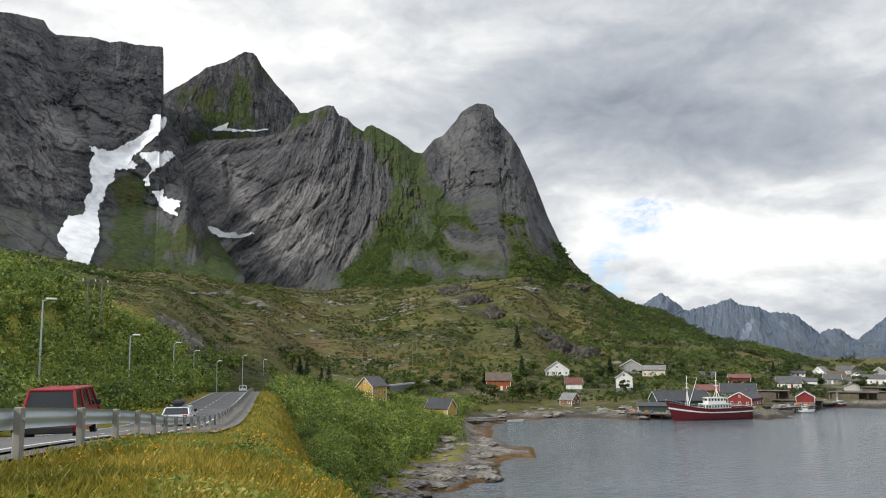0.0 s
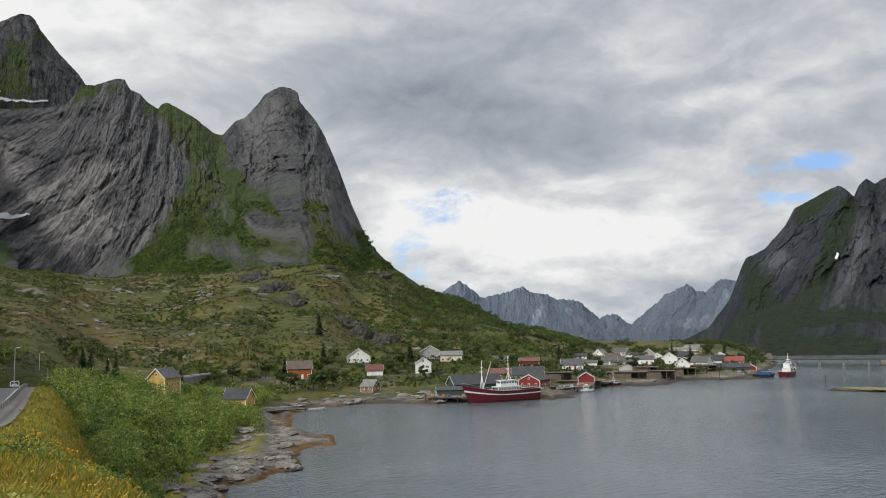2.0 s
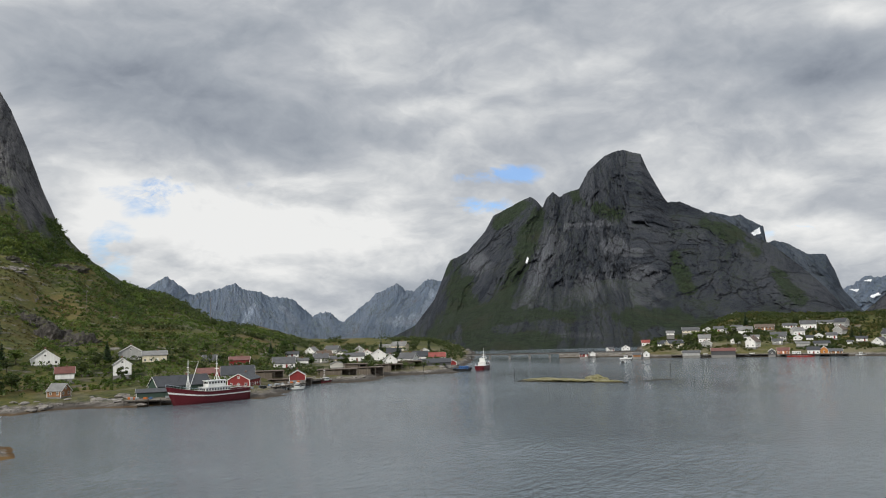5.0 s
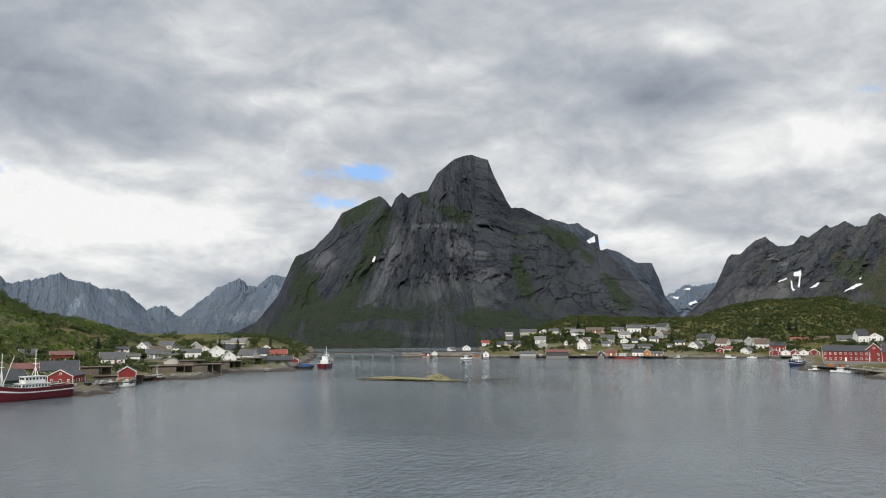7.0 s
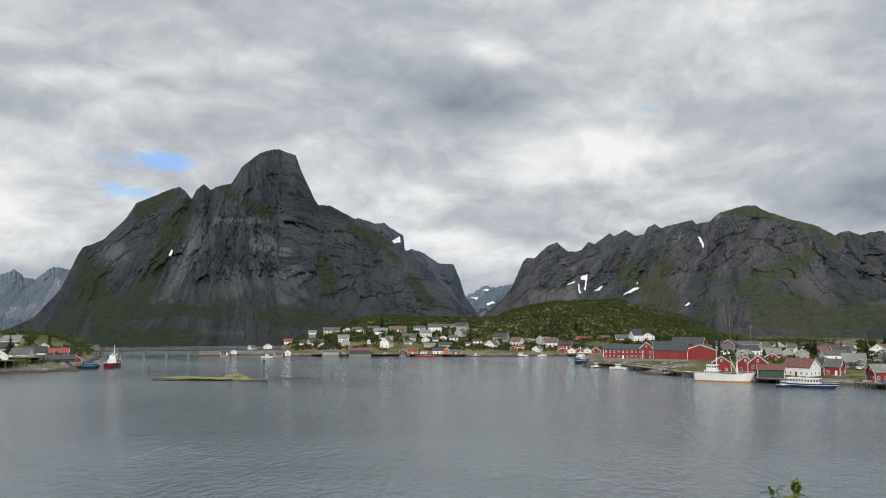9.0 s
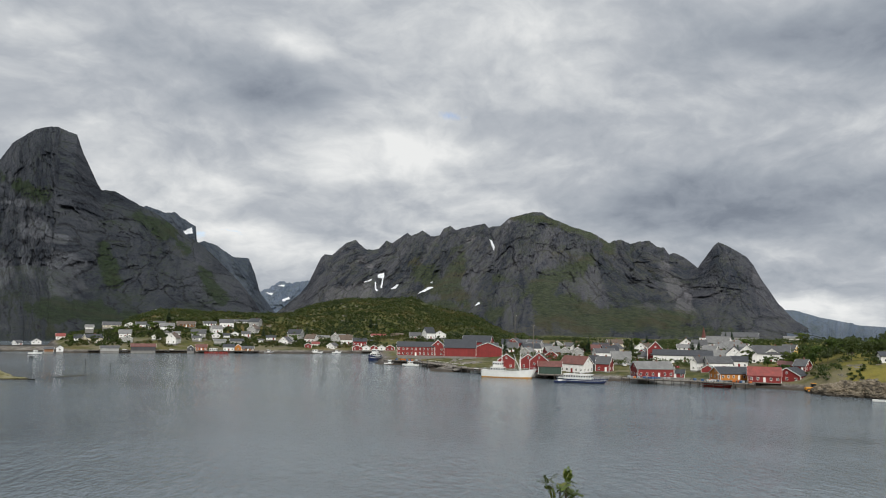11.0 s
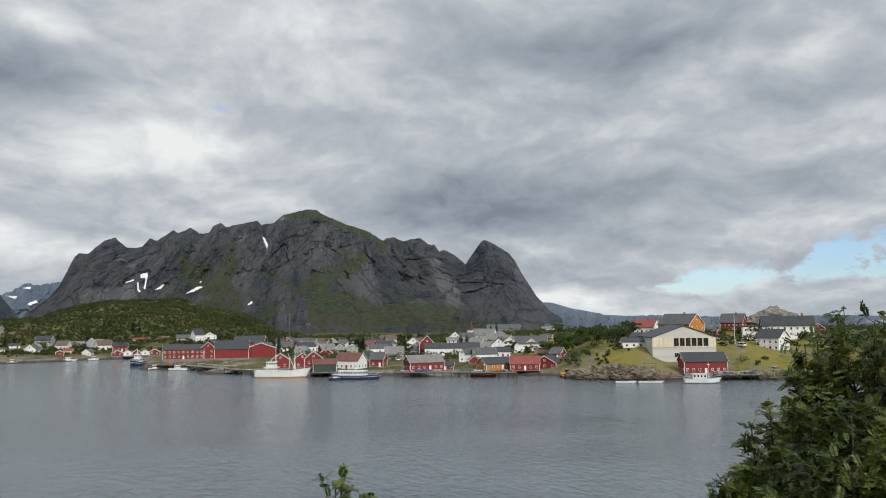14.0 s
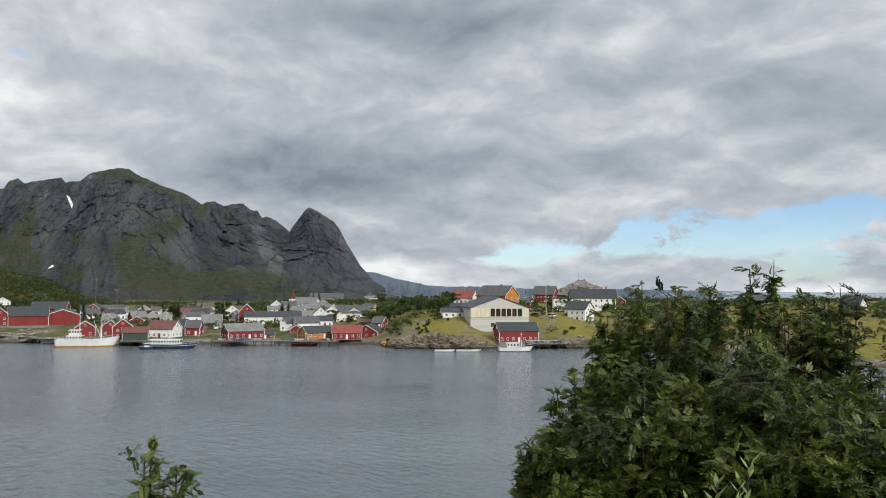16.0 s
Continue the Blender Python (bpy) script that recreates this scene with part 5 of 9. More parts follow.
house(29.01, 553, 6.9, 9.0, 7.4, 2.2, 2.2, 90, "white", "red", kind="house")
house(29.81, 520, 5.3, 9.0, 9.5, 4.1, 3.1, 90, "white", "grey", kind="house")
house(30.90, 544, 6.3, 9.6, 8.0, 2.8, 3.2, 0, "white", "dark", kind="house")
house(31.92, 491, 3.9, 9.9, 9.0, 3.5, 3.2, -25, "white", "grey", kind="house")
house(33.69, 519, 4.4, 15.8, 8.0, 2.3, 2.6, 0, "white", "red", kind="house")
house(33.81, 481, 3.1, 19.0, 9.0, 1.8, 2.1, 0, "dark", "dark", kind="warehouse", chimney=False)
house(35.00, 508, 1.7, 9.0, 6.1, 1.9, 1.6, 90, "red", "dark", kind="boathouse")
house(33.11, 564, 7.5, 8.0, 6.8, 1.8, 1.8, 90, "white", "grey", kind="house", chimney=False)
house(30.29, 623, 10.7, 8.8, 8.0, 1.2, 1.2, 0, "white", "pale", kind="house", chimney=False)
house(26.89, 463, 4.3, 9.0, 8.1, 2.1, 1.5, 90, "pale", "pale", kind="shed", windows=False)
house(28.20, 448, 3.1, 7.3, 8.0, 2.1, 1.2, 0, "red", "dark", kind="boathouse")
house(44.36, 592, 1.2, 5.8, 6.6, 2.0, 1.4, 0, "red", "dark", kind="boathouse", chimney=False)
house(44.96, 600, 1.2, 5.5, 4.2, 1.9, 1.4, 90, "white", "grey", kind="boathouse", chimney=False)
house(46.18, 674, 1.2, 4.6, 5.8, 2.3, 1.6, 30, "white", "grey", kind="house", chimney=False)
house(47.25, 698, 1.2, 6.2, 7.0, 2.4, 2.1, 90, "white", "grey", kind="house", chimney=False)
house(47.99, 569, 1.2, 5.5, 5.8, 1.9, 1.1, 0, "brown", "grey", kind="boathouse", chimney=False)
house(48.63, 569, 1.2, 6.2, 4.0, 2.6, 1.4, 90, "white", "grey", kind="boathouse", chimney=False)
house(48.62, 763, 2.9, 7.1, 5.8, 3.0, 2.2, 0, "white", "red", kind="house", chimney=False)
house(49.77, 629, 6.3, 7.6, 6.6, 2.1, 2.2, 0, "white", "dark", kind="house", chimney=False)
house(50.30, 693, 13.3, 6.1, 5.8, 1.9, 1.7, 0, "white", "pale", kind="house", chimney=False)
house(51.64, 704, 14.5, 13.5, 7.5, 2.4, 2.4, 0, "cream", "grey", kind="house", chimney=False)
house(52.78, 686, 14.3, 7.0, 8.0, 3.0, 2.1, 90, "white", "grey", kind="house", chimney=False)
house(53.46, 675, 14.9, 7.4, 7.5, 3.0, 2.0, 0, "white", "grey", kind="house", chimney=False)
house(54.05, 664, 14.6, 3.6, 5.8, 2.3, 1.3, 0, "white", "grey", kind="house", chimney=False)
house(51.60, 578, 1.3, 11.5, 7.0, 2.2, 1.3, 0, "grey", "grey", kind="warehouse", windows=False, chimney=False)
house(53.67, 580, 1.4, 15.5, 9.0, 3.0, 1.7, 0, "dark", "rust", kind="warehouse", windows=False, chimney=False)
house(54.47, 616, 7.9, 7.0, 6.4, 2.4, 2.1, 90, "white", "grey", kind="house", chimney=False)
house(55.50, 633, 10.4, 10.4, 6.6, 1.9, 1.2, 0, "white", "pale", kind="house", chimney=False)
house(54.61, 671, 16.3, 8.1, 6.6, 2.3, 2.0, 0, "cream", "grey", kind="house", chimney=False)
house(56.35, 673, 16.3, 13.6, 7.5, 2.3, 2.2, 0, "brown", "turf", kind="house", chimney=False)
house(57.89, 682, 17, 9.7, 6.6, 2.3, 1.6, 0, "white", "grey", kind="house", chimney=False)
house(60.00, 700, 19, 11.4, 6.6, 1.9, 1.7, 0, "white", "grey", kind="house", chimney=False)
house(58.33, 634, 9, 6.2, 6.0, 2.1, 1.8, 90, "white", "grey", kind="house", chimney=False)
house(59.04, 637, 9, 4.6, 5.8, 1.9, 1.5, 0, "white", "dark", kind="house", chimney=False)
house(59.58, 648, 10, 6.2, 5.7, 2.1, 1.5, 90, "white", "grey", kind="house", chimney=False)
house(60.34, 647, 9.6, 6.8, 6.6, 2.5, 1.8, 0, "white", "grey", kind="house", chimney=False)
house(57.09, 615, 7.5, 6.8, 5.8, 2.0, 1.4, 0, "grey", "grey", kind="house", chimney=False)
house(58.61, 607, 5.7, 8.3, 7.5, 2.0, 1.1, 0, "grey", "pale", kind="warehouse", windows=False, chimney=False)
house(59.72, 609, 5.7, 9.7, 7.5, 2.0, 1.4, 0, "grey", "dark", kind="warehouse", windows=False, chimney=False)
house(56.70, 579, 1.2, 7.0, 4.4, 2.6, 1.7, 90, "dark", "dark", kind="boathouse", chimney=False)
house(57.40, 583, 1.4, 7.4, 6.6, 2.6, 1.7, 0, "rust", "rust", kind="boathouse", chimney=False)
house(59.21, 580, 1.2, 7.3, 6.6, 3.1, 1.9, 0, "white", "dark", kind="boathouse", chimney=False)
house(59.83, 583, 1.5, 6.2, 4.8, 2.9, 2.0, 90, "orange", "dark", kind="boathouse", chimney=False)
house(60.50, 581, 1.2, 8.0, 6.6, 2.2, 1.4, 0, "brown", "grey", kind="boathouse", chimney=False)
house(61.36, 615, 6.3, 3.4, 5.0, 1.9, 0.8, 0, "white", "grey", kind="house", chimney=False)
house(62.04, 635, 7.8, 7.0, 5.8, 2.0, 1.4, 0, "white", "dark", kind="house", chimney=False)
house(64.50, 661, 9.7, 5.0, 5.8, 1.9, 0.6, 0, "grey", "grey", kind="house", chimney=False)
house(65.69, 651, 7.5, 8.2, 6.6, 2.4, 1.4, 0, "cream", "pale", kind="house", chimney=False)
house(65.14, 611, 4.2, 5.6, 5.8, 1.9, 1.4, 0, "white", "red", kind="house", chimney=False)
house(64.62, 601, 3, 6.2, 4.9, 2.6, 1.4, 90, "red", "dark", kind="boathouse", chimney=False)
house(66.34, 603, 2.3, 7.0, 5.9, 2.9, 1.9, 60, "white", "grey", kind="house", chimney=False)
house(67.15, 665, 8.9, 9.2, 6.6, 1.9, 1.5, 0, "white", "pale", kind="house", chimney=False)
house(67.85, 645, 6.1, 5.6, 5.8, 1.9, 1.4, 0, "white", "grey", kind="house", chimney=False)
house(69.55, 661, 9.2, 12.0, 7.5, 2.4, 1.4, 0, "white", "red", kind="house", chimney=False)
house(70.87, 660, 10.1, 10.0, 7.5, 2.0, 1.8, 0, "cream", "turf", kind="house", chimney=False)
house(72.18, 654, 9.1, 9.2, 8.0, 2.9, 2.9, 0, "white", "grey", kind="house", chimney=False)
house(73.13, 662, 9.8, 7.8, 8.0, 4.9, 4.5, 30, "white", "dark", kind="house", chimney=False)
house(73.93, 670, 10.5, 8.0, 10.4, 2.9, 2.9, 90, "white", "grey", kind="house", chimney=False)
house(69.08, 639, 6, 5.5, 5.8, 1.9, 0.8, 0, "white", "dark", kind="house", chimney=False)
house(68.07, 601, 1.8, 6.2, 7.1, 2.5, 1.6, 90, "red", "grey", kind="boathouse", chimney=False)
house(68.70, 601, 1.9, 6.2, 5.3, 2.5, 1.4, 90, "white", "grey", kind="boathouse", chimney=False)
house(69.25, 600, 2, 6.2, 5.3, 2.5, 1.6, 90, "red", "grey", kind="boathouse", chimney=False)
house(69.79, 597, 2.2, 6.2, 5.2, 2.4, 1.4, 90, "white", "grey", kind="boathouse", chimney=False)
house(70.39, 580, 2.9, 6.2, 6.4, 2.4, 1.8, 90, "red", "grey", kind="boathouse", chimney=False)
house(72.23, 487, 4.2, 22.2, 14.0, 5.4, 2.7, 0, "red", "dark", kind="warehouse", storeys=2, chimney=False)
house(73.82, 489, 4.0, 15.0, 8.2, 6.1, 3.7, 90, "red", "dark", kind="warehouse", storeys=2, chimney=False)
house(75.40, 488, 4.0, 19.1, 17.0, 5.4, 4.7, 0, "red", "dark", kind="warehouse", windows=False, chimney=False)
house(77.37, 496, 3.6, 18.0, 17.4, 5.8, 3.1, 90, "red", "dark", kind="warehouse", windows=False, chimney=False)
house(76.66, 536, 7.1, 19.0, 14.0, 4.5, 4.1, -12, "red", "dark", kind="warehouse", windows=False, chimney=False)
house(78.71, 405, 2.4, 10.0, 8.5, 4.5, 2.8, 90, "red", "dark", kind="boathouse")
house(80.23, 409, 2.4, 10.0, 8.1, 4.5, 2.8, 90, "red", "dark", kind="boathouse")
house(81.00, 385, 2.2, 12.0, 8.4, 5.8, 3.4, 90, "red", "dark", kind="boathouse")
house(81.78, 378, 2.2, 10.6, 8.0, 3.4, 2.1, 0, "green", "rust", kind="boathouse", piles=True, windows=False, chimney=False)
house(83.63, 388, 2.4, 12.5, 9.0, 4.2, 3.4, -30, "white", "rust", kind="boathouse")
house(84.84, 399, 3.3, 3.9, 8.0, 3.3, 3.5, 0, "grey", "dark", kind="house")
house(85.57, 393, 3.0, 6.5, 8.0, 3.7, 3.2, -15, "red", "grey", kind="house")
house(86.69, 432, 4.4, 9.7, 9.0, 2.9, 3.8, 0, "grey", "pale", kind="house")
house(85.01, 505, 6.6, 15.3, 9.0, 3.4, 2.1, 0, "red", "rust", kind="house")
house(81.87, 463, 4.8, 8.0, 6.9, 2.5, 2.2, 90, "red", "dark", kind="house")
house(82.84, 490, 5.7, 8.0, 6.9, 2.7, 2.7, 90, "grey", "grey", kind="house")
house(83.70, 481, 5.6, 8.0, 6.8, 3.3, 2.3, 90, "grey", "grey", kind="house")
house(83.15, 543, 7.2, 6.1, 8.0, 2.6, 2.2, 0, "white", "grey", kind="house")
house(81.57, 536, 6.4, 6.1, 8.0, 2.6, 2.2, 0, "white", "grey", kind="house")
house(86.19, 511, 7.0, 5.8, 8.0, 2.8, 2.1, 0, "white", "dark", kind="house")
house(89.02, 454, 5.3, 12.0, 8.3, 6.7, 4.3, 90, "red", "dark", kind="house")
house(90.81, 444, 5.4, 29.9, 13.0, 4.2, 2.6, 0, "white", "dark", kind="warehouse", storeys=1)
house(88.30, 456, 5.3, 7.1, 8.0, 2.8, 2.2, 0, "grey", "grey", kind="house")
house(88.78, 370, 2.6, 16.6, 9.0, 3.7, 3.0, 22, "red", "pale", kind="boathouse")
house(90.11, 373, 2.4, 10.3, 6.0, 2.0, 1.5, 0, "red", "dark", kind="shed", chimney=False)
house(91.81, 404, 4.1, 12.0, 3.2, 4.2, 2.4, 70, "white", "grey", kind="house")
house(93.07, 407, 4.5, 11.3, 9.0, 3.5, 2.9, 20, "white", "grey", kind="house")
house(92.42, 396, 3.8, 7.0, 5.6, 1.8, 1.8, 90, "red", "dark", kind="boathouse")
house(93.08, 515, 8.9, 11.0, 6.1, 2.7, 2.7, 65, "cream", "pale", kind="house")
house(91.07, 531, 8.8, 11.2, 8.0, 2.1, 2.1, 0, "white", "pale", kind="house")
house(94.15, 450, 6.5, 11.0, 8.2, 4.7, 3.8, 90, "white", "dark", kind="house")
house(94.93, 445, 6.4, 12.0, 10.0, 4.9, 4.3, 90, "white", "grey", kind="house")
house(96.41, 447, 6.7, 17.9, 10.0, 4.9, 4.0, 0, "white", "grey", kind="house")
house(96.48, 446, 6.7, 6.0, 7.3, 4.9, 2.6, 90, "white", "grey", kind="house", chimney=False)
house(94.43, 418, 5.3, 7.7, 7.0, 3.3, 2.2, 0, "white", "dark", kind="house", chimney=False)
house(97.58, 483, 8.5, 7.0, 10.0, 2.8, 4.3, -25, "yellow", "grey", kind="house")
house(97.47, 416, 5.7, 9.1, 7.0, 2.1, 1.6, 0, "red", "rust", kind="cabin")
house(98.31, 389, 6.1, 5.0, 8.0, 2.7, 2.7, -20, "red", "grey", kind="cabin")
house(94.53, 645, 14.1, 25.4, 12.0, 2.5, 3.4, 0, "grey", "grey", kind="warehouse", windows=False, chimney=False)
house(97.76, 624, 15.8, 11.4, 10.0, 1.2, 1.2, 0, "white", "pale", kind="warehouse", windows=False, chimney=False)
house(94.05, 375, 2.4, 17.0, 10.0, 2.7, 2.7, 28, "orange", "dark", kind="boathouse", piles=True, chimney=False)
house(95.99, 369, 2.4, 12.9, 11.0, 2.8, 3.3, 0, "red", "red", kind="boathouse", piles=True, chimney=False)
house(97.64, 377, 2.4, 12.0, 11.1, 2.9, 3.1, 72, "red", "dark", kind="boathouse", piles=True, chimney=False)
house(104.40, 434, 16.8, 12.3, 9.0, 3.6, 3.7, -25, "white", "red", kind="house")
house(106.75, 414, 18.8, 19.3, 11.0, 3.2, 4.9, -40, "orange", "grey", kind="house")
house(110.16, 562, 12.6, 15.3, 10.0, 8.6, 5.5, -20, "red", "grey", kind="house")
house(112.54, 397, 9.9, 11.2, 9.0, 6.0, 3.6, -30, "white", "dark", kind="house", chimney=False)
house(112.25, 460, 13.8, 9.1, 8.0, 4.8, 2.6, 0, "white", "dark", kind="house", hip=2.5, chimney=False)
house(130.03, 434, 13.0, 9.6, 9.0, 5.1, 4.9, -25, "white", "dark", kind="house")
house(124.37, 454, 16.1, 9.6, 9.0, 3.8, 3.0, 0, "white", "grey", kind="house")
house(124.29, 384, 11.3, 9.2, 9.0, 1.7, 2.0, 0, "red", "red", kind="house")
house(108.06, 351, 2.6, 17.8, 9.0, 4.9, 3.4, 18, "red", "dark", kind="boathouse", chimney=False)
house(108.94, 373, 7.7, 3.0, 3.0, 1.2, 0.8, 0, "red", "dark", kind="shed", windows=False, chimney=False)
house(104.16, 394, 13.3, 9.4, 9.0, 3.0, 1.9, -20, "pale", "dark", kind="house", chimney=False, windows=False)

# ---- school, hotel, church, knoll ----
def wing(thing, name, L, W, eave, rise, x, y, turn, wall, roof, z=0.0, base=4.0):
    """One more gabled block of a larger building: its walls and roof as parts."""
    m = Matrix.Translation((x, y, z)) @ Matrix.Rotation(radians(turn), 4, "Z")
    bm = bmesh.new()
    l, w_ = L / 2, W / 2
    pts = [(-l, -w_, -base), (l, -w_, -base), (l, w_, -base), (-l, w_, -base)]
    a = [bm.verts.new(m @ Vector(p)) for p in pts]
    b = [bm.verts.new(m @ Vector((p[0], p[1], eave))) for p in pts]
    c = [bm.verts.new(m @ Vector((s * l, 0, eave + rise))) for s in (-1, 1)]
    for f in ((a[0], a[1], b[1], b[0]), (a[2], a[3], b[3], b[2]), (a[1], a[2], b[2], c[1], b[1]), (a[3], a[0], b[0], c[0], b[3]), (b[0], b[1], c[1], c[0]), (b[2], b[3], c[0], c[1])):
        bm.faces.new(f)
    part("wall", bm, WALLS[wall], thing)
    bm = bmesh.new()
    o, slope = 0.5, rise / w_
    for s in (-1, 1):
        slab(bm, [m @ Vector(p) for p in ((-l - o, s * (w_ + o), eave - o * slope + 0.05), (l + o, s * (w_ + o), eave - o * slope + 0.05), (l + o, 0, eave + rise + 0.05), (-l - o, 0, eave + rise + 0.05))], (0, 0, 0.22))
    part("roof", bm, ROOFS[roof], thing)
    return m


school = new("school")
school.matrix_world = Matrix.Translation(polar(106.7, 372, 6.5)) @ Matrix.Rotation(-radians(106.7 - 14), 4, "Z")
tagged(school, "pale rendered school hall with broad gable above the shore", "school")
m = wing(school, "hall", 30, 27.5, 10.3, 4.9, 0, 9, 90, "pale", "dark", 0.0, 5.0)
part("upper_cladding", box(bmesh.new(), -13.78, 13.78, -6.12, -6.03, 6.0, 10.2), WALLS["cream"], school, "cream boarded upper storey")
for i in range(6):
    x = -4.6 + i * 2.55
    window(school, (x + 1.2, -6.12, 8.2), 0, 2.1, 3.6, False)
    window(school, (x + 1.2, -6.03, 2.6), 0, 1.9, 2.1, True)
wing(school, "wing", 14, 9, 8.0, 1.6, -17, 14, 0, "white", "dark", 0.0, 4.0)
for i in range(3):
    window(school, (-22 + i * 3.2, 9.5, 6.4), 0, 1.2, 1.2)

hotel = new("hotel")
hotel.matrix_world = Matrix.Translation(polar(113.2, 452, 14.6)) @ Matrix.Rotation(-radians(113.2 - 6), 4, "Z")
tagged(hotel, "long white hotel with dark roof and rows of windows", "hotel")
wing(hotel, "block", 25, 11, 6.0, 4.6, 2, 0, 0, "white", "dark", 0.0, 5.0)
for fl in range(2):
    for i in range(8):
        window(hotel, (-8.6 + i * 3.0, -5.5, 1.6 + fl * 2.8), 0, 1.1, 1.5)
for i in range(3):
    window(hotel, (14.5, -3.2 + i * 3.2, 1.7), math.pi / 2)
window(hotel, (14.5, 0, 7.2), math.pi / 2)
part("annex", box(bmesh.new(), -20, -10.2, -7, 4, -5, 5.4, 0.05), WALLS["white"], hotel)
part("annex_roof", box(bmesh.new(), -20.4, -9.9, -7.4, 4.4, 5.45, 5.8), ROOFS["dark"], hotel)
for i in range(4):
    window(hotel, (-18.6 + i * 2.4, -7.0, 3.6), 0, 1.0, 1.3)
    window(hotel, (-18.6 + i * 2.4, -7.0, 0.6), 0, 1.0, 1.3)
part("chimney", box(bmesh.new(), 9, 9.9, -0.4, 0.5, 9.5, 12.2, 0.05), BRICK, hotel)


def rock_lump(name, place, size, seed, mat, label, category="rock", sub=4, group=""):
    """A broken rock: an uneven mass with sharp breaks and level steps."""
    bm = bmesh.new()
    bmesh.ops.create_icosphere(bm, subdivisions=sub, radius=1.0)
    for v in bm.verts:
        q = v.co * 1.7 + Vector((seed * 3.1, seed, 0))
        k = 0.9 + 0.45 * noise.noise(q) + 0.30 * (0.5 - abs(noise.noise(q * 2.3))) + 0.20 * (0.5 - abs(noise.noise(q * 5.1))) + 0.10 * noise.noise(q * 11)
        step = math.floor((v.co.z + 0.25 * noise.noise(q * 1.9)) * 4.0) / 4.0
        v.co.z = v.co.z * 0.6 + step * 0.4
        v.co = Vector((v.co.x * size[0], v.co.y * size[1], v.co.z * size[2])) * k
    ob = part(name, bm, mat, None)
    ob.matrix_world = Matrix.Translation(place) @ Matrix.Rotation(seed * 1.7, 4, "Z")
    return tagged(ob, label, category, group)


def build_shore_rock(n, s):
    p = n.add("NewGeometry").outputs["Position"]
    a = n.noise(n.vec("MULTIPLY", p, (0.6, 0.6, 2.4)), 0.5, 8.0, 0.68, 0.6)
    b = n.noise(p, 3.0, 5.0, 0.7)
    z = n.add("SeparateXYZ", (0, p)).outputs[2]
    c = n.ramp(n.math("ADD", n.math("MULTIPLY", a, 0.7), n.math("MULTIPLY", b, 0.3)), (0.36, (0.065, 0.058, 0.052)), (0.50, (0.19, 0.172, 0.155)), (0.64, (0.33, 0.305, 0.28)))
    lichen = n.mix(n.span(n.noise(p, 0.7, 5.0), 0.56, 0.66, 0.0, 0.7), c, (0.16, 0.15, 0.07, 1))
    tide = n.math("ADD", z, n.math("MULTIPLY", n.math("SUBTRACT", b, 0.5), 1.4))
    n.link(s, "Base Color", n.mix(n.span(tide, 1.0, 0.35), lichen, (0.045, 0.032, 0.018, 1)))
    s.inputs["Roughness"].default_value = 0.85
    bump(n, s, n.math("ADD", a, n.math("MULTIPLY", b, 0.3)), 0.9, 0.4)


SHORE_ROCK = material("shore_rock", build_shore_rock)
knoll = rock_lump("rock_knoll", polar(112.6, 505, 20), (15, 12, 8.8), 5, SHORE_ROCK, "bare rock knoll with lichen behind the white hotel")
mast = part("antenna_mast", rod(bmesh.new(), (0, 0, 0), (0, 0, 9), 0.14, 0.07), STEEL)
mast.matrix_world = Matrix.Translation(polar(112.5, 505, 29.5))
tagged(mast, "thin steel antenna mast standing on the rock knoll", "mast")
flag = new("flagpole")
flag.matrix_world = Matrix.Translation(polar(110.2, 395, 10.7))
tagged(flag, "tall white flagpole on the grass above the quay", "flagpole")
part("pole", rod(bmesh.new(), (0, 0, -1), (0, 0, 16.2), 0.14, 0.07), TRIM, flag)
part("finial", rod(bmesh.new(), (0, 0, 16.2), (0, 0, 16.5), 0.12, 0.05), ROOFS["red"], flag)

church = new("church")
church.matrix_world = Matrix.Translation(polar(92.4, 560, 9.5)) @ Matrix.Rotation(-radians(92.4 + 25), 4, "Z")
tagged(church, "white timber church with square tower and red spire", "church")
wing(church, "nave", 16, 8, 4.5, 4.0, 8, 0, 0, "white", "pale")
part("tower", box(bmesh.new(), -4.3, 0.1, -2.2, 2.2, -4, 7.4, 0.05), WALLS["white"], church)
bm = bmesh.new()
bmesh.ops.create_cone(bm, cap_ends=True, segments=4, radius1=1.6, radius2=0.05, depth=7.2, matrix=Matrix.Translation((-2.1, 0, 11.0)) @ Matrix.Rotation(math.pi / 4, 4, "Z"))
part("spire", bm, ROOFS["rust"], church, "slim rust-red spire")
window(church, (-2.1, -2.2, 4.6), 0, 0.9, 1.6)
for i in range(3):
    window(church, (3 + i * 4, -4, 2.4), 0, 1.0, 1.9)


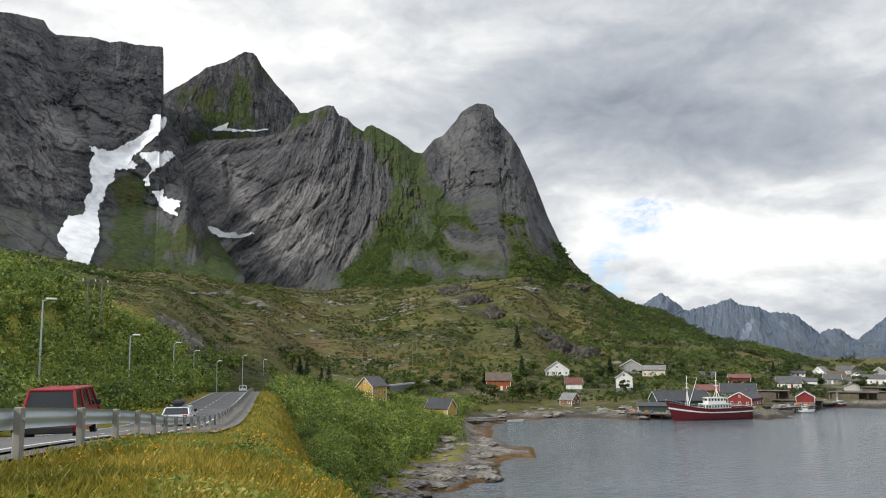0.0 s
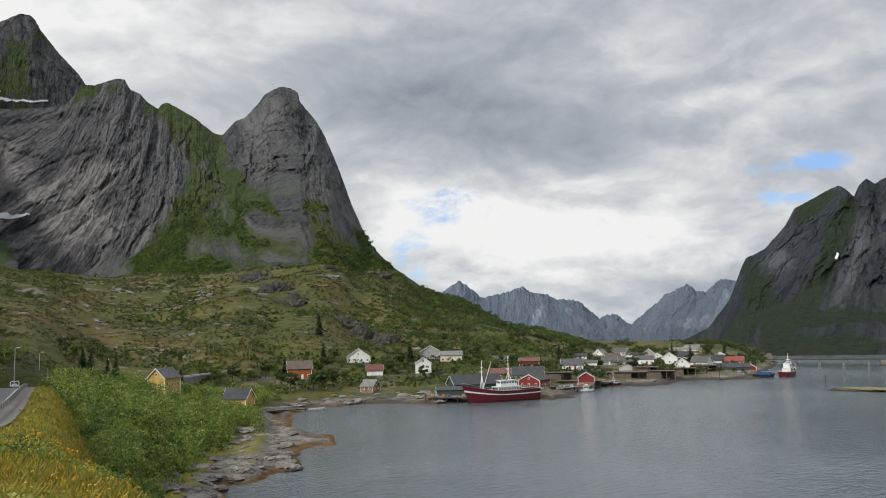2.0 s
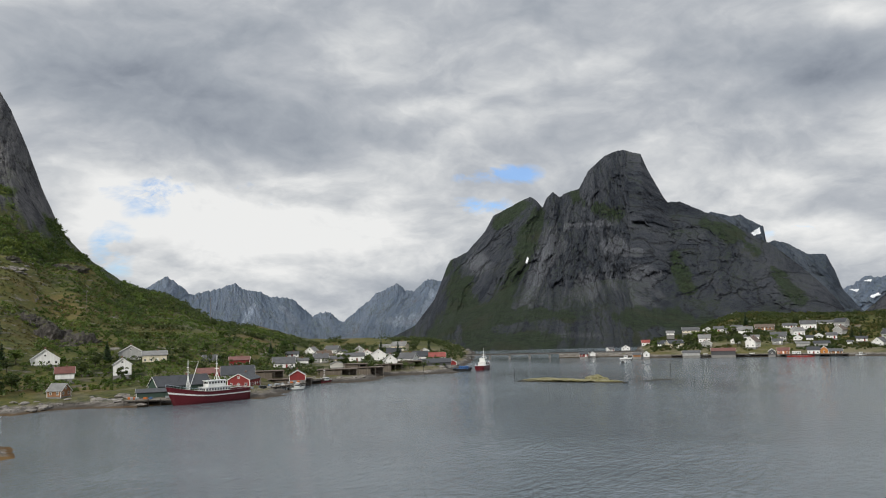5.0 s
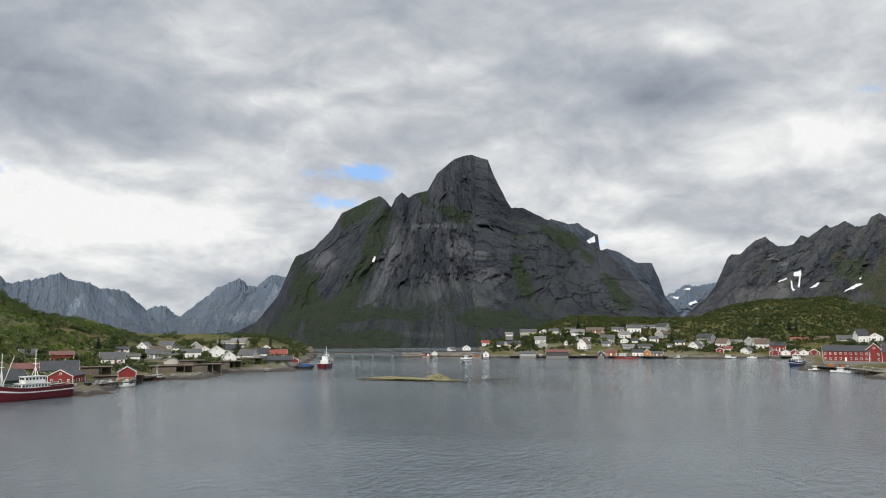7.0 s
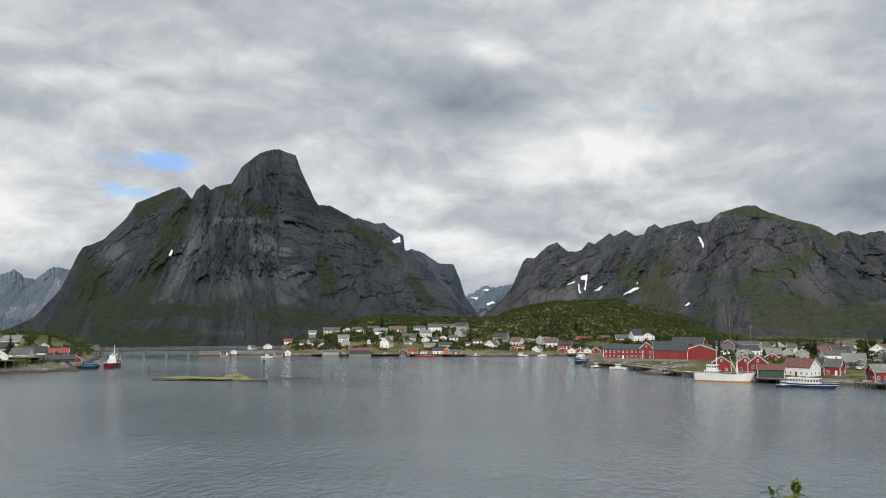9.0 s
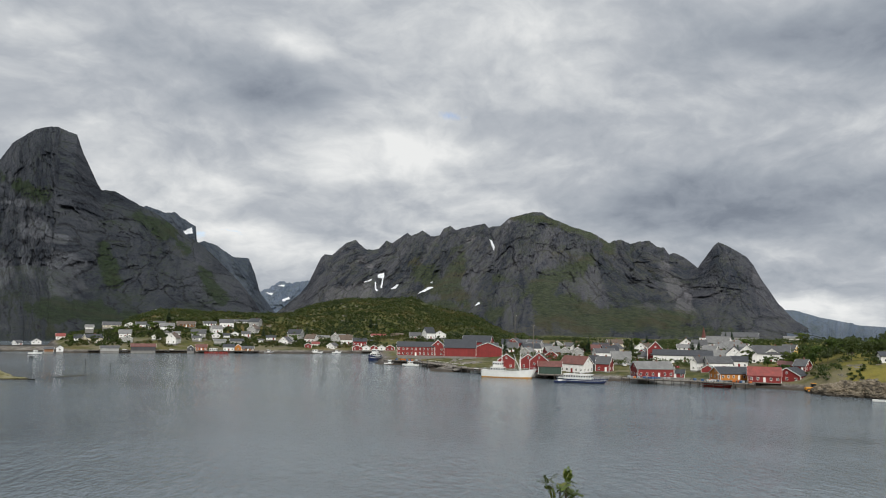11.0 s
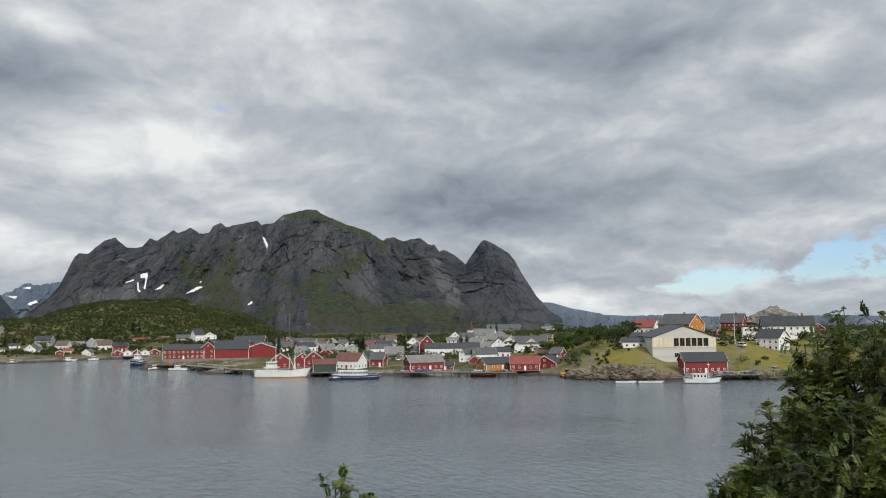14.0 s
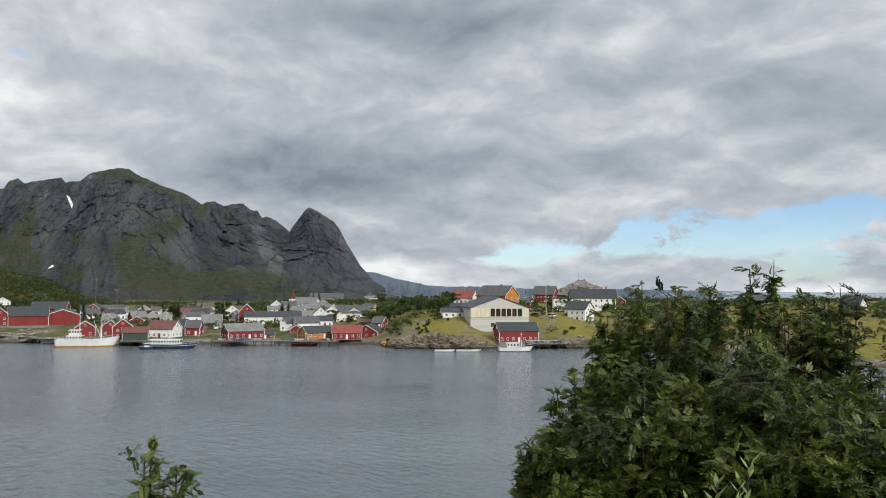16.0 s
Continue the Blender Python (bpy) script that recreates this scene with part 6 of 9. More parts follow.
# ---- crags and ledges on the moor ----
def build_crag(n, s):
    p = n.add("NewGeometry").outputs["Position"]
    a = n.noise(n.vec("MULTIPLY", p, (0.8, 0.8, 0.5)), 0.35, 9.0, 0.72, 0.6)
    b = n.noise(p, 1.6, 6.0, 0.7)
    c = n.ramp(n.math("ADD", n.math("MULTIPLY", a, 0.65), n.math("MULTIPLY", b, 0.35)), (0.38, (0.026, 0.024, 0.023)), (0.50, (0.070, 0.062, 0.056)), (0.62, (0.16, 0.145, 0.13)))
    nz = n.add("SeparateXYZ", (0, n.add("NewGeometry").outputs["Normal"])).outputs[2]
    moss = n.span(n.math("ADD", nz, n.math("MULTIPLY", n.math("SUBTRACT", b, 0.5), 1.4)), 0.50, 0.72)
    n.link(s, "Base Color", n.mix(moss, c, (0.070, 0.075, 0.022, 1)))
    s.inputs["Roughness"].default_value = 0.9
    bump(n, s, n.math("ADD", a, n.math("MULTIPLY", b, 0.4)), 1.0, 1.2)


CRAG = material("crag_rock", build_crag)


def on_ground(az, el):
    """Where a line of sight at a bearing and elevation meets the ground."""
    r = np.arange(150.0, 900.0, 2.0)
    hit = np.nonzero(land_height(np.full(r.shape, az), r) >= EYE + r * math.tan(radians(el)))[0]
    d = float(r[hit[0]]) if len(hit) else 600.0
    return polar(az, d)


for k, (az, el, size) in enumerate(((1.0, 4.0, (16, 8, 9)), (2.3, 3.3, (14, 7, 10)), (3.6, 2.4, (11, 6, 8)), (8.3, -0.2, (13, 7, 11)), (9.9, -0.6, (12, 6, 8)), (7.2, 0.8, (10, 6, 7)), (9.0, 4.3, (17, 8, 6)), (6.0, 4.9, (6, 4, 3)))):
    rock_lump("crag", on_ground(az, el) - Vector((0, 0, size[2] * 0.42)), tuple(0.9 * q for q in size), 11 + k, CRAG, "dark broken crag breaking out of the heath", "crag", 5, "crags on the moor").rotation_euler = (0, 0, -radians(az) + 0.15 * math.sin(k * 2.1))
ledge_rng = random.Random(17)
for k in range(60):
    a0, e0, wide, tall = ((-15.8, 4.0, 1.6, 0.35), (-5.0, -1.0, 2.2, 0.5), (-2.6, 3.0, 1.0, 0.4), (6.0, 4.3, 0.9, 0.4), (-10.5, 1.6, 5.0, 1.2))[k % 5]
    az, el = ledge_rng.gauss(a0, wide * 0.6), ledge_rng.gauss(e0, tall * 0.6)
    w_ = ledge_rng.uniform(1.2, 4.2)
    rock_lump("rock_ledge", on_ground(az, el) - Vector((0, 0, 0.3)), (w_, w_ * 0.5, ledge_rng.uniform(0.5, 1.2)), 40 + k, SHORE_ROCK, "pale broken rock outcrop lying in the heath", "rock", 3, "rock ledges on the moor").rotation_euler = (0, 0, -radians(az) + ledge_rng.uniform(-0.6, 0.6))


# ---- rock face of the headland below the school ----
def build_headland(n, s):
    p = n.add("NewGeometry").outputs["Position"]
    a = n.noise(n.vec("MULTIPLY", p, (0.7, 0.7, 1.6)), 0.4, 9.0, 0.72, 0.5)
    b = n.noise(p, 2.2, 6.0, 0.7)
    z = n.math("ADD", n.add("SeparateXYZ", (0, p)).outputs[2], n.math("MULTIPLY", n.math("SUBTRACT", b, 0.5), 1.2))
    c = n.ramp(n.math("ADD", n.math("MULTIPLY", a, 0.7), n.math("MULTIPLY", b, 0.3)), (0.40, (0.055, 0.045, 0.034)), (0.50, (0.17, 0.14, 0.10)), (0.60, (0.30, 0.25, 0.18)))
    n.link(s, "Base Color", n.mix(n.span(z, 1.3, 0.6), c, (0.030, 0.024, 0.016, 1)))
    s.inputs["Roughness"].default_value = 0.9
    bump(n, s, n.math("ADD", a, n.math("MULTIPLY", b, 0.4)), 1.0, 0.8)


HEADLAND = material("headland_rock", build_headland)
for k, (az, r, size) in enumerate(((99.9, 348, (7, 4, 3.2)), (101.0, 344, (9, 5, 4.6)), (102.4, 342, (10, 5, 5.6)), (103.7, 341, (9, 5, 5.2)), (104.9, 343, (7, 4, 3.6)), (111.8, 352, (7, 4, 3.0)), (113.2, 354, (8, 4, 3.4)))):
    rock_lump("headland_rock", polar(az, r, 0.4), size, 61 + k, HEADLAND, "tan broken rock face at the waterline below the grass", "rock", 5, "rocks along the headland").rotation_euler = (0, 0, -radians(az) + 0.2 * math.sin(k * 1.9))


# ---- boulders along the shores ----
BOULDERS = []
for k in range(7):
    bm = bmesh.new()
    bmesh.ops.create_icosphere(bm, subdivisions=3, radius=1.0)
    for v in bm.verts:
        q = v.co * 1.4 + Vector((k * 5.1, k * 2.3, 0))
        step = math.floor((v.co.z + 0.2 * noise.noise(q * 2)) * 3.0) / 3.0
        v.co = Vector((v.co.x, v.co.y, v.co.z * 0.4 + step * 0.6)) * (1 + 0.5 * noise.noise(q) + 0.2 * noise.noise(q * 3.1))
        v.co.z *= 0.55
    ob = part("boulder", bm, SHORE_ROCK)
    ob.matrix_world = Matrix.Translation(polar(-3.5 + 0.2 * k, 150 + 2 * k, 1.2))
    BOULDERS.append(tagged(ob, "weathered grey boulder lying on the rocky shore", "boulder", "boulders along the shore"))
shore_rng = random.Random(4)
for count, a0, a1, r0, r1, s0, s1 in ((70, -6.5, 0.5, 138, 178, 0.5, 2.2), (40, -1, 3.4, 165, 245, 0.6, 2.4), (40, 4, 15, 312, 338, 0.7, 2.4), (14, 98.5, 106, 334, 346, 0.8, 2.4), (16, 111.5, 116, 340, 362, 1.0, 3.0), (30, 70.8, 77, 382, 462, 0.8, 2.2), (20, 25, 36, 398, 470, 0.8, 2.2)):
    done = 0
    for _ in range(count * 30):
        a, r = shore_rng.uniform(a0, a1), shore_rng.uniform(r0, r1)
        p = polar(a, r)
        if not 0.3 < p.z < (7.5 if a > 90 else 3.4):
            continue
        sz = shore_rng.uniform(s0, s1)
        t = copy_thing(BOULDERS[done % 7], Matrix.Translation(p + Vector((0, 0, -0.05 * sz))) @ Matrix.Rotation(shore_rng.uniform(0, 6.28), 4, "Z"))
        t.scale = (sz * shore_rng.uniform(0.8, 1.5), sz, sz * shore_rng.uniform(0.5, 0.95))
        done += 1
        if done == count:
            break

# ---- boats ----
HULLS = {k: paint("hull_" + k, c, 0.35, 0.15, 1.0) for k, c in {"maroon": (0.10, 0.010, 0.016), "white": (0.74, 0.74, 0.72), "navy": (0.018, 0.03, 0.09), "red": (0.38, 0.03, 0.02), "ochre": (0.50, 0.24, 0.03),
         "blue": (0.05, 0.14, 0.36), "black": (0.02, 0.02, 0.022), "grey": (0.30, 0.31, 0.32), "green": (0.03, 0.10, 0.07)}.items()}
DECK = paint("deck_paint", (0.16, 0.19, 0.17), 0.7, 0.3)


def hull_rows(L, B, H, levels, bow=0.55, n=26):
    """Rings of hull points from stern to bow at each level (share of the freeboard)."""
    rows = []
    for i in range(n + 1):
        s = -1 + 2 * i / n
        half = B / 2 * (1 - max(0, (s - 0.1) / 0.9) ** 2.3) * (0.86 + 0.14 * min(1, (s + 1) / 0.5))
        top = H * (1 + bow * max(0, s) ** 2 + 0.10 * max(0, -s) ** 2)
        row = []
        for q in levels:
            z = top * q if q >= 0 else q * H
            flare = 0.80 + 0.20 * max(0, q) ** 0.7 if q >= 0 else 0.80 + 0.5 * q
            fwd = 0.10 * L * max(0, s) ** 4 * q
            row.append(Vector((s * L / 2 + fwd, half * max(flare, 0.1), z)))
        rows.append(row)
    return rows


def hull_band(rows, a, b, out=0.0):
    bm = bmesh.new()
    for side in (-1, 1):
        grid = [[bm.verts.new((p.x, side * (p.y + out), p.z)) for p in row[a:b + 1]] for row in rows]
        for i in range(len(grid) - 1):
            for j in range(len(grid[0]) - 1):
                bm.faces.new((grid[i][j], grid[i + 1][j], grid[i + 1][j + 1], grid[i][j + 1]))
        if side == -1:
            first = grid[0]
        else:
            for j in range(len(first) - 1):
                bm.faces.new((first[j], first[j + 1], grid[0][j + 1], grid[0][j]))
    bmesh.ops.remove_doubles(bm, verts=bm.verts, dist=0.01)
    bmesh.ops.recalc_face_normals(bm, faces=bm.faces)
    return bm


def boat(name, label, az0, r0, az1, r1, beam, free, colour, boot=None, stripe=None, house_at=-0.3, house_len=0.3, decks=1, masts=(), boom=False, bow=0.55, category="boat", cabin="white", rails=True, kind="cabin"):
    """A vessel between its stern (bearing, distance) and its bow, floating on the fjord."""
    st, bw = polar(az0, r0, 0), polar(az1, r1, 0)
    L = (bw - st).length
    thing = new(name)
    thing.matrix_world = Matrix.Translation((st + bw) / 2) @ Matrix.Rotation(math.atan2(bw.y - st.y, bw.x - st.x), 4, "Z")
    tagged(thing, label, category)
    rows = hull_rows(L, beam, free, (-0.35, 0, 0.14, 0.62, 0.72, 1.0), bow)
    part("hull", hull_band(rows, 2, 5), HULLS[colour], thing, smooth=True)
    part("boot_stripe", hull_band(rows, 0, 2), HULLS[boot or colour], thing, smooth=True)
    if stripe:
        part("rubbing_strake", hull_band(rows, 3, 4, 0.05), HULLS[stripe], thing)
    bm = bmesh.new()
    for i in range(len(rows) - 1):
        a, b = rows[i], rows[i + 1]
        za, zb = a[4].z, b[4].z
        f = [bm.verts.new(p) for p in ((a[4].x, -a[4].y, za), (b[4].x, -b[4].y, zb), (b[4].x, b[4].y, zb), (a[4].x, a[4].y, za))]
        bm.faces.new(f)
    part("deck", bm, DECK, thing)
    part("gunwale", hull_band([[p[5] - Vector((0, 0.12, 0.0)), p[5] + Vector((0, 0.04, 0.09))] for p in rows], 0, 1), HULLS[cabin], thing)
    if kind == "open":
        for s in (-0.45, 0.05, 0.45):
            part("thwart", box(bmesh.new(), s * L / 2 - 0.12, s * L / 2 + 0.12, -beam * 0.40, beam * 0.40, free * 0.75, free * 0.82), TIMBER, thing)
        part("outboard_motor", box(bmesh.new(), -L / 2 - 0.35, -L / 2 + 0.05, -0.18, 0.18, free * 0.3, free + 0.45, 0.06), BLACK, thing)
        return thing
    base = free * 0.8
    hl, hw = L * house_len, beam * 0.72
    cx = house_at * L / 2
    z0 = base
    for d in range(decks):
        k = 1 - 0.28 * d
        h = 2.3 if L > 12 else 1.7
        bm = box(bmesh.new(), cx - hl * k / 2, cx + hl * k / 2, -hw * k / 2, hw * k / 2, z0, z0 + h, 0.12)
        body = part("wheelhouse" if d == decks - 1 else "superstructure", bm, HULLS[cabin], thing)
        nwin = max(3, int(hl * k / 1.1))
        for i in range(nwin):
            x = cx - hl * k / 2 + hl * k * (i + 0.5) / nwin
            for s in (-1, 1):
                part("pane", box(bmesh.new(), x - 0.32, x + 0.32, s * hw * k / 2 - 0.03, s * hw * k / 2 + 0.03, z0 + h * 0.52, z0 + h * 0.84), PANE, body)
        for s in (-0.27, 0, 0.27):
            part("pane", box(bmesh.new(), cx + hl * k / 2 - 0.02, cx + hl * k / 2 + 0.04, s * hw * k - hw * k * 0.11, s * hw * k + hw * k * 0.11, z0 + h * 0.52, z0 + h * 0.86), PANE, body)
        part("visor", box(bmesh.new(), cx - hl * k / 2 - 0.2, cx + hl * k / 2 + 0.3, -hw * k / 2 - 0.2, hw * k / 2 + 0.2, z0 + h, z0 + h + 0.12, 0.03), HULLS[cabin], body)
        z0 += h + 0.12
    for x, h, w_ in masts:
        bm = bmesh.new()
        zb = base if abs(x - house_at) * L / 2 > hl / 2 else z0
        rod(bm, (x * L / 2, 0, zb), (x * L / 2, 0, h), w_, w_ * 0.5)
        rod(bm, (x * L / 2, -beam * 0.2, h * 0.72), (x * L / 2, beam * 0.2, h * 0.72), w_ * 0.5)
        rod(bm, (x * L / 2, beam * 0.28, zb), (x * L / 2, 0, h * 0.66), w_ * 0.6)
        rod(bm, (x * L / 2, -beam * 0.28, zb), (x * L / 2, 0, h * 0.66), w_ * 0.6)
        m_ob = part("mast", bm, HULLS[cabin], thing)
        part("radar", box(bmesh.new(), x * L / 2 - 0.5, x * L / 2 + 0.5, -0.15, 0.15, h * 0.82, h * 0.82 + 0.22, 0.05), TRIM, m_ob)
    if boom:
        x, h, w_ = masts[0]
        bm = rod(bmesh.new(), (x * L / 2 - 0.3, 0, base + 1.5), (x * L / 2 - L * 0.14, 0, h * 0.95), 0.14, 0.09)
        rod(bm, (x * L / 2, 0, h * 0.95), (x * L / 2 - L * 0.14, 0, h * 0.95), 0.03)
        part("cargo_boom", bm, HULLS[cabin], thing)
        bm = bmesh.new()
        for p0, p1 in (((x * L / 2, 0, h * 0.9), (L / 2, 0, free * 1.5)), ((x * L / 2, 0, h * 0.9), (cx, 0, z0)), ((x * L / 2, 0, h * 0.9), (x * L / 2 - L * 0.1, beam * 0.45, free))):
            rod(bm, p0, p1, 0.03, seg=5)
        part("stay", bm, BLACK, thing, "thin dark wire stays")
    if rails:
        bm = bmesh.new()
        for side in (-1, 1):
            pts = [Vector((p[5].x, side * max(0, p[5].y - 0.1), p[5].z + 0.85)) for p in rows[::2]]
            for a, b in zip(pts, pts[1:]):
                rod(bm, a, b, 0.035, seg=5)
            for a in pts:
                rod(bm, a - Vector((0, 0, 0.85)), a, 0.03, seg=5)
        part("railing", bm, STEEL, thing)
    return thing


trawler = boat("fishing_vessel", "large maroon fishing vessel with white wheelhouse moored at the quay", 20.62, 329, 15.85, 314, 7.6, 4.3, "maroon", "maroon", "white", -0.1, 0.34, 2, ((0.62, 16.5, 0.22), (-0.16, 17.5, 0.2)), True, 0.62, "ship")
longliner = boat("fishing_vessel", "white wooden fishing vessel with ochre waterline and two masts", 77.02, 378, 80.5, 372, 6.2, 2.9, "white", "ochre", None, -0.36, 0.26, 2, ((0.55, 11.5, 0.16), (-0.2, 12.0, 0.16)), True, 0.5, "ship")
ferry = boat("passenger_boat", "white passenger boat with dark blue hull by the quay", 82.37, 357, 85.53, 352, 6.5, 1.7, "navy", "black", "white", -0.12, 0.6, 1, ((0.0, 8.0, 0.12), (-0.3, 6.0, 0.08)), False, 0.3, "boat")
sjark = boat("fishing_boat", "small red fishing boat with white wheelhouse moored by piles", 92.12, 359, 93.89, 357, 3.6, 1.5, "red", "red", "white", -0.35, 0.3, 1, ((0.1, 6.5, 0.07),), False, 0.5)
cruiser = boat("motor_boat", "white wooden motor boat with mast beside the red boathouse", 106.83, 329, 109.06, 331, 3.6, 1.5, "white", "black", None, -0.1, 0.4, 1, ((0.45, 8.5, 0.07),), False, 0.45)
coaster = boat("fishing_vessel", "blue and white fishing boat seen bow-on by the breakwater", 69.6, 512, 68.95, 494, 6.0, 2.4, "navy", "navy", "white", -0.2, 0.35, 2, ((-0.1, 10.5, 0.14),), False, 0.6)
red_far = boat("fishing_vessel", "dark red and white fishing vessel moored off the point", 36.97, 466, 37.6, 486, 6.4, 2.6, "maroon", "maroon", None, -0.1, 0.34, 2, ((0.0, 12.5, 0.16), (0.5, 8.0, 0.1)), False, 0.6)
tarp_boat = boat("fishing_boat", "black-hulled boat under a blue tarpaulin at the point", 35.15, 466, 36.36, 463, 4.0, 1.6, "black", "black", None, 0.2, 0.55, 1, (), False, 0.4, "boat", "blue", False)
pier_boat = boat("fishing_boat", "red and white fishing boat at the end of a timber pier", 26.37, 401, 25.75, 398, 3.0, 1.4, "maroon", "maroon", None, -0.1, 0.4, 1, ((0.3, 7.5, 0.07),), False, 0.5)
barge = boat("work_barge", "black steel work barge moored behind the large vessel", 22.05, 352, 20.85, 348, 4.5, 1.9, "black", "black", None, -0.5, 0.2, 1, (), False, 0.15, "barge", "black", False)
SMALL = ((22.7, 364, 23.4, 365, "white"), (23.5, 366, 24.55, 367, "white"), (23.9, 372, 24.3, 380, "grey"), (70.0, 461, 70.75, 461, "white"), (71.3, 452, 72.4, 450, "white"), (72.2, 446, 73.0, 445, "white"),
         (76.2, 400, 76.9, 398, "white"), (82.1, 352, 82.9, 351, "navy"), (46.8, 566, 47.6, 566, "white"), (52.1, 580, 52.9, 580, "white"), (55.0, 582, 55.9, 582, "white"), (61.6, 580, 62.2, 580, "grey"), (64.6, 590, 65.6, 590, "white"), (66.3, 592, 66.9, 592, "white"))
for a0, d0, a1, d1, c in SMALL:
    boat("motor_boat", f"small {c} motor boat moored near the shore", a0, d0, a1, d1, 2.4, 0.9, c, "black", None, 0.05, 0.34, 1, (), False, 0.4, rails=False)
boat("motor_boat", "long red and white boat lying off the far quay", 57.6, 578, 59.3, 577, 4, 1.3, "red", "red", "white", -0.3, 0.3, 1, (), False, 0.3, rails=False)
for a0, d0, a1, d1 in ((102.25, 326, 103.6, 327), (103.8, 327, 105.4, 328), (4.4, 302, 5.6, 305)):
    boat("rowing_boat", "open grey-white skiff lying at the shore", a0, d0, a1, d1, 1.7, 0.6, "white", "grey", None, kind="open", bow=0.3, rails=False)


# ---- piers, racks, skerry, causeway, marks ----
def pier(label, az0, r0, az1, r1, width, z=2.2, rail=False):
    a, b = polar(az0, r0, 0), polar(az1, r1, 0)
    L = (b - a).length
    thing = new("pier")
    thing.matrix_world = Matrix.Translation((a + b) / 2) @ Matrix.Rotation(math.atan2(b.y - a.y, b.x - a.x), 4, "Z")
    tagged(thing, label, "pier")
    n = max(4, int(L / 0.5))
    if L < 40:
        me = cached(("plank", round(width, 1), round(L / n, 2)), lambda bm: box(bm, -L / n * 0.46, L / n * 0.46, -width / 2, width / 2, -0.06, 0), TIMBER)
        for i in range(n):
            shared("plank", me, thing, Matrix.Translation((-L / 2 + L * (i + 0.5) / n, 0, z + random.uniform(-0.015, 0.015))))
    else:
        part("deck", box(bmesh.new(), -L / 2, L / 2, -width / 2, width / 2, z - 0.1, z), TIMBER, thing)
    bm = bmesh.new()
    for y in (-width / 2 + 0.15, width / 2 - 0.15):
        box(bm, -L / 2, L / 2, y - 0.1, y + 0.1, z - 0.45, z - 0.12)
    part("beam", bm, WET_TIMBER, thing)
    m = max(3, int(L / 3))
    pile = cached(("pile", round(z, 1)), lambda bm: rod(bm, (0, 0, -3), (0, 0, z + 0.35), 0.16, 0.14), WET_TIMBER)
    for i in range(m):
        for y in (-width / 2, width / 2):
            shared("pile", pile, thing, Matrix.Translation((-L / 2 + L * i / (m - 1), y, 0)))
    if rail:
        bm = bmesh.new()
        rod(bm, (-L / 2, width / 2, z + 1), (L / 2, width / 2, z + 1), 0.05)
        part("handrail", bm, TRIM, thing)
    return thing


pier("weathered timber quay on tarred piles below red cabins", 86.8, 362, 92.4, 358, 7, 2.3)
pier("weathered timber quay on tarred piles below red cabins", 92.2, 356, 95.4, 354, 6, 2.3)
pier("timber quay with white handrail in front of the boathouse", 108.9, 344, 111.6, 349, 6, 2.4, True)
pier("narrow timber landing stage reaching from the shore rock", 104.9, 330, 106.6, 336, 2, 1.6)
pier("timber pier with open piles and a moored boat", 24.4, 398, 25.9, 399, 5, 2.3)
pier("narrow footbridge pier reaching to a floating dock", 0.7, 292, 4.4, 299, 1.6, 1.3, True)
pier("dark timber quay on piles below the green boathouse", 12.9, 322, 15.9, 318, 6, 2.3)
pier("long timber quay below dark red sheds", 20.6, 345, 24.4, 377, 6, 2.3)
pier("timber quay along the breakwater by the red warehouse", 70.2, 466, 72.6, 452, 6, 2.5)
pier("dark timber quay along the shore below the red warehouse", 72.7, 447, 75.3, 409, 6, 2.5, True)
pier("dark timber quay along the shore below the red warehouse", 75.4, 405, 77.9, 391, 6, 2.4)
pier("tarred timber quay between the red boathouses", 80.9, 372, 83.5, 368, 5, 2.2)
for a0, a1, d in ((53.3, 57, 582), (57.2, 61.2, 580), (50.3, 53, 582), (68.4, 70.5, 596)):
    pier("low dark quay along the far shore", a0, d - 2, a1, d - 2, 6, 1.9)


def drying_rack(az, r, length, depth=7.0, h=3.2):
    place = polar(az, r)
    thing = new("fish_rack")
    thing.matrix_world = Matrix.Translation(place) @ Matrix.Rotation(-radians(az), 4, "Z")
    tagged(thing, "long low weathered timber fish-drying shelter on posts", "rack", "fish racks on the point")
    part("roof", box(bmesh.new(), -length / 2 - 0.4, length / 2 + 0.4, -depth / 2 - 0.4, depth / 2 + 0.4, h, h + 0.2, 0.03), ROOFS["turf"], thing)
    part("front_wall", box(bmesh.new(), -length * 0.45, length * 0.1, -depth / 2 + 0.15, -depth / 2 + 0.25, -1, h * 0.8), WALLS["wood"], thing, "rough grey boards")
    for k in range(4):
        part("pole", rod(bmesh.new(), (-length / 2 - 0.8, -depth / 2 + 1.4 * k + 0.6, h - 0.35), (length / 2 + 0.8, -depth / 2 + 1.4 * k + 0.6, h - 0.35), 0.09, seg=6), TIMBER, thing)
    n = max(3, int(length / 3))
    post = cached(("post", h), lambda bm: box(bm, -0.12, 0.12, -0.12, 0.12, -2, h), TIMBER)
    for i in range(n):
        for y in (-depth / 2, depth / 2):
            shared("post", post, thing, Matrix.Translation((-length / 2 + length * i / (n - 1), y, 0)))
    part("back_wall", box(bmesh.new(), -length / 2, length / 2, depth / 2 - 0.1, depth / 2, -1, h), WALLS["wood"], thing)


for az, r, ln in ((22.2, 398, 13), (23.6, 390, 20), (26.9, 424, 20), (29.0, 438, 17), (30.5, 452, 15), (32.0, 470, 14), (28.2, 446, 12)):
    drying_rack(az, r, ln)

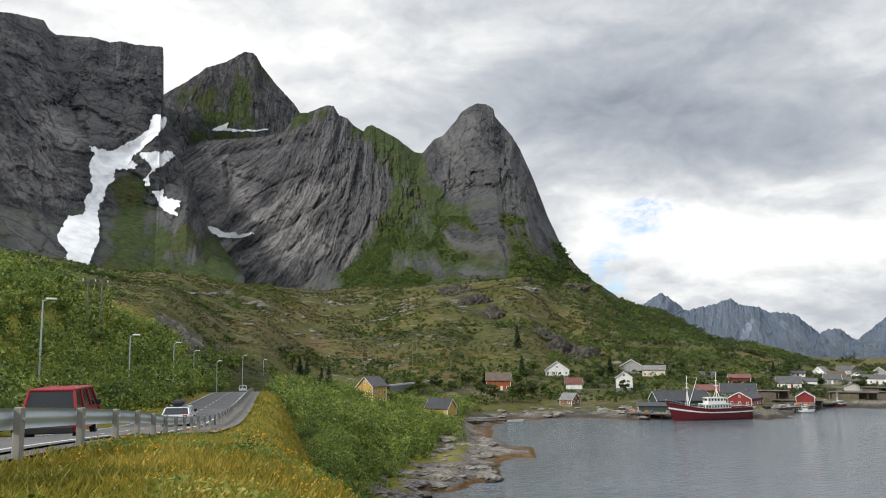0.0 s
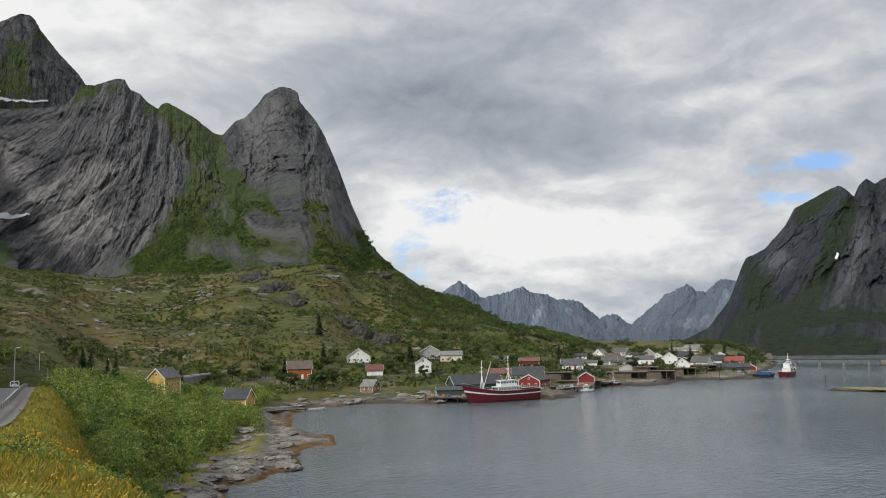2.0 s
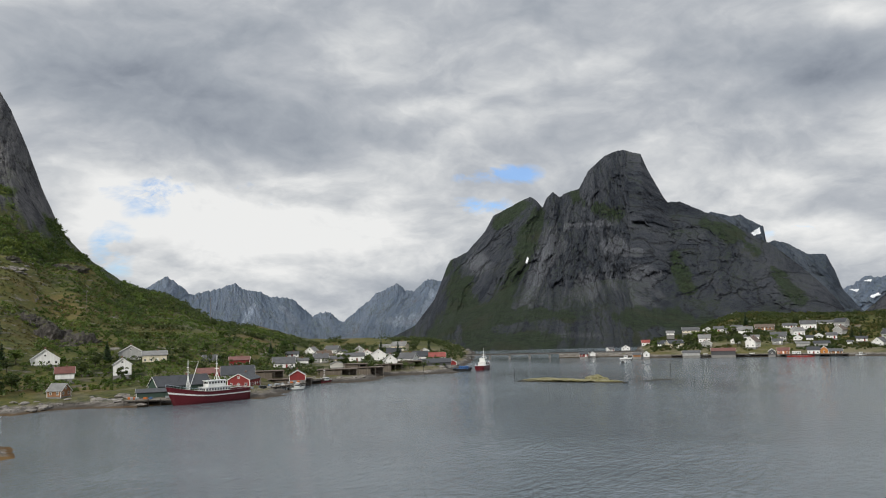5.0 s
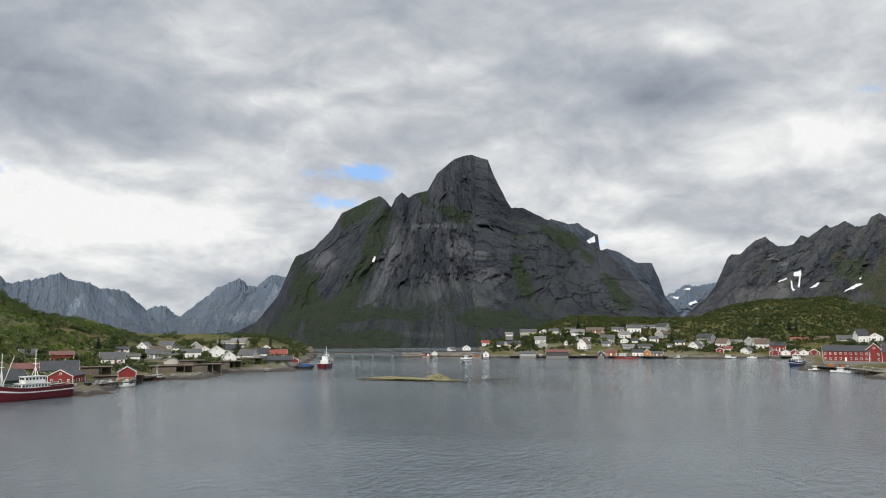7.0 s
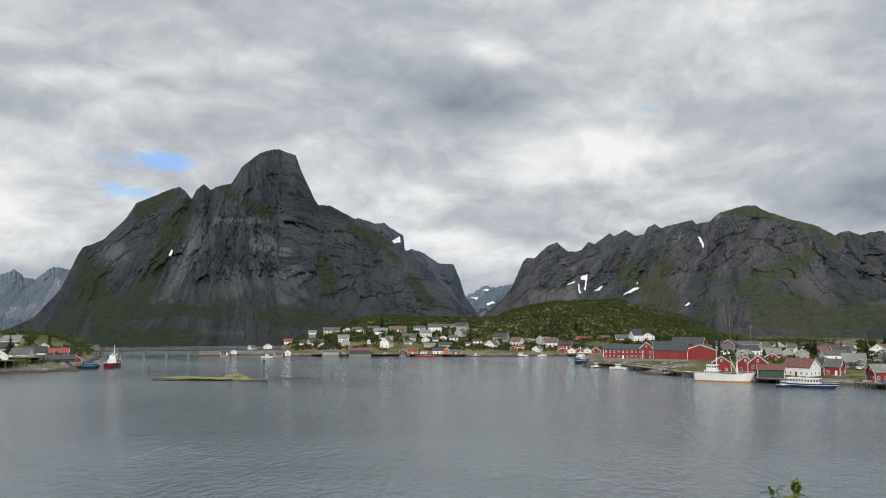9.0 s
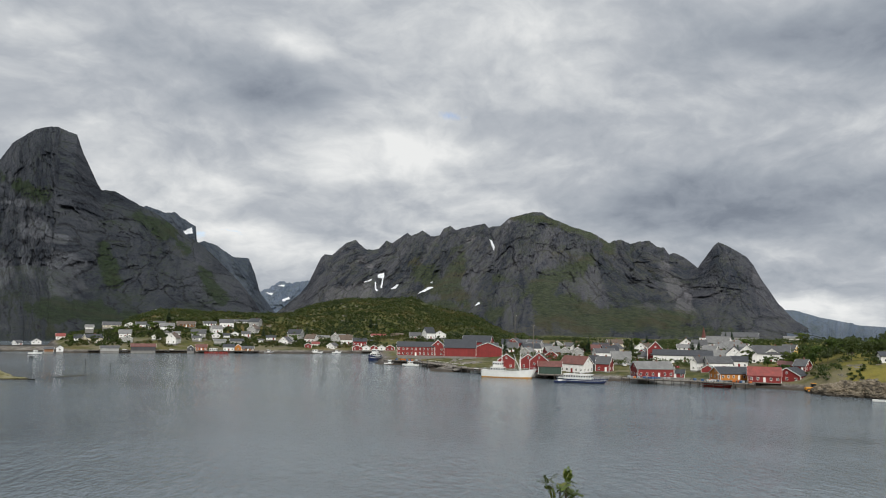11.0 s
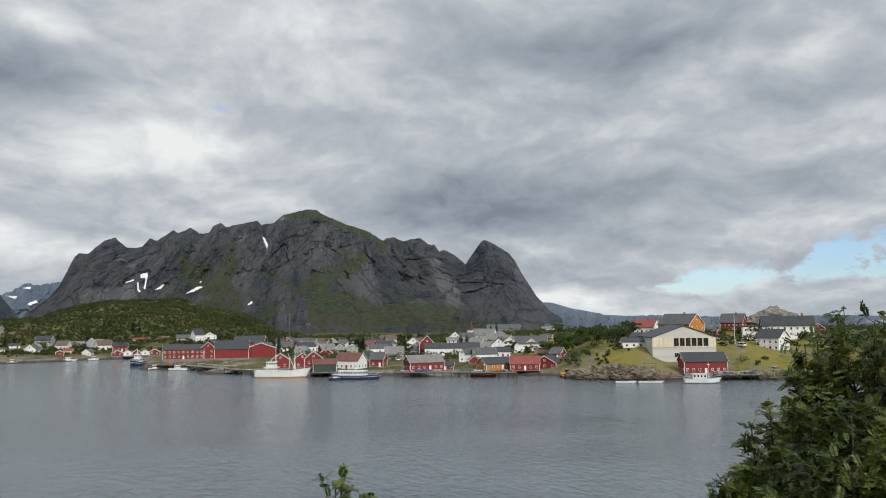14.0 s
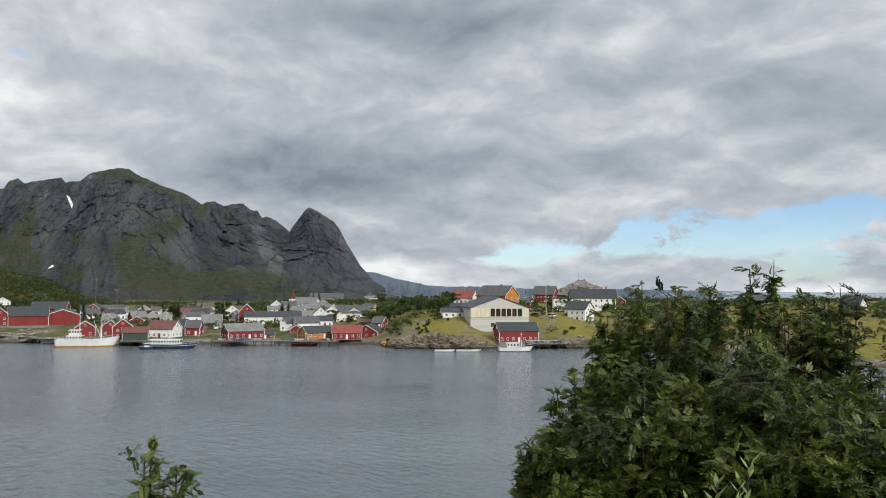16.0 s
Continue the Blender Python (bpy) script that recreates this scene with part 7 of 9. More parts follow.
def build_skerry(n, s):
    p = n.add("NewGeometry").outputs["Position"]
    a = n.noise(p, 0.35, 8.0, 0.7)
    b = n.noise(p, 2.0, 5.0, 0.7)
    z = n.math("ADD", n.add("SeparateXYZ", (0, p)).outputs[2], n.math("MULTIPLY", n.math("SUBTRACT", b, 0.5), 0.8))
    c = n.ramp(a, (0.36, (0.07, 0.065, 0.03)), (0.50, (0.17, 0.155, 0.06)), (0.62, (0.24, 0.22, 0.15)))
    n.link(s, "Base Color", n.mix(n.span(z, 0.6, 0.2), c, (0.028, 0.024, 0.014, 1)))
    s.inputs["Roughness"].default_value = 0.9
    bump(n, s, n.math("ADD", a, n.math("MULTIPLY", b, 0.4)), 0.9, 0.4)


SKERRY = material("weedy_skerry", build_skerry)
skerry = rock_lump("skerry", polar(43.2, 370, -0.4), (23, 8, 1.5), 3, SKERRY, "low weed-covered skerry breaking the fjord surface", sub=5)
rock_lump("skerry", polar(45.2, 374, -0.3), (11, 5, 2.0), 8, SKERRY, "low weed-covered skerry breaking the fjord surface", sub=5)
rock_lump("skerry", polar(49.4, 372, -0.3), (10, 3, 0.5), 9, SKERRY, "flat dark skerry awash at the surface", sub=4)
for az, r, h in ((39.44, 391, 5.0), (50.18, 392, 5.8), (51.71, 356, 6.2), (60.16, 425, 6.2), (73.1, 430, 5), (37.5, 462, 5), (33.0, 440, 5)):
    stake = new("channel_mark")
    stake.matrix_world = Matrix.Translation(polar(az, r, 0))
    tagged(stake, "thin dark channel stake standing in the water", "marker", "channel marks in the bay")
    part("pole", rod(bmesh.new(), (0, 0, -3), (0, 0, h), 0.13, 0.10), BLACK, stake)
    part("topmark", box(bmesh.new(), -0.35, 0.35, -0.1, 0.1, h - 0.4, h + 0.1, 0.03), BLACK, stake)
buoy = rock_lump("buoy", polar(47.0, 520, 0.2), (0.9, 0.9, 0.9), 2, BLACK, "round dark mooring buoy floating on the fjord", "buoy", 3)

causeway = new("causeway")
causeway.matrix_world = Matrix.Translation(polar(41.5, 610, 0)) @ Matrix.Rotation(-radians(41.5), 4, "Z")
tagged(causeway, "long low concrete road bridge crossing the strait", "bridge")
part("deck", box(bmesh.new(), -75, 72, -4, 4, 3.1, 3.6, 0.1), CONCRETE, causeway)
part("parapet", box(bmesh.new(), -75, 72, -4.1, -3.9, 3.6, 4.2), WET_TIMBER, causeway)
part("embankment", box(bmesh.new(), 12, 72, -5, 5, -3, 3.05, 0.4), SHORE_ROCK, causeway)
pier_me = cached(("bridge_pier",), lambda bm: box(bm, -0.8, 0.8, -3, 3, -4, 3.0, 0.1), CONCRETE)
for i in range(6):
    shared("bridge_pier", pier_me, causeway, Matrix.Translation((-70 + i * 15, 0, 0)))

# ---- road, guardrail, lamps, vehicles ----
def build_asphalt(n, s):
    p = n.add("NewGeometry").outputs["Position"]
    a = n.noise(p, 0.3, 5.0, 0.6)
    b = n.noise(p, 9.0, 4.0, 0.7)
    n.link(s, "Base Color", n.ramp(n.math("ADD", n.math("MULTIPLY", a, 0.6), n.math("MULTIPLY", b, 0.4)), (0.35, (0.085, 0.084, 0.082)), (0.65, (0.15, 0.147, 0.143))))
    s.inputs["Roughness"].default_value = 0.85
    bump(n, s, b, 0.3, 0.02)


ASPHALT = material("asphalt", build_asphalt)
GRAVEL = paint("gravel", (0.15, 0.14, 0.125), 0.95, 0.5, 4.0)
LINE = paint("road_paint", (0.72, 0.72, 0.70), 0.7, 0.3, 3.0)


def ribbon(name, ys, x0, x1, lift, mat, parent=None):
    ys = np.asarray(ys, float)
    xc, zc = road_at(ys)
    dx = np.gradient(xc, ys)
    nrm = np.sqrt(1 + dx * dx)
    rows = []
    for off in (x0, x1):
        rows.append(np.stack([xc + off / nrm, ys - off * dx / nrm, zc + lift], -1))
    ob = grid_mesh(name, np.stack(rows, 1)[:, ::-1], mat, smooth=False)
    ob.parent = parent
    return ob


ys = np.arange(-58, 229, 1.5)
road = ribbon("road", ys, -3.6, 3.3, 0.02, ASPHALT)
tagged(road, "grey two-lane asphalt road curving down past the meadow", "road", kind="structure")
tagged(ribbon("road_line", ys, -3.25, -3.10, 0.026, LINE, road), kind="structure")
tagged(ribbon("road_line", ys, 2.85, 3.0, 0.026, LINE, road), kind="structure")
for y0 in np.arange(-20, 215, 6.0):
    tagged(ribbon("road_dash", np.linspace(y0, y0 + 3, 4), -0.2, -0.08, 0.026, LINE, road), kind="structure")
verge = ribbon("gravel_verge", np.arange(38, 229, 1.5), 3.3, 5.6, -0.02, GRAVEL)
tagged(ribbon("gravel_verge", np.arange(-58, 38.2, 1.5), 3.3, 3.9, -0.02, GRAVEL, verge), kind="structure")
tagged(verge, "grey gravel verge beside the road", "verge", kind="structure")

rail = new("guardrail")
tagged(rail, "galvanised steel guardrail on square timber-grey posts along the road", "guardrail")
POST = paint("grey_post", (0.27, 0.26, 0.235), 0.85, 0.35, 8.0)
post_me = cached(("rail_post",), lambda bm: box(bm, -0.07, 0.07, -0.07, 0.07, -0.6, 0.86, 0.012), POST)
bolt_me = cached(("bolt",), lambda bm: rod(bm, (0.07, 0, 0.66), (0.10, 0, 0.66), 0.03), STEEL)
rail_y = [5.6 + 4.0 * i for i in range(-6, 44)]
for y in rail_y:
    xc, zc = (float(q) for q in road_at(y))
    p = shared("post", post_me, rail, Matrix.Translation((xc + 3.95, y, zc - 0.02)) @ Matrix.Rotation(random.uniform(-0.05, 0.05), 4, "Z"))
    shared("bolt", bolt_me, p)
prof = ((0.0, 0.47), (0.06, 0.50), (0.06, 0.57), (0.0, 0.62), (0.0, 0.69), (0.06, 0.74), (0.06, 0.80), (0.0, 0.83))
for y0, y1 in zip(rail_y[:-1], rail_y[1:]):
    yy = np.linspace(y0 - 0.06, y1 + 0.06, 5)
    xc, zc = road_at(yy)
    pos = np.stack([np.stack([xc + 3.83 - dx, yy, zc + dz], -1) for dx, dz in prof], 1)
    ob = grid_mesh("rail_beam", pos, STEEL, smooth=True)
    ob.parent = rail


def street_lamp(az, r, z, h, reach=-1.2):
    lamp = new("street_lamp")
    lamp.matrix_world = Matrix.Translation(polar(az, r, z)) @ Matrix.Rotation(-radians(az), 4, "Z")
    tagged(lamp, "slim grey steel street lamp with flat lantern head", "street lamp", "street lamps along the road")
    part("pole", rod(bmesh.new(), (0, 0, -2), (0, 0, h), 0.085, 0.055), STEEL, lamp)
    part("arm", rod(bmesh.new(), (0, 0, h - 0.05), (0.55, -0.1, h + 0.08), 0.04), STEEL, lamp)
    head = part("lantern", box(bmesh.new(), 0.2, 1.0, -0.28, 0.08, h + 0.02, h + 0.2, 0.06), TRIM, lamp, "pale lantern head")
    part("diffuser", box(bmesh.new(), 0.3, 0.9, -0.22, 0.02, h - 0.02, h + 0.02), PANE, head)


for az, r, top, low in ((-26.65, 70, 3.38, -2.04), (-21.32, 92, 1.10, -3.13), (-18.54, 118, 0.59, -2.28), (-17.23, 146, 0.05, -1.6), (-15.7, 162, -0.66, -2.60), (-13.99, 196, -0.29, -1.91), (-12.6, 250, -0.6, -2.0)):
    z0 = EYE + r * math.tan(radians(low))
    street_lamp(az, r, z0, EYE + r * math.tan(radians(top)) - z0)


def power_pole(az, r, top, low, twin=0.0, group="power poles on the moor"):
    z0 = EYE + r * math.tan(radians(low))
    h = EYE + r * math.tan(radians(top)) - z0
    thing = new("power_pole")
    thing.matrix_world = Matrix.Translation(polar(az, r, z0)) @ Matrix.Rotation(-radians(az) + 0.5, 4, "Z")
    tagged(thing, "weathered timber power pole with crossarm and insulators", "power pole", group)
    for x in ((-twin / 2, twin / 2) if twin else (0,)):
        part("pole", rod(bmesh.new(), (x, 0, -4), (x, 0, h), 0.16, 0.12), TIMBER, thing)
    part("crossarm", box(bmesh.new(), -twin / 2 - 0.9, twin / 2 + 0.9, -0.08, 0.08, h - 0.55, h - 0.38), TIMBER, thing)
    for x in (-twin / 2 - 0.8, 0, twin / 2 + 0.8):
        part("insulator", rod(bmesh.new(), (x, 0, h - 0.38), (x, 0, h - 0.05), 0.07), TRIM, thing)
    return polar(az, r, z0 + h - 0.05)


tops = [power_pole(-23.6, 120, 4.85, 1.4, 2.0), power_pole(-14.85, 255, 0.4, -1.4, 2.4), power_pole(-2.03, 360, 1.22, -0.4, 2.2), power_pole(4.46, 430, 1.0, -0.2, 4.5), power_pole(10.4, 520, 2.85, 1.6)]
for spot in ((0.52, 372, -0.48, -2.0), (3.76, 345, -1.14, -3.04), (18.25, 640, 2.29, 0.2), (2.24, 395, -1.25, -2.2), (-8.4, 300, -1.1, -2.8), (79.3, 450, 0.3, -2.2), (80.6, 440, -0.4, -2.3)):
    power_pole(*spot)
for p0, p1 in zip(tops, tops[1:]):
    line = tagged(new("power_line"), "thin dark power wires sagging between poles", "power line")
    for off in (-0.9, 0, 0.9):
        bm = bmesh.new()
        pts = [p0.lerp(p1, t / 10) + Vector((off, 0, -4 * 4.0 * (t / 10) * (1 - t / 10) * 0.35)) for t in range(11)]
        for a, b in zip(pts, pts[1:]):
            rod(bm, a, b, 0.03, seg=4)
        part("wire", bm, BLACK, line)

# the lower road, on a low wall behind the ochre house
def low_road(a0, r0, z0, a1, r1, z1):
    n = 24
    pts = [polar(a0 + (a1 - a0) * i / n, r0 + (r1 - r0) * i / n, z0 + (z1 - z0) * i / n) for i in range(n + 1)]
    side = (pts[-1] - pts[0]).cross(Vector((0, 0, 1))).normalized()
    pos = np.array([[p + side * o + Vector((0, 0, dz)) for o, dz in ((3.4, -4.5), (3.3, 0), (-4, 0.0), (-4.1, -4.5))] for p in pts])
    ob = grid_mesh("road_embankment", pos, CONCRETE, smooth=False)
    tagged(ob, "grey stone embankment carrying the lower road", "embankment", kind="structure")
    top = grid_mesh("road", np.array([[p + side * o + Vector((0, 0, 0.03)) for o in (3.0, -3.6)] for p in pts]), ASPHALT, smooth=False)
    tagged(top, "lower road behind the ochre house", "road", kind="structure")
    r = new("guardrail")
    tagged(r, "pale guardrail along the lower road", "guardrail")
    part("rail_beam", hull_like([p + side * 3.2 + Vector((0, 0, 0.55)) for p in pts]), STEEL, r)
    for p in pts[::2]:
        part("post", box(bmesh.new(), -0.08, 0.08, -0.08, 0.08, -0.2, 0.6, m=Matrix.Translation(p + side * 3.2)), STEEL, r)


def hull_like(pts):
    bm = bmesh.new()
    for a, b in zip(pts, pts[1:]):
        rod(bm, a, b, 0.16, seg=6)
    return bm


low_road(-6.2, 322, 11.6, 2.6, 402, 13.4)


def vehicle(name, label, x, y, z, turn, profile, width, paint_mat, dark_low=0.0, roof_box=False, tall=False):
    """A car from its side profile: lower body, glasshouse, wheels, lamps and plates. The rear faces -x."""
    thing = new(name)
    thing.matrix_world = Matrix.Translation((x, y, z)) @ Matrix.Rotation(turn, 4, "Z")
    tagged(thing, label, "car")
    body, glass = profile
    hw = width / 2
    bm = bmesh.new()
    rings = []
    for s, inset in ((-1, 0.10), (-1, 0.0), (1, 0.0), (1, 0.10)):
        yy = s * (hw - inset)
        k = 0.0 if inset == 0 else 0.06
        rings.append([bm.verts.new((px, yy, pz - (k if pz > 0.6 else -k))) for px, pz in body])
    for a, b in zip(rings, rings[1:]):
        for i in range(len(body)):
            j = (i + 1) % len(body)
            bm.faces.new((a[i], a[j], b[j], b[i]))
    bm.faces.new(rings[0])
    bm.faces.new(rings[-1][::-1])
    bmesh.ops.recalc_face_normals(bm, faces=bm.faces)
    part("body", bm, paint_mat, thing)
    bm = bmesh.new()
    lo, hi = glass[:2], glass[2:]
    inset = 0.16
    a = [bm.verts.new(p) for p in ((lo[0][0], -hw + 0.03, lo[0][1]), (lo[1][0], -hw + 0.03, lo[1][1]), (lo[1][0], hw - 0.03, lo[1][1]), (lo[0][0], hw - 0.03, lo[0][1]))]
    b = [bm.verts.new(p) for p in ((hi[0][0], -hw + inset, hi[0][1]), (hi[1][0], -hw + inset, hi[1][1]), (hi[1][0], hw - inset, hi[1][1]), (hi[0][0], hw - inset, hi[0][1]))]
    for i in range(4):
        j = (i + 1) % 4
        bm.faces.new((a[i], a[j], b[j], b[i]))
    part("window_glass", bm, PANE, thing)
    part("roof", box(bmesh.new(), hi[0][0] - 0.04, hi[1][0] + 0.04, -hw + inset - 0.02, hw - inset + 0.02, hi[0][1] - 0.02, hi[0][1] + 0.07, 0.03), paint_mat, thing)
    # pillars
    for t in (0.0, 0.34, 0.68, 1.0):
        for s in (-1, 1):
            p0 = Vector((lo[0][0] + (lo[1][0] - lo[0][0]) * t, s * (hw - 0.02), lo[0][1]))
            p1 = Vector((hi[0][0] + (hi[1][0] - hi[0][0]) * t, s * (hw - inset + 0.01), hi[0][1]))
            part("pillar", rod(bmesh.new(), p0, p1, 0.055, seg=6), paint_mat, thing)
    xs = [p[0] for p in body]
    x0, x1 = min(xs), max(xs)
    for wx in (x0 + 0.85, x1 - 0.9):
        for s in (-1, 1):
            wheel = part("wheel", rod(bmesh.new(), (wx, s * (hw - 0.2), 0.33), (wx, s * (hw + 0.02), 0.33), 0.33, seg=20), BLACK, thing)
            part("rim", rod(bmesh.new(), (wx, s * (hw + 0.0), 0.33), (wx, s * (hw + 0.035), 0.33), 0.20, seg=14), STEEL, wheel)
    lamp = paint("tail_lamp", (0.45, 0.01, 0.01), 0.2, 0.1)
    for s in (-1, 1):
        zz = 1.0 if tall else 0.86
        part("tail_light", box(bmesh.new(), x0 - 0.03, x0 + 0.05, s * (hw - 0.3) - 0.14, s * (hw - 0.3) + 0.14, zz - (0.18 if tall else 0.08), zz + 0.08, 0.02), lamp, thing)
        part("mirror", box(bmesh.new(), lo[1][0] - 0.45, lo[1][0] - 0.3, s * (hw + 0.1) - 0.1, s * (hw + 0.1) + 0.1, lo[0][1], lo[0][1] + 0.2, 0.03), BLACK, thing)
    part("bumper", box(bmesh.new(), x0 - 0.09, x0 + 0.05, -hw + 0.05, hw - 0.05, 0.32, 0.58, 0.04), BLACK if tall else paint_mat, thing)
    plate = part("number_plate", box(bmesh.new(), x0 - 0.05, x0 + 0.0, -0.26, 0.26, 0.66, 0.78), TRIM, thing)
    for i in range(5):
        part("plate_bar", box(bmesh.new(), x0 - 0.056, x0 - 0.05, -0.2 + i * 0.085, -0.15 + i * 0.085, 0.69, 0.75), BLACK, plate)
    part("wiper", rod(bmesh.new(), (lo[0][0] - 0.02, 0, lo[0][1] + 0.02), (lo[0][0] + 0.1, 0.32, lo[0][1] + 0.28), 0.015), BLACK, thing)
    if roof_box:
        part("roof_box", box(bmesh.new(), hi[0][0] + 0.1, hi[0][0] + 1.9, -0.45, 0.45, hi[0][1] + 0.16, hi[0][1] + 0.52, 0.14), BLACK, thing, "black roof box")
        part("roof_bar", box(bmesh.new(), hi[0][0] + 0.3, hi[0][0] + 0.4, -0.7, 0.7, hi[0][1] + 0.08, hi[0][1] + 0.16), BLACK, thing)
    return thing


VAN_RED = paint("faded_red_car_paint", (0.36, 0.022, 0.035), 0.32, 0.15, 1.0)
CAR_WHITE = paint("white_car_paint", (0.76, 0.77, 0.78), 0.25, 0.08, 1.0)
VAN = (((-2.35, 0.35), (-2.38, 0.75), (-2.33, 1.16), (2.0, 1.16), (2.35, 0.95), (2.45, 0.6), (2.42, 0.35)), ((-2.32, 1.15), (1.75, 1.15), (-2.12, 1.86), (1.05, 1.86)))
WAGON = (((-2.4, 0.32), (-2.45, 0.62), (-2.38, 0.98), (1.1, 0.96), (2.25, 0.80), (2.45, 0.6), (2.42, 0.32)), ((-2.35, 0.97), (1.15, 0.96), (-1.75, 1.40), (0.35, 1.40)))


def drive(y, lane):
    xc, zc = (float(q) for q in road_at(y))
    x2, _ = (float(q) for q in road_at(y + 1))
    return xc + lane, y, zc + 0.03, math.atan2(1.0, x2 - xc)


vehicle("van", "faded red passenger van driving away along the road", *drive(32.0, 0.1), VAN, 1.84, VAN_RED, tall=True)
vehicle("estate_car", "white estate car with black roof box on the road", *drive(60.5, 1.4), WAGON, 1.88, CAR_WHITE, roof_box=True)
vehicle("car", "small white car far down the road", *drive(196, 1.2), WAGON, 1.8, CAR_WHITE)
gx, gy, gz = polar(110.6, 385)
vehicle("van", "white van parked on the grass above the quay", gx, gy, gz + 0.1, 0.3, VAN, 1.9, CAR_WHITE, tall=True)
gx, gy, gz = polar(109.4, 385)
vehicle("car", "dark car parked above the quay", gx, gy, gz + 0.1, 0.5, WAGON, 1.8, BLACK)
SIGN = new("road_sign")
SIGN.matrix_world = Matrix.Translation(polar(-11.9, 205)) @ Matrix.Rotation(radians(12), 4, "Z")
tagged(SIGN, "round pale road sign on a thin steel post", "road sign")
part("post", rod(bmesh.new(), (0, 0, -1), (0, 0, 3.0), 0.04), STEEL, SIGN)
part("disc", rod(bmesh.new(), (0, -0.06, 2.9), (0, -0.02, 2.9), 0.5, seg=20), CONCRETE, SIGN)

# ---- more of the village: back rows of houses, parked cars, quay goods, loader ----
village = random.Random(21)
TAKEN = [Vector(o.location.xy) for o in bpy.data.objects if o.parent is None and o.name.split(".")[0] in ("house", "boathouse", "warehouse", "shed", "cabin", "school", "hotel", "church")]
for count, a0, a1, r0, r1 in ((22, 77.5, 88.5, 455, 600), (9, 88.5, 96.5, 455, 570), (10, 50.5, 62.0, 600, 690), (7, 62, 69.5, 600, 655), (8, 25, 33.5, 470, 600), (5, 105, 118, 470, 520)):
    done = 0
    for _ in range(400):
        a, r = village.uniform(a0, a1), village.uniform(r0, r1)
        p = polar(a, r)
        if p.z < 2.5 or any((p.xy - q).length < 12.5 for q in TAKEN):
            continue
        TAKEN.append(p.xy)
        colour = village.choice(("white", "white", "white", "grey", "cream", "red", "grey"))
        house(a, r, p.z - 0.15, village.uniform(8, 11.5), village.uniform(6.5, 8.5), village.uniform(2.8, 4.6), village.uniform(2.2, 3.4), village.choice((0, 20, -25, 90, 70, 0)), colour, village.choice(("grey", "dark", "grey", "dark", "turf", "pale")), kind="house")
        done += 1
        if done == count:
            break

CAR_PAINTS = [CAR_WHITE, paint("silver_car_paint", (0.34, 0.35, 0.37), 0.3, 0.1, 1.0, 0.4), paint("blue_car_paint", (0.03, 0.05, 0.11), 0.25, 0.1, 1.0), VAN_RED]
CAR_WORDS = ["white", "silver", "dark blue", "red"]
for k, (a, r, turn) in enumerate(((86.9, 418, 0.3), (87.5, 420, 2.0), (84.6, 432, 1.0), (90.4, 412, 0.2), (109.0, 415, 0.4), (109.6, 418, 0.6), (108.6, 421, 0.2), (80.9, 440, 0.7), (92.0, 430, 2.4))):
    p = polar(a, r)
    c = k % 4
    vehicle("car", f"{CAR_WORDS[c]} car parked between the village houses", p.x, p.y, p.z + 0.08, turn, WAGON, 1.8, CAR_PAINTS[c])

# wheel loader on the shore below the trees
YELLOW = paint("machine_yellow", (0.62, 0.27, 0.02), 0.45, 0.25, 2.0)
loader = new("wheel_loader")
lp = polar(98.9, 351)
loader.matrix_world = Matrix.Translation(lp) @ Matrix.Rotation(-radians(98.9) + 0.35, 4, "Z")
tagged(loader, "orange-yellow wheel loader parked on the shore rock", "wheel loader")
part("chassis", box(bmesh.new(), -3.0, 1.2, -1.1, 1.1, 0.8, 2.0, 0.12), YELLOW, loader)
part("cab", box(bmesh.new(), -0.6, 0.9, -0.75, 0.75, 2.0, 3.4, 0.1), PANE, loader)
part("cab_roof", box(bmesh.new(), -0.75, 1.05, -0.85, 0.85, 3.4, 3.6, 0.05), YELLOW, loader)
for s in (-0.7, 0.7):
    part("arm", rod(bmesh.new(), (1.0, s, 1.7), (3.2, s, 0.9), 0.18), YELLOW, loader)
bm = box(bmesh.new(), 3.1, 3.3, -1.4, 1.4, 0.25, 1.6)
box(bm, 3.3, 4.3, -1.4, 1.4, 0.25, 0.42)
part("bucket", bm, YELLOW, loader)
for x in (-2.1, 0.9):
    for s in (-1, 1):
        wheel = part("wheel", rod(bmesh.new(), (x, s * 0.85, 0.75), (x, s * 1.4, 0.75), 0.75, seg=18), BLACK, loader)
        part("rim", rod(bmesh.new(), (x, s * 1.38, 0.75), (x, s * 1.43, 0.75), 0.36, seg=14), YELLOW, wheel)

# timber gantry beside the landing stage
gantry = new("timber_gantry")
gantry.matrix_world = Matrix.Translation(polar(104.6, 338, 1.5)) @ Matrix.Rotation(-radians(104.6), 4, "Z")
tagged(gantry, "pale timber gantry frame standing on the shore rock", "gantry")
for x in (-2.4, 2.4):
    part("post", box(bmesh.new(), x - 0.15, x + 0.15, -0.15, 0.15, -2.5, 5.4), TIMBER, gantry)
    part("brace", rod(bmesh.new(), (x, 0, 3.8), (x - math.copysign(1.5, x), 0, 5.3), 0.09, seg=6), TIMBER, gantry)
part("beam", box(bmesh.new(), -2.9, 2.9, -0.18, 0.18, 5.4, 5.75), TIMBER, gantry)

# fish tubs and pallet stacks on the quays
TUBS = [paint("grey_tub", (0.32, 0.34, 0.36), 0.6, 0.2), paint("blue_tub", (0.05, 0.12, 0.26), 0.6, 0.2), paint("orange_net", (0.50, 0.14, 0.03), 0.8, 0.3)]


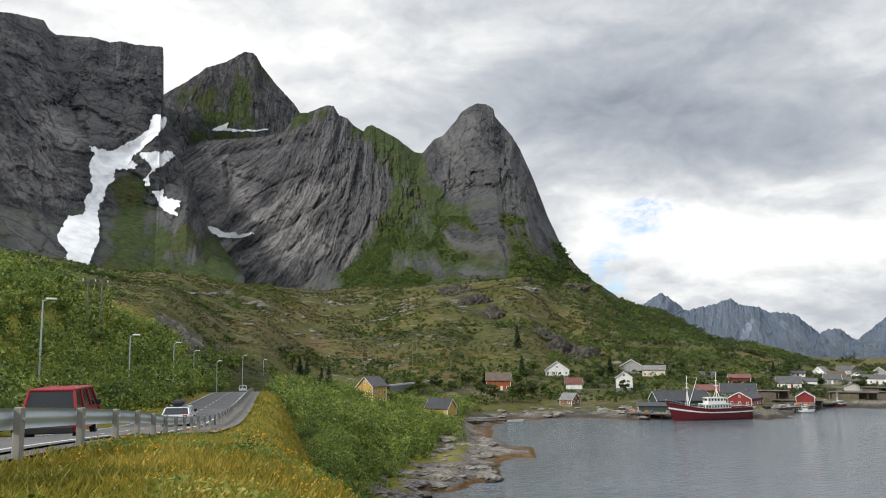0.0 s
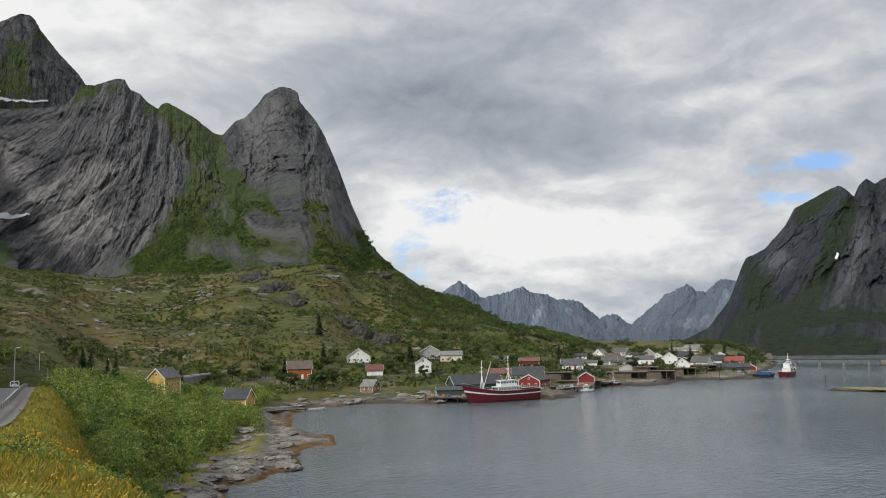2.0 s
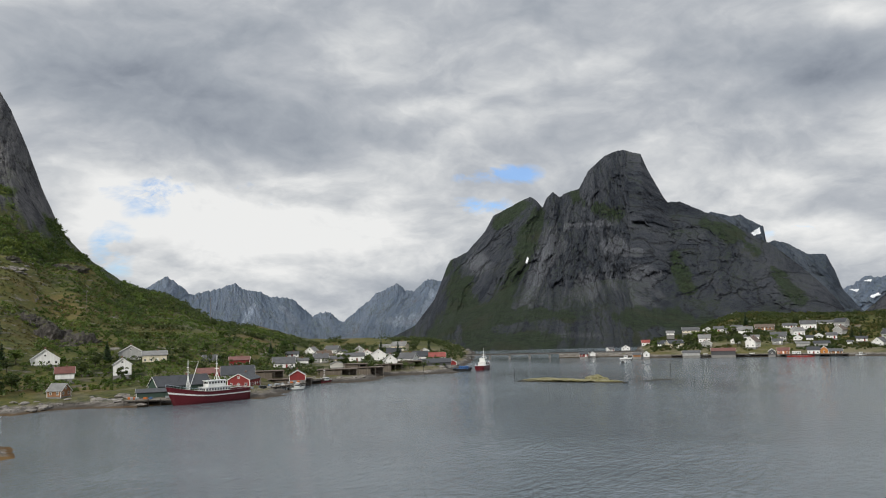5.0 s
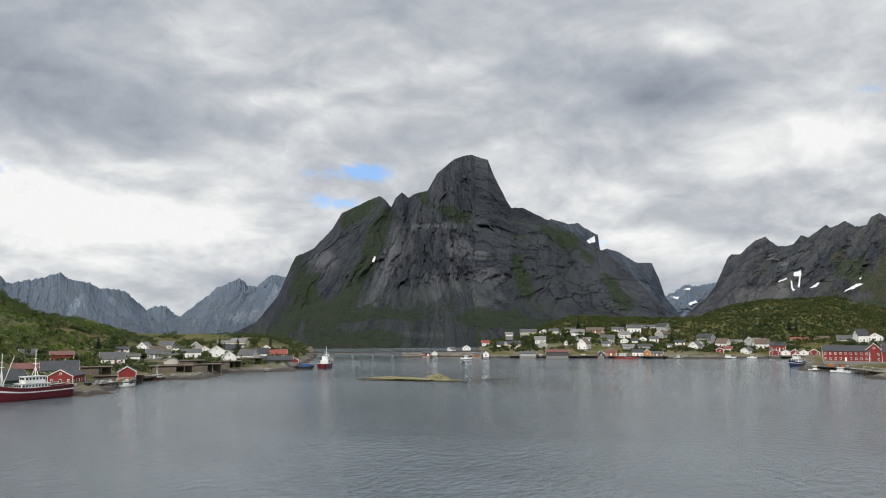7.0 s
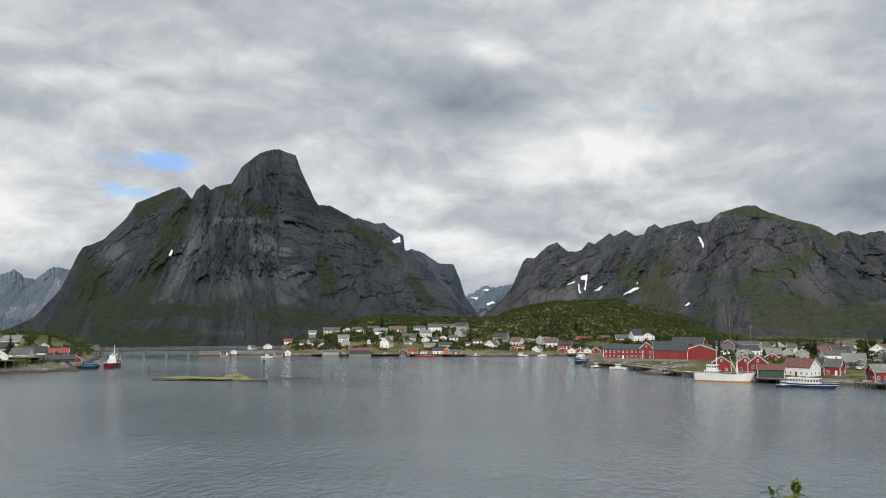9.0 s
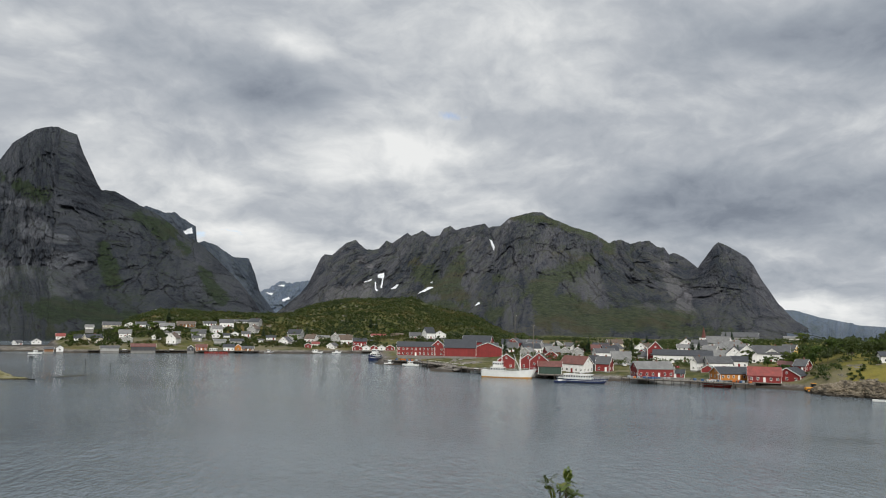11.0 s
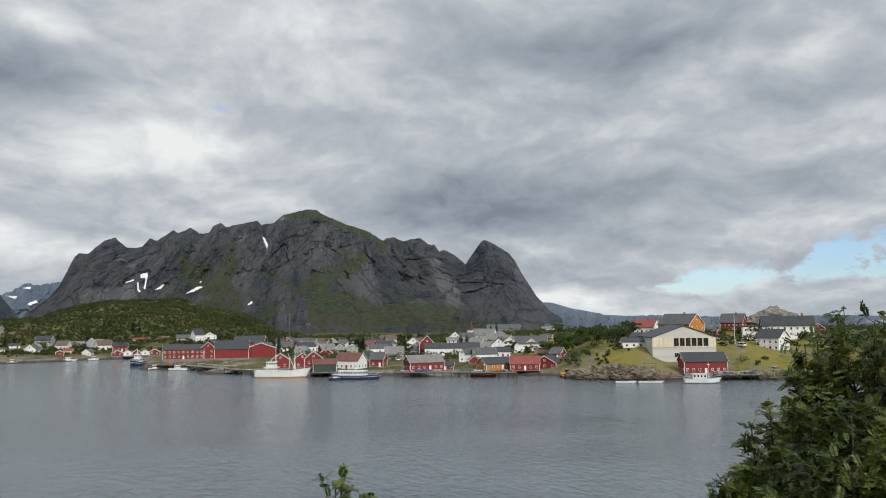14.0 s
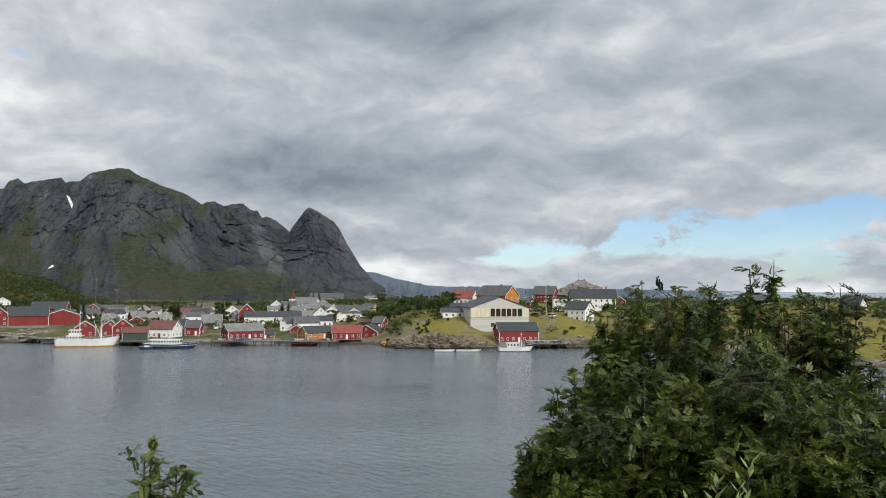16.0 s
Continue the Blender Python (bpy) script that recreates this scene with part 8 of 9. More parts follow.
def tub_shape(bm):
    box(bm, -0.6, 0.6, -0.5, 0.5, 0.12, 0.78, 0.05)
    for x in (-0.45, 0.45):
        box(bm, x - 0.1, x + 0.1, -0.5, 0.5, 0.0, 0.14)
    box(bm, -0.64, 0.64, -0.54, 0.54, 0.70, 0.80, 0.03)


for a0, r0, a1, r1, z, count in ((87.0, 362, 92.2, 358, 2.45, 18), (92.4, 357, 95.2, 355, 2.45, 12), (109.0, 344.5, 111.4, 349, 2.55, 10), (20.8, 346, 24.2, 377, 2.45, 14), (13.0, 322, 15.7, 318, 2.45, 8), (70.3, 466, 72.4, 453, 2.65, 10)):
    for i in range(count):
        t = village.uniform(0, 1)
        k = village.choice((0, 0, 1, 2))
        tub = shared("fish_tub", cached(("fish_tub", k), tub_shape, TUBS[k]), None)
        tub.matrix_world = Matrix.Translation(polar(a0 + (a1 - a0) * t, r0 + (r1 - r0) * t + village.uniform(-1.6, 1.6), z)) @ Matrix.Rotation(village.uniform(0, 3.1), 4, "Z")
        tagged(tub, f"{('grey', 'blue', 'orange')[k]} plastic fish tub standing on the timber quay", "fish tub", "fish tubs on the quays")

# ---- vegetation ----
def leaf_mat(name, dark, light, tip=None, shine=0.35, patches=0.28):
    def build(n, s):
        geo = n.add("NewGeometry")
        rnd = geo.outputs["Random Per Island"]
        patch = n.noise(geo.outputs["Position"], patches, 5.0, 0.65)
        v = n.math("ADD", n.math("MULTIPLY", rnd, 0.35), n.math("MULTIPLY", n.span(patch, 0.3, 0.7), 0.65))
        stops = [(0.22, dark), (0.60, light)]
        if tip:
            stops.append((0.85, tip))
        c = n.ramp(v, *stops)
        n.link(s, "Base Color", c)
        s.inputs["Roughness"].default_value = 0.5
        s.inputs["Specular IOR Level"].default_value = shine
        thin = n.add("BsdfTranslucent", (0, c))
        n.link(n.tree.nodes["Material Output"], 0, n.add("MixShader", (0, 0.3), (1, s.outputs[0]), (2, thin)))
    return material(name, build)


# dark stops of birch and rowan carry the shade between leaves in their colour
THICKET = leaf_mat("birch_leaves", (0.028, 0.058, 0.011), (0.19, 0.26, 0.042), (0.40, 0.38, 0.080))
SHRUB = leaf_mat("hill_shrub", (0.022, 0.040, 0.011), (0.070, 0.092, 0.022))
HILL = leaf_mat("hill_heath", (0.020, 0.036, 0.009), (0.058, 0.078, 0.016), (0.105, 0.080, 0.026), 0.3, 0.035)
FLANK = leaf_mat("flank_birch", (0.030, 0.060, 0.012), (0.10, 0.145, 0.026), (0.15, 0.17, 0.035), 0.3, 0.05)
HEATH = leaf_mat("heath_tussock", (0.042, 0.047, 0.014), (0.118, 0.108, 0.030), (0.16, 0.115, 0.044))
CONIFER = leaf_mat("spruce_needles", (0.012, 0.028, 0.012), (0.030, 0.055, 0.020))
ROWAN = leaf_mat("rowan_leaves", (0.013, 0.022, 0.006), (0.090, 0.130, 0.021), (0.19, 0.165, 0.032), 0.4, 0.9)
WILLOW = leaf_mat("willow_leaves", (0.10, 0.15, 0.05), (0.26, 0.34, 0.12), (0.34, 0.40, 0.18), 0.35, 3.0)
GRASS = leaf_mat("meadow_grass", (0.12, 0.125, 0.018), (0.31, 0.265, 0.036), (0.42, 0.31, 0.07))
FLOWER = leaf_mat("yellow_flowers", (0.55, 0.24, 0.01), (0.75, 0.42, 0.02))
BARK = paint("bark", (0.06, 0.048, 0.038), 0.9, 0.5, 6.0)
rng = np.random.default_rng(5)


def leaf_cloud(centres, radii, count, size, flat=0.75, tilt=0.8):
    """Quads strewn through ellipsoids: places of the four corners, (n, 4, 3)."""
    c = np.repeat(centres, count, 0)
    rad = np.repeat(radii, count, 0)
    n = len(c)
    d = rng.normal(size=(n, 3))
    d /= np.linalg.norm(d, axis=1, keepdims=True)
    d[:, 2] = np.where(d[:, 2] < -0.35, -d[:, 2], d[:, 2])
    p = c + d * rad * (rng.uniform(0.45, 1.0, (n, 1)) ** 0.6) * rng.uniform(0.75, 1.12, (n, 1))
    nrm = d + rng.normal(size=(n, 3)) * tilt
    nrm /= np.linalg.norm(nrm, axis=1, keepdims=True)
    u = np.cross(nrm, rng.normal(size=(n, 3)))
    u /= np.linalg.norm(u, axis=1, keepdims=True)
    v = np.cross(nrm, u)
    s = np.repeat(np.atleast_1d(size), count)[:, None] if np.ndim(size) else size
    s = s * rng.uniform(0.6, 1.3, (n, 1))
    u, v = u * s, v * s * flat
    return np.stack([p - u, p - v * 0.8, p + u, p + v], 1)


def quads(name, q, mat, corners=4):
    """Leaves as loose faces; distant ones are triangles."""
    n = len(q)
    q = q[:, :corners]
    me = bpy.data.meshes.new(name)
    me.vertices.add(n * corners)
    me.loops.add(n * corners)
    me.polygons.add(n)
    me.vertices.foreach_set("co", q.reshape(-1).astype(np.float32))
    me.loops.foreach_set("vertex_index", np.arange(n * corners, dtype=np.int32))
    me.polygons.foreach_set("loop_start", np.arange(0, n * corners, corners, dtype=np.int32))
    me.update(calc_edges=True)
    me.materials.append(mat)
    return me


def heights(x, y):
    return land_height(np.degrees(np.arctan2(x, y)), np.hypot(x, y))


def scatter(n, az, r, keep):
    """n places in a sector of bearings and distances that a test on (az, r, x, y, z) accepts."""
    a = rng.uniform(*az, n)
    d = np.sqrt(rng.uniform(r[0] ** 2, r[1] ** 2, n))
    x, y = d * np.sin(np.radians(a)), d * np.cos(np.radians(a))
    z = heights(x, y)
    ok = keep(a, d, x, y, z)
    return np.stack([x, y, z], 1)[ok], d[ok], a[ok]


def uneven(p, lo, hi, seed):
    """Heights that swell and sink across a thicket."""
    f = fbm(p[:, 0] / 9, p[:, 1] / 9, seed=seed, octaves=4, rough=0.6)
    return lo + (hi - lo) * np.clip((f - 0.34) / 0.3, 0, 1) ** 1.3 * rng.uniform(0.4, 1.3, len(p))


def thicket(name, label, p, lo, hi, leaves, leaf, mat, blobs=3):
    """One mass of bushes: each is a few leafy lobes on the ground."""
    n = len(p)
    h = uneven(p, lo, hi, n % 50)
    c, rad = [], []
    for k in range(blobs):
        off = rng.normal(size=(n, 3)) * np.stack([h * 0.35, h * 0.35, h * 0.12], 1)
        c.append(p + off + np.stack([0 * h, 0 * h, h * rng.uniform(0.35, 0.75, n)], 1))
        k_ = h * rng.uniform(0.32, 0.55, n)
        rad.append(np.stack([k_, k_, k_ * 0.9], 1))
    q = leaf_cloud(np.concatenate(c), np.concatenate(rad), leaves // blobs, leaf * 1.25, flat=1.1)
    return tagged(new(name, quads(name, q, mat, 3)), label, "shrubs", kind="stuff")


def left_bank(a, d, x, y, z):
    off = x - road_at(y)[0]
    lim = np.interp(a, (-50, -30, -24, -19, -15, -12.5), (7.0, 5.6, 2.6, 1.0, -0.6, -1.4))
    el = np.degrees(np.arctan2(z - EYE, d))
    return (off < -4.9) & (el < lim) & (y > 12) & (fbm(x / 14, y / 14, seed=21) > 0.30)


def right_bank(a, d, x, y, z):
    off = x - road_at(y)[0]
    edge = np.interp(d, (40, 70, 110, 160, 330), (13, 14, 13, 11, 9))
    return (off > edge) & (z > 2.6) & (d > 52) & (d < 322) & (np.abs(x + 24) + np.abs(y - 288) > 14) & (np.abs(x - 0) + np.abs(y - 275) > 13)


p, d, a = scatter(5000, (-50, -11.5), (22, 280), left_bank)
near = d < 110
thicket("thicket", "dense green birch and willow thicket above the road", p[near], 1.2, 4.6, 300, 0.15, THICKET, 5)
thicket("thicket", "dense green birch and willow thicket above the road", p[~near], 1.6, 5.4, 130, 0.27, THICKET, 5)
p, d, a = scatter(4300, (-14, 2.5), (50, 325), right_bank)
near = d < 130
thicket("thicket", "dense green birch and willow thicket below the road", p[near], 0.8, 3.4, 260, 0.13, THICKET, 5)
thicket("thicket", "dense green birch and willow thicket below the road", p[~near], 1.2, 5.2, 130, 0.24, THICKET, 5)
# heath tussocks and loose stones on the moor
p, d, a = scatter(26000, (-34, 16), (170, 700), lambda a, d, x, y, z: (z > 20) & (fbm(x / 16, y / 16, seed=61) > 0.42))
q = leaf_cloud(p + np.array([0, 0, 0.1]), np.stack([rng.uniform(0.5, 1.6, len(p)), rng.uniform(0.5, 1.6, len(p)), rng.uniform(0.2, 0.6, len(p))], 1), 8, np.clip(d * 0.0016, 0.3, 0.9))
tagged(new("heath", quads("heath", q, HEATH, 3)), "olive and brown heath tussocks covering the moor", "heath", kind="stuff")
p, d, a = scatter(21000, (-30, 24), (260, 720), lambda a, d, x, y, z: (z > 4) & (fbm(x / 40, y / 40, seed=31) > np.where(z < 20, 0.47, np.where(a < -8, 0.60, np.where(a > 7.5, 0.36, 0.52)))) & (fbm(x / 7, y / 7, seed=33) > np.where(a > 7.5, 0.3, 0.4)))
thicket("scrub", "dark green scrub on the slope above the village", p, 0.7, 2.8, 24, 0.46, FLANK)
p, d, a = scatter(5500, (12, 36), (400, 760), lambda a, d, x, y, z: (z > 2.5) & (fbm(x / 26, y / 26, seed=35) > 0.5))
thicket("scrub", "green garden scrub among the village houses", p, 1.2, 3.6, 36, 0.5, SHRUB)
p, d, a = scatter(18000, (47, 80), (590, 915), lambda a, d, x, y, z: (z > 3.5) & (fbm(x / 30, y / 30, seed=37) > np.where(z > 9, 0.22, 0.42)))
thicket("scrub", "low green scrub covering the rounded hill", p, 0.8, 2.6, 20, 0.62, HILL, 2)
p, d, a = scatter(15000, (79, 134), (352, 760), lambda a, d, x, y, z: (z > 4.2) & (fbm(x / 22, y / 22, seed=39) > np.where((a > 96) & (a < 104) & (d > 368), 0.36, 0.47)) & ((a > 98.5) | (d > 405)) & ~((a > 103.5) & (a < 110) & (d < 400)))
thicket("scrub", "green scrub and garden bushes between village houses", p, 1.0, 3.4, 30, 0.46, SHRUB)

# scrub on the green flanks under the cliffs
az_, v_, pos_, _ = MOUNTAINS["steep granite slab and pyramid peak over green slopes"]
turf_ = np.zeros(pos_.shape[0] * pos_.shape[1], np.float32)
reine_ridge[3].data.attributes["turf"].data.foreach_get("value", turf_)
flat_p = pos_.reshape(-1, 3)
el_ = np.degrees(np.arctan2(flat_p[:, 2] - EYE, np.hypot(flat_p[:, 0], flat_p[:, 1])))
ok = np.nonzero((turf_ > 0.6) & (el_ < 9.5) & (np.repeat(v_[None], len(az_), 0).ravel() < 0.9))[0]
pick = rng.choice(ok, min(8000, len(ok)), replace=False)
thicket("scrub", "dark birch scrub on the green flank of the mountain", flat_p[pick], 1.4, 3.6, 22, 0.65, FLANK, 2)

# ---- meadow in front ----
def blades(p, h, w, lean=0.35):
    n = len(p)
    a = rng.uniform(0, 2 * np.pi, n)
    side = np.stack([np.cos(a), np.sin(a), 0 * a], 1) * (w * rng.uniform(0.6, 1.3, n))[:, None]
    tip = np.stack([rng.normal(0, lean, n) * h, rng.normal(0, lean, n) * h, h], 1)
    mid = tip * np.array([0.35, 0.35, 0.55])
    return np.stack([p - side, p + side, p + mid + side * 0.7, p + tip], 1)


dd = 3.2 * (210 / 3.2) ** rng.uniform(0, 1, 150000) ** 0.85
aa = rng.uniform(-40, 8, len(dd))
gx, gy = dd * np.sin(np.radians(aa)), dd * np.cos(np.radians(aa))
off = gx - road_at(gy)[0]
ok = (off > np.where(gy < 38, 3.75, 5.7)) & (off < np.where(dd < 60, 30, 15))
gx, gy, dd = gx[ok], gy[ok], dd[ok]
gp = np.stack([gx, gy, heights(gx, gy) - 0.03], 1)
patchy = fbm(gx / 3, gy / 3, seed=51)
q = blades(gp, (0.10 + 0.22 * patchy) * rng.uniform(0.7, 1.3, len(gp)) * np.clip(dd / 60, 1, 2), np.clip(0.0011 * dd, 0.006, 0.12))
tagged(new("meadow_grass", quads("meadow_grass", q, GRASS)), "yellow-green summer meadow grass beside the road", "grass", kind="stuff")
bush_ok = fbm(gx / 2.2, gy / 2.2, seed=53) > 0.60
bp = gp[bush_ok][::8]
q = leaf_cloud(bp + np.array([0, 0, 0.12]), np.full((len(bp), 3), 0.22) * rng.uniform(0.5, 1.4, (len(bp), 1)), 16, 0.03)
tagged(new("meadow_herbs", quads("meadow_herbs", q, THICKET)), "low leafy herbs growing through the meadow", "herbs", kind="stuff")
fl_ok = (fbm(gx / 1.6, gy / 1.6, seed=57) > 0.62) & (dd < 45)
fp = gp[fl_ok][::15]
q = leaf_cloud(fp + np.stack([0 * fp[:, 0], 0 * fp[:, 0], rng.uniform(0.2, 0.45, len(fp))], 1), np.full((len(fp), 3), 0.05), 4, np.clip(0.0012 * dd[fl_ok][::15], 0.012, 0.04))
tagged(new("wild_flowers", quads("wild_flowers", q, FLOWER)), "small yellow wild flowers in the meadow", "flowers", kind="stuff")


# ---- trees ----
def spruce_mesh(h, seed):
    r = np.random.default_rng(seed)
    out = []
    for lev in np.linspace(0.12, 0.97, 16):
        reach = h * 0.24 * (1 - lev) + 0.12
        n = int(16 + 40 * (1 - lev))
        a = r.uniform(0, 2 * np.pi, n)
        rad = reach * r.uniform(0.25, 1.1, n)
        p = np.stack([np.cos(a) * rad, np.sin(a) * rad, lev * h - rad * 0.35 + r.normal(0, 0.1, n)], 1)
        u = np.stack([np.cos(a), np.sin(a), -0.35 + 0 * a], 1) * (0.28 + reach * 0.14)
        v = np.stack([-np.sin(a), np.cos(a), r.normal(0, 0.4, n)], 1) * 0.24
        out.append(np.stack([p - u, p - v, p + u, p + v], 1))
    return np.concatenate(out)


def broadleaf(h, seed, leaf=0.30, lobes=22, count=70):
    r = np.random.default_rng(seed)
    c = np.stack([r.normal(0, h * 0.18, lobes), r.normal(0, h * 0.18, lobes), h * r.uniform(0.35, 0.92, lobes)], 1)
    k = h * r.uniform(0.10, 0.20, lobes)
    return c, leaf_cloud(c, np.stack([k, k, k * 0.8], 1), count, leaf)


def make_tree(name, label, crown_q, h, mat, limbs=()):
    tree = new(name)
    tagged(tree, label, "tree", "trees among the village")
    part("trunk", rod(bmesh.new(), (0, 0, -0.6), (0, 0, h * 0.8), h * 0.022 + 0.05, 0.03), BARK, tree)
    for c in limbs:
        part("limb", rod(bmesh.new(), (0, 0, h * 0.25), tuple(c), h * 0.010 + 0.02, 0.015, 6), BARK, tree)
    crown = new("crown", quads("crown", crown_q, mat))
    crown.parent = tree
    return tree


protos = [make_tree("spruce_tree", "dark green spruce tree standing between the buildings", spruce_mesh(9, 1), 9, CONIFER), make_tree("spruce_tree", "dark green spruce tree standing between the buildings", spruce_mesh(7, 2), 7, CONIFER)]
for k in (3, 4):
    c, q = broadleaf(6.5, k)
    protos.append(make_tree("birch_tree", "leafy green birch tree in a village garden", q, 6.5, FLANK if k == 3 else SHRUB, c[:2]))
TREES = ((0, -8.6, 285), (0, -8.1, 290), (0, -4.0, 330), (0, 2.9, 372), (2, 2.2, 368), (0, 5.6, 388), (2, 5.2, 370), (3, 5.9, 380), (2, 6.4, 392), (0, 5.3, 430), (2, -1.8, 345), (3, -0.6, 350), (2, 0.6, 352), (3, 1.6, 360), (0, 11.7, 408),
         (3, 11.0, 395), (2, 13.9, 420), (3, 16.5, 430), (2, 18.0, 445), (0, 22.3, 470), (3, 23.2, 480), (0, 23.9, 500), (2, 25.1, 470), (0, 30.0, 560), (0, 31.2, 540), (3, 32.3, 560), (0, 33.4, 575), (2, 27.5, 520))
TREES += ((3, 2.7, 349), (3, 5.3, 346), (2, 4.9, 340), (3, 3.3, 338), (3, 6.2, 352), (2, 7.1, 360), (3, 10.2, 380), (3, 12.6, 372), (2, 14.8, 375))
TREES_EAST = ((0, 48.6, 640), (2, 49.3, 630), (2, 53.2, 650), (3, 54.5, 660), (0, 55.2, 690), (2, 57.5, 650), (3, 58.2, 690), (0, 61.5, 650), (0, 62.0, 640), (2, 63.7, 620), (0, 64.5, 660), (0, 69.0, 700), (1, 69.4, 690), (2, 70.5, 660), (0, 66.3, 650), (3, 72.5, 640),
              (1, 83.5, 520), (2, 84.3, 500), (0, 86.0, 560), (0, 87.4, 520), (1, 91.8, 560), (0, 93.6, 600), (0, 94.0, 590), (2, 99.2, 470), (3, 100.0, 440), (2, 100.8, 430), (0, 101.3, 470), (2, 101.0, 400), (3, 102.1, 410), (0, 102.6, 450), (2, 98.3, 430), (3, 97.6, 470),
              (0, 103.1, 480), (2, 98.9, 395), (3, 99.8, 390), (2, 109.5, 470), (3, 110.5, 480), (0, 104.5, 520), (2, 96.2, 415), (3, 95.0, 430), (2, 114.8, 420), (3, 116.0, 410), (2, 117.4, 400), (0, 118.0, 440))
grove = random.Random(12)
for n_, a0, a1, r0, r1, kinds in ((22, 76, 99, 440, 600, (2, 3, 3, 0)), (14, 50, 69, 600, 690, (3, 3, 2)), (20, 97.2, 103.6, 383, 450, (3, 3, 2)), (10, 103, 118, 440, 500, (3, 2)), (10, 14, 34, 400, 560, (3, 3, 2))):
    TREES_EAST += tuple((grove.choice(kinds), grove.uniform(a0, a1), grove.uniform(r0, r1)) for _ in range(n_))
for k, az, r in TREES + TREES_EAST:
    if polar(az, r).z < 2.6:
        continue
    s = random.uniform(0.75, 1.2)
    t = copy_thing(protos[k], Matrix.Translation(polar(az, r)) @ Matrix.Rotation(random.uniform(0, 6.28), 4, "Z"))
    t.scale = (s, s, s * random.uniform(0.9, 1.15))
for q in protos:
    q.matrix_world = Matrix.Translation(polar(-9.6 - 0.5 * protos.index(q), 300 + 4 * protos.index(q)))


# ---- rowans by the viewpoint ----
def pinnate(base, ahead, up, length, r, leaflets=7):
    """Leaflets of rowan leaves: pairs along each rib. base, ahead, up: (n, 3); returns quads."""
    side = np.cross(ahead, up)
    out = []
    n = len(base)
    for i in range(leaflets):
        t = 0.22 + 0.78 * i / (leaflets - 1)
        droop = -0.30 * t * t
        c = base + ahead * (length * t)[:, None] + up * (length * droop)[:, None]
        k = length * (0.36 - 0.10 * abs(t - 0.55))
        if i == leaflets - 1:
            dirs = [ahead]
        else:
            dirs = [side * 0.86 + ahead * 0.5, -side * 0.86 + ahead * 0.5]
        for dv in dirs:
            dv = dv + up * r.normal(-0.12, 0.14, (n, 1))
            wv = np.cross(dv, up) * (k * 0.30)[:, None]
            e = c + dv * k[:, None]
            m = c + dv * (k * 0.45)[:, None]
            out.append(np.stack([c, m + wv, e, m - wv], 1))
    return np.concatenate(out)


def rowan(name, label, place, height, spread, stems, sprays, seed, leaf=0.17, low=0.15):
    r = np.random.default_rng(seed)
    tree = new(name)
    tree.matrix_world = Matrix.Translation(place)
    tagged(tree, label, "tree")
    tips = []
    bm = bmesh.new()
    for s in range(stems):
        a = r.uniform(0, 2 * np.pi)
        reach = spread * math.sqrt(r.uniform(0.02, 1))
        h = height * (1 - 0.45 * (reach / spread) ** 2) * r.uniform(0.84 if stems > 8 else 0.95, 1.0)
        top = Vector((math.cos(a) * reach, math.sin(a) * reach, h))
        mid = Vector((top.x * 0.45, top.y * 0.45, h * 0.5))
        foot = Vector((r.normal(0, 0.25), r.normal(0, 0.25), -0.3))
        if s < 14:
            stem = rod(bmesh.new(), foot, mid, 0.05 + height * 0.004, 0.035, 7)
            rod(stem, mid, top, 0.03, 0.005, 6)
            part("stem", stem, BARK, tree)
        else:
            rod(bm, mid, top, 0.015, 0.006, 5)
        for k in range(sprays):
            t = r.uniform(0.88, 1.0) if k < 4 else r.uniform(low, 1.0) ** 0.7
            q = foot.lerp(mid, t / 0.5) if t < 0.5 else mid.lerp(top, (t - 0.5) / 0.5)
            d = Vector((math.cos(a) + r.normal(0, 0.9), math.sin(a) + r.normal(0, 0.9), r.normal(0.35, 0.4))).normalized()
            ln = r.uniform(0.2, 0.75) * min(1.0, spread * 0.4)
            tip = q + d * ln
            rod(bm, q, tip, 0.007, 0.003, 4)
            tips.append((*tip, *d))
    part("twig", bm, BARK, tree, "thin brown twigs")
    tips = np.array(tips)
    per = 7
    base = np.repeat(tips[:, :3], per, 0) - np.repeat(tips[:, 3:], per, 0) * r.uniform(0, 0.25, (len(tips) * per, 1))
    ahead = np.repeat(tips[:, 3:], per, 0) * 0.5 + r.normal(size=(len(base), 3)) * np.array([0.8, 0.8, 0.45])
    ahead /= np.linalg.norm(ahead, axis=1, keepdims=True)
    up = np.array([0, 0, 1.0]) + r.normal(size=(len(base), 3)) * 0.35
    up -= ahead * np.sum(up * ahead, 1, keepdims=True)
    up /= np.linalg.norm(up, axis=1, keepdims=True)
    q = pinnate(base, ahead, up, leaf * r.uniform(0.7, 1.25, len(base)), r)
    crown = new("crown", quads("crown", q, ROWAN))
    crown.parent = tree
    return tree


def stand(az, r, top_el):
    """Place and height of a tree whose top reaches a given elevation."""
    z = ground_z(*polar(az, r, 0).xy)
    return polar(az, r, z), EYE + r * math.tan(radians(top_el)) - z


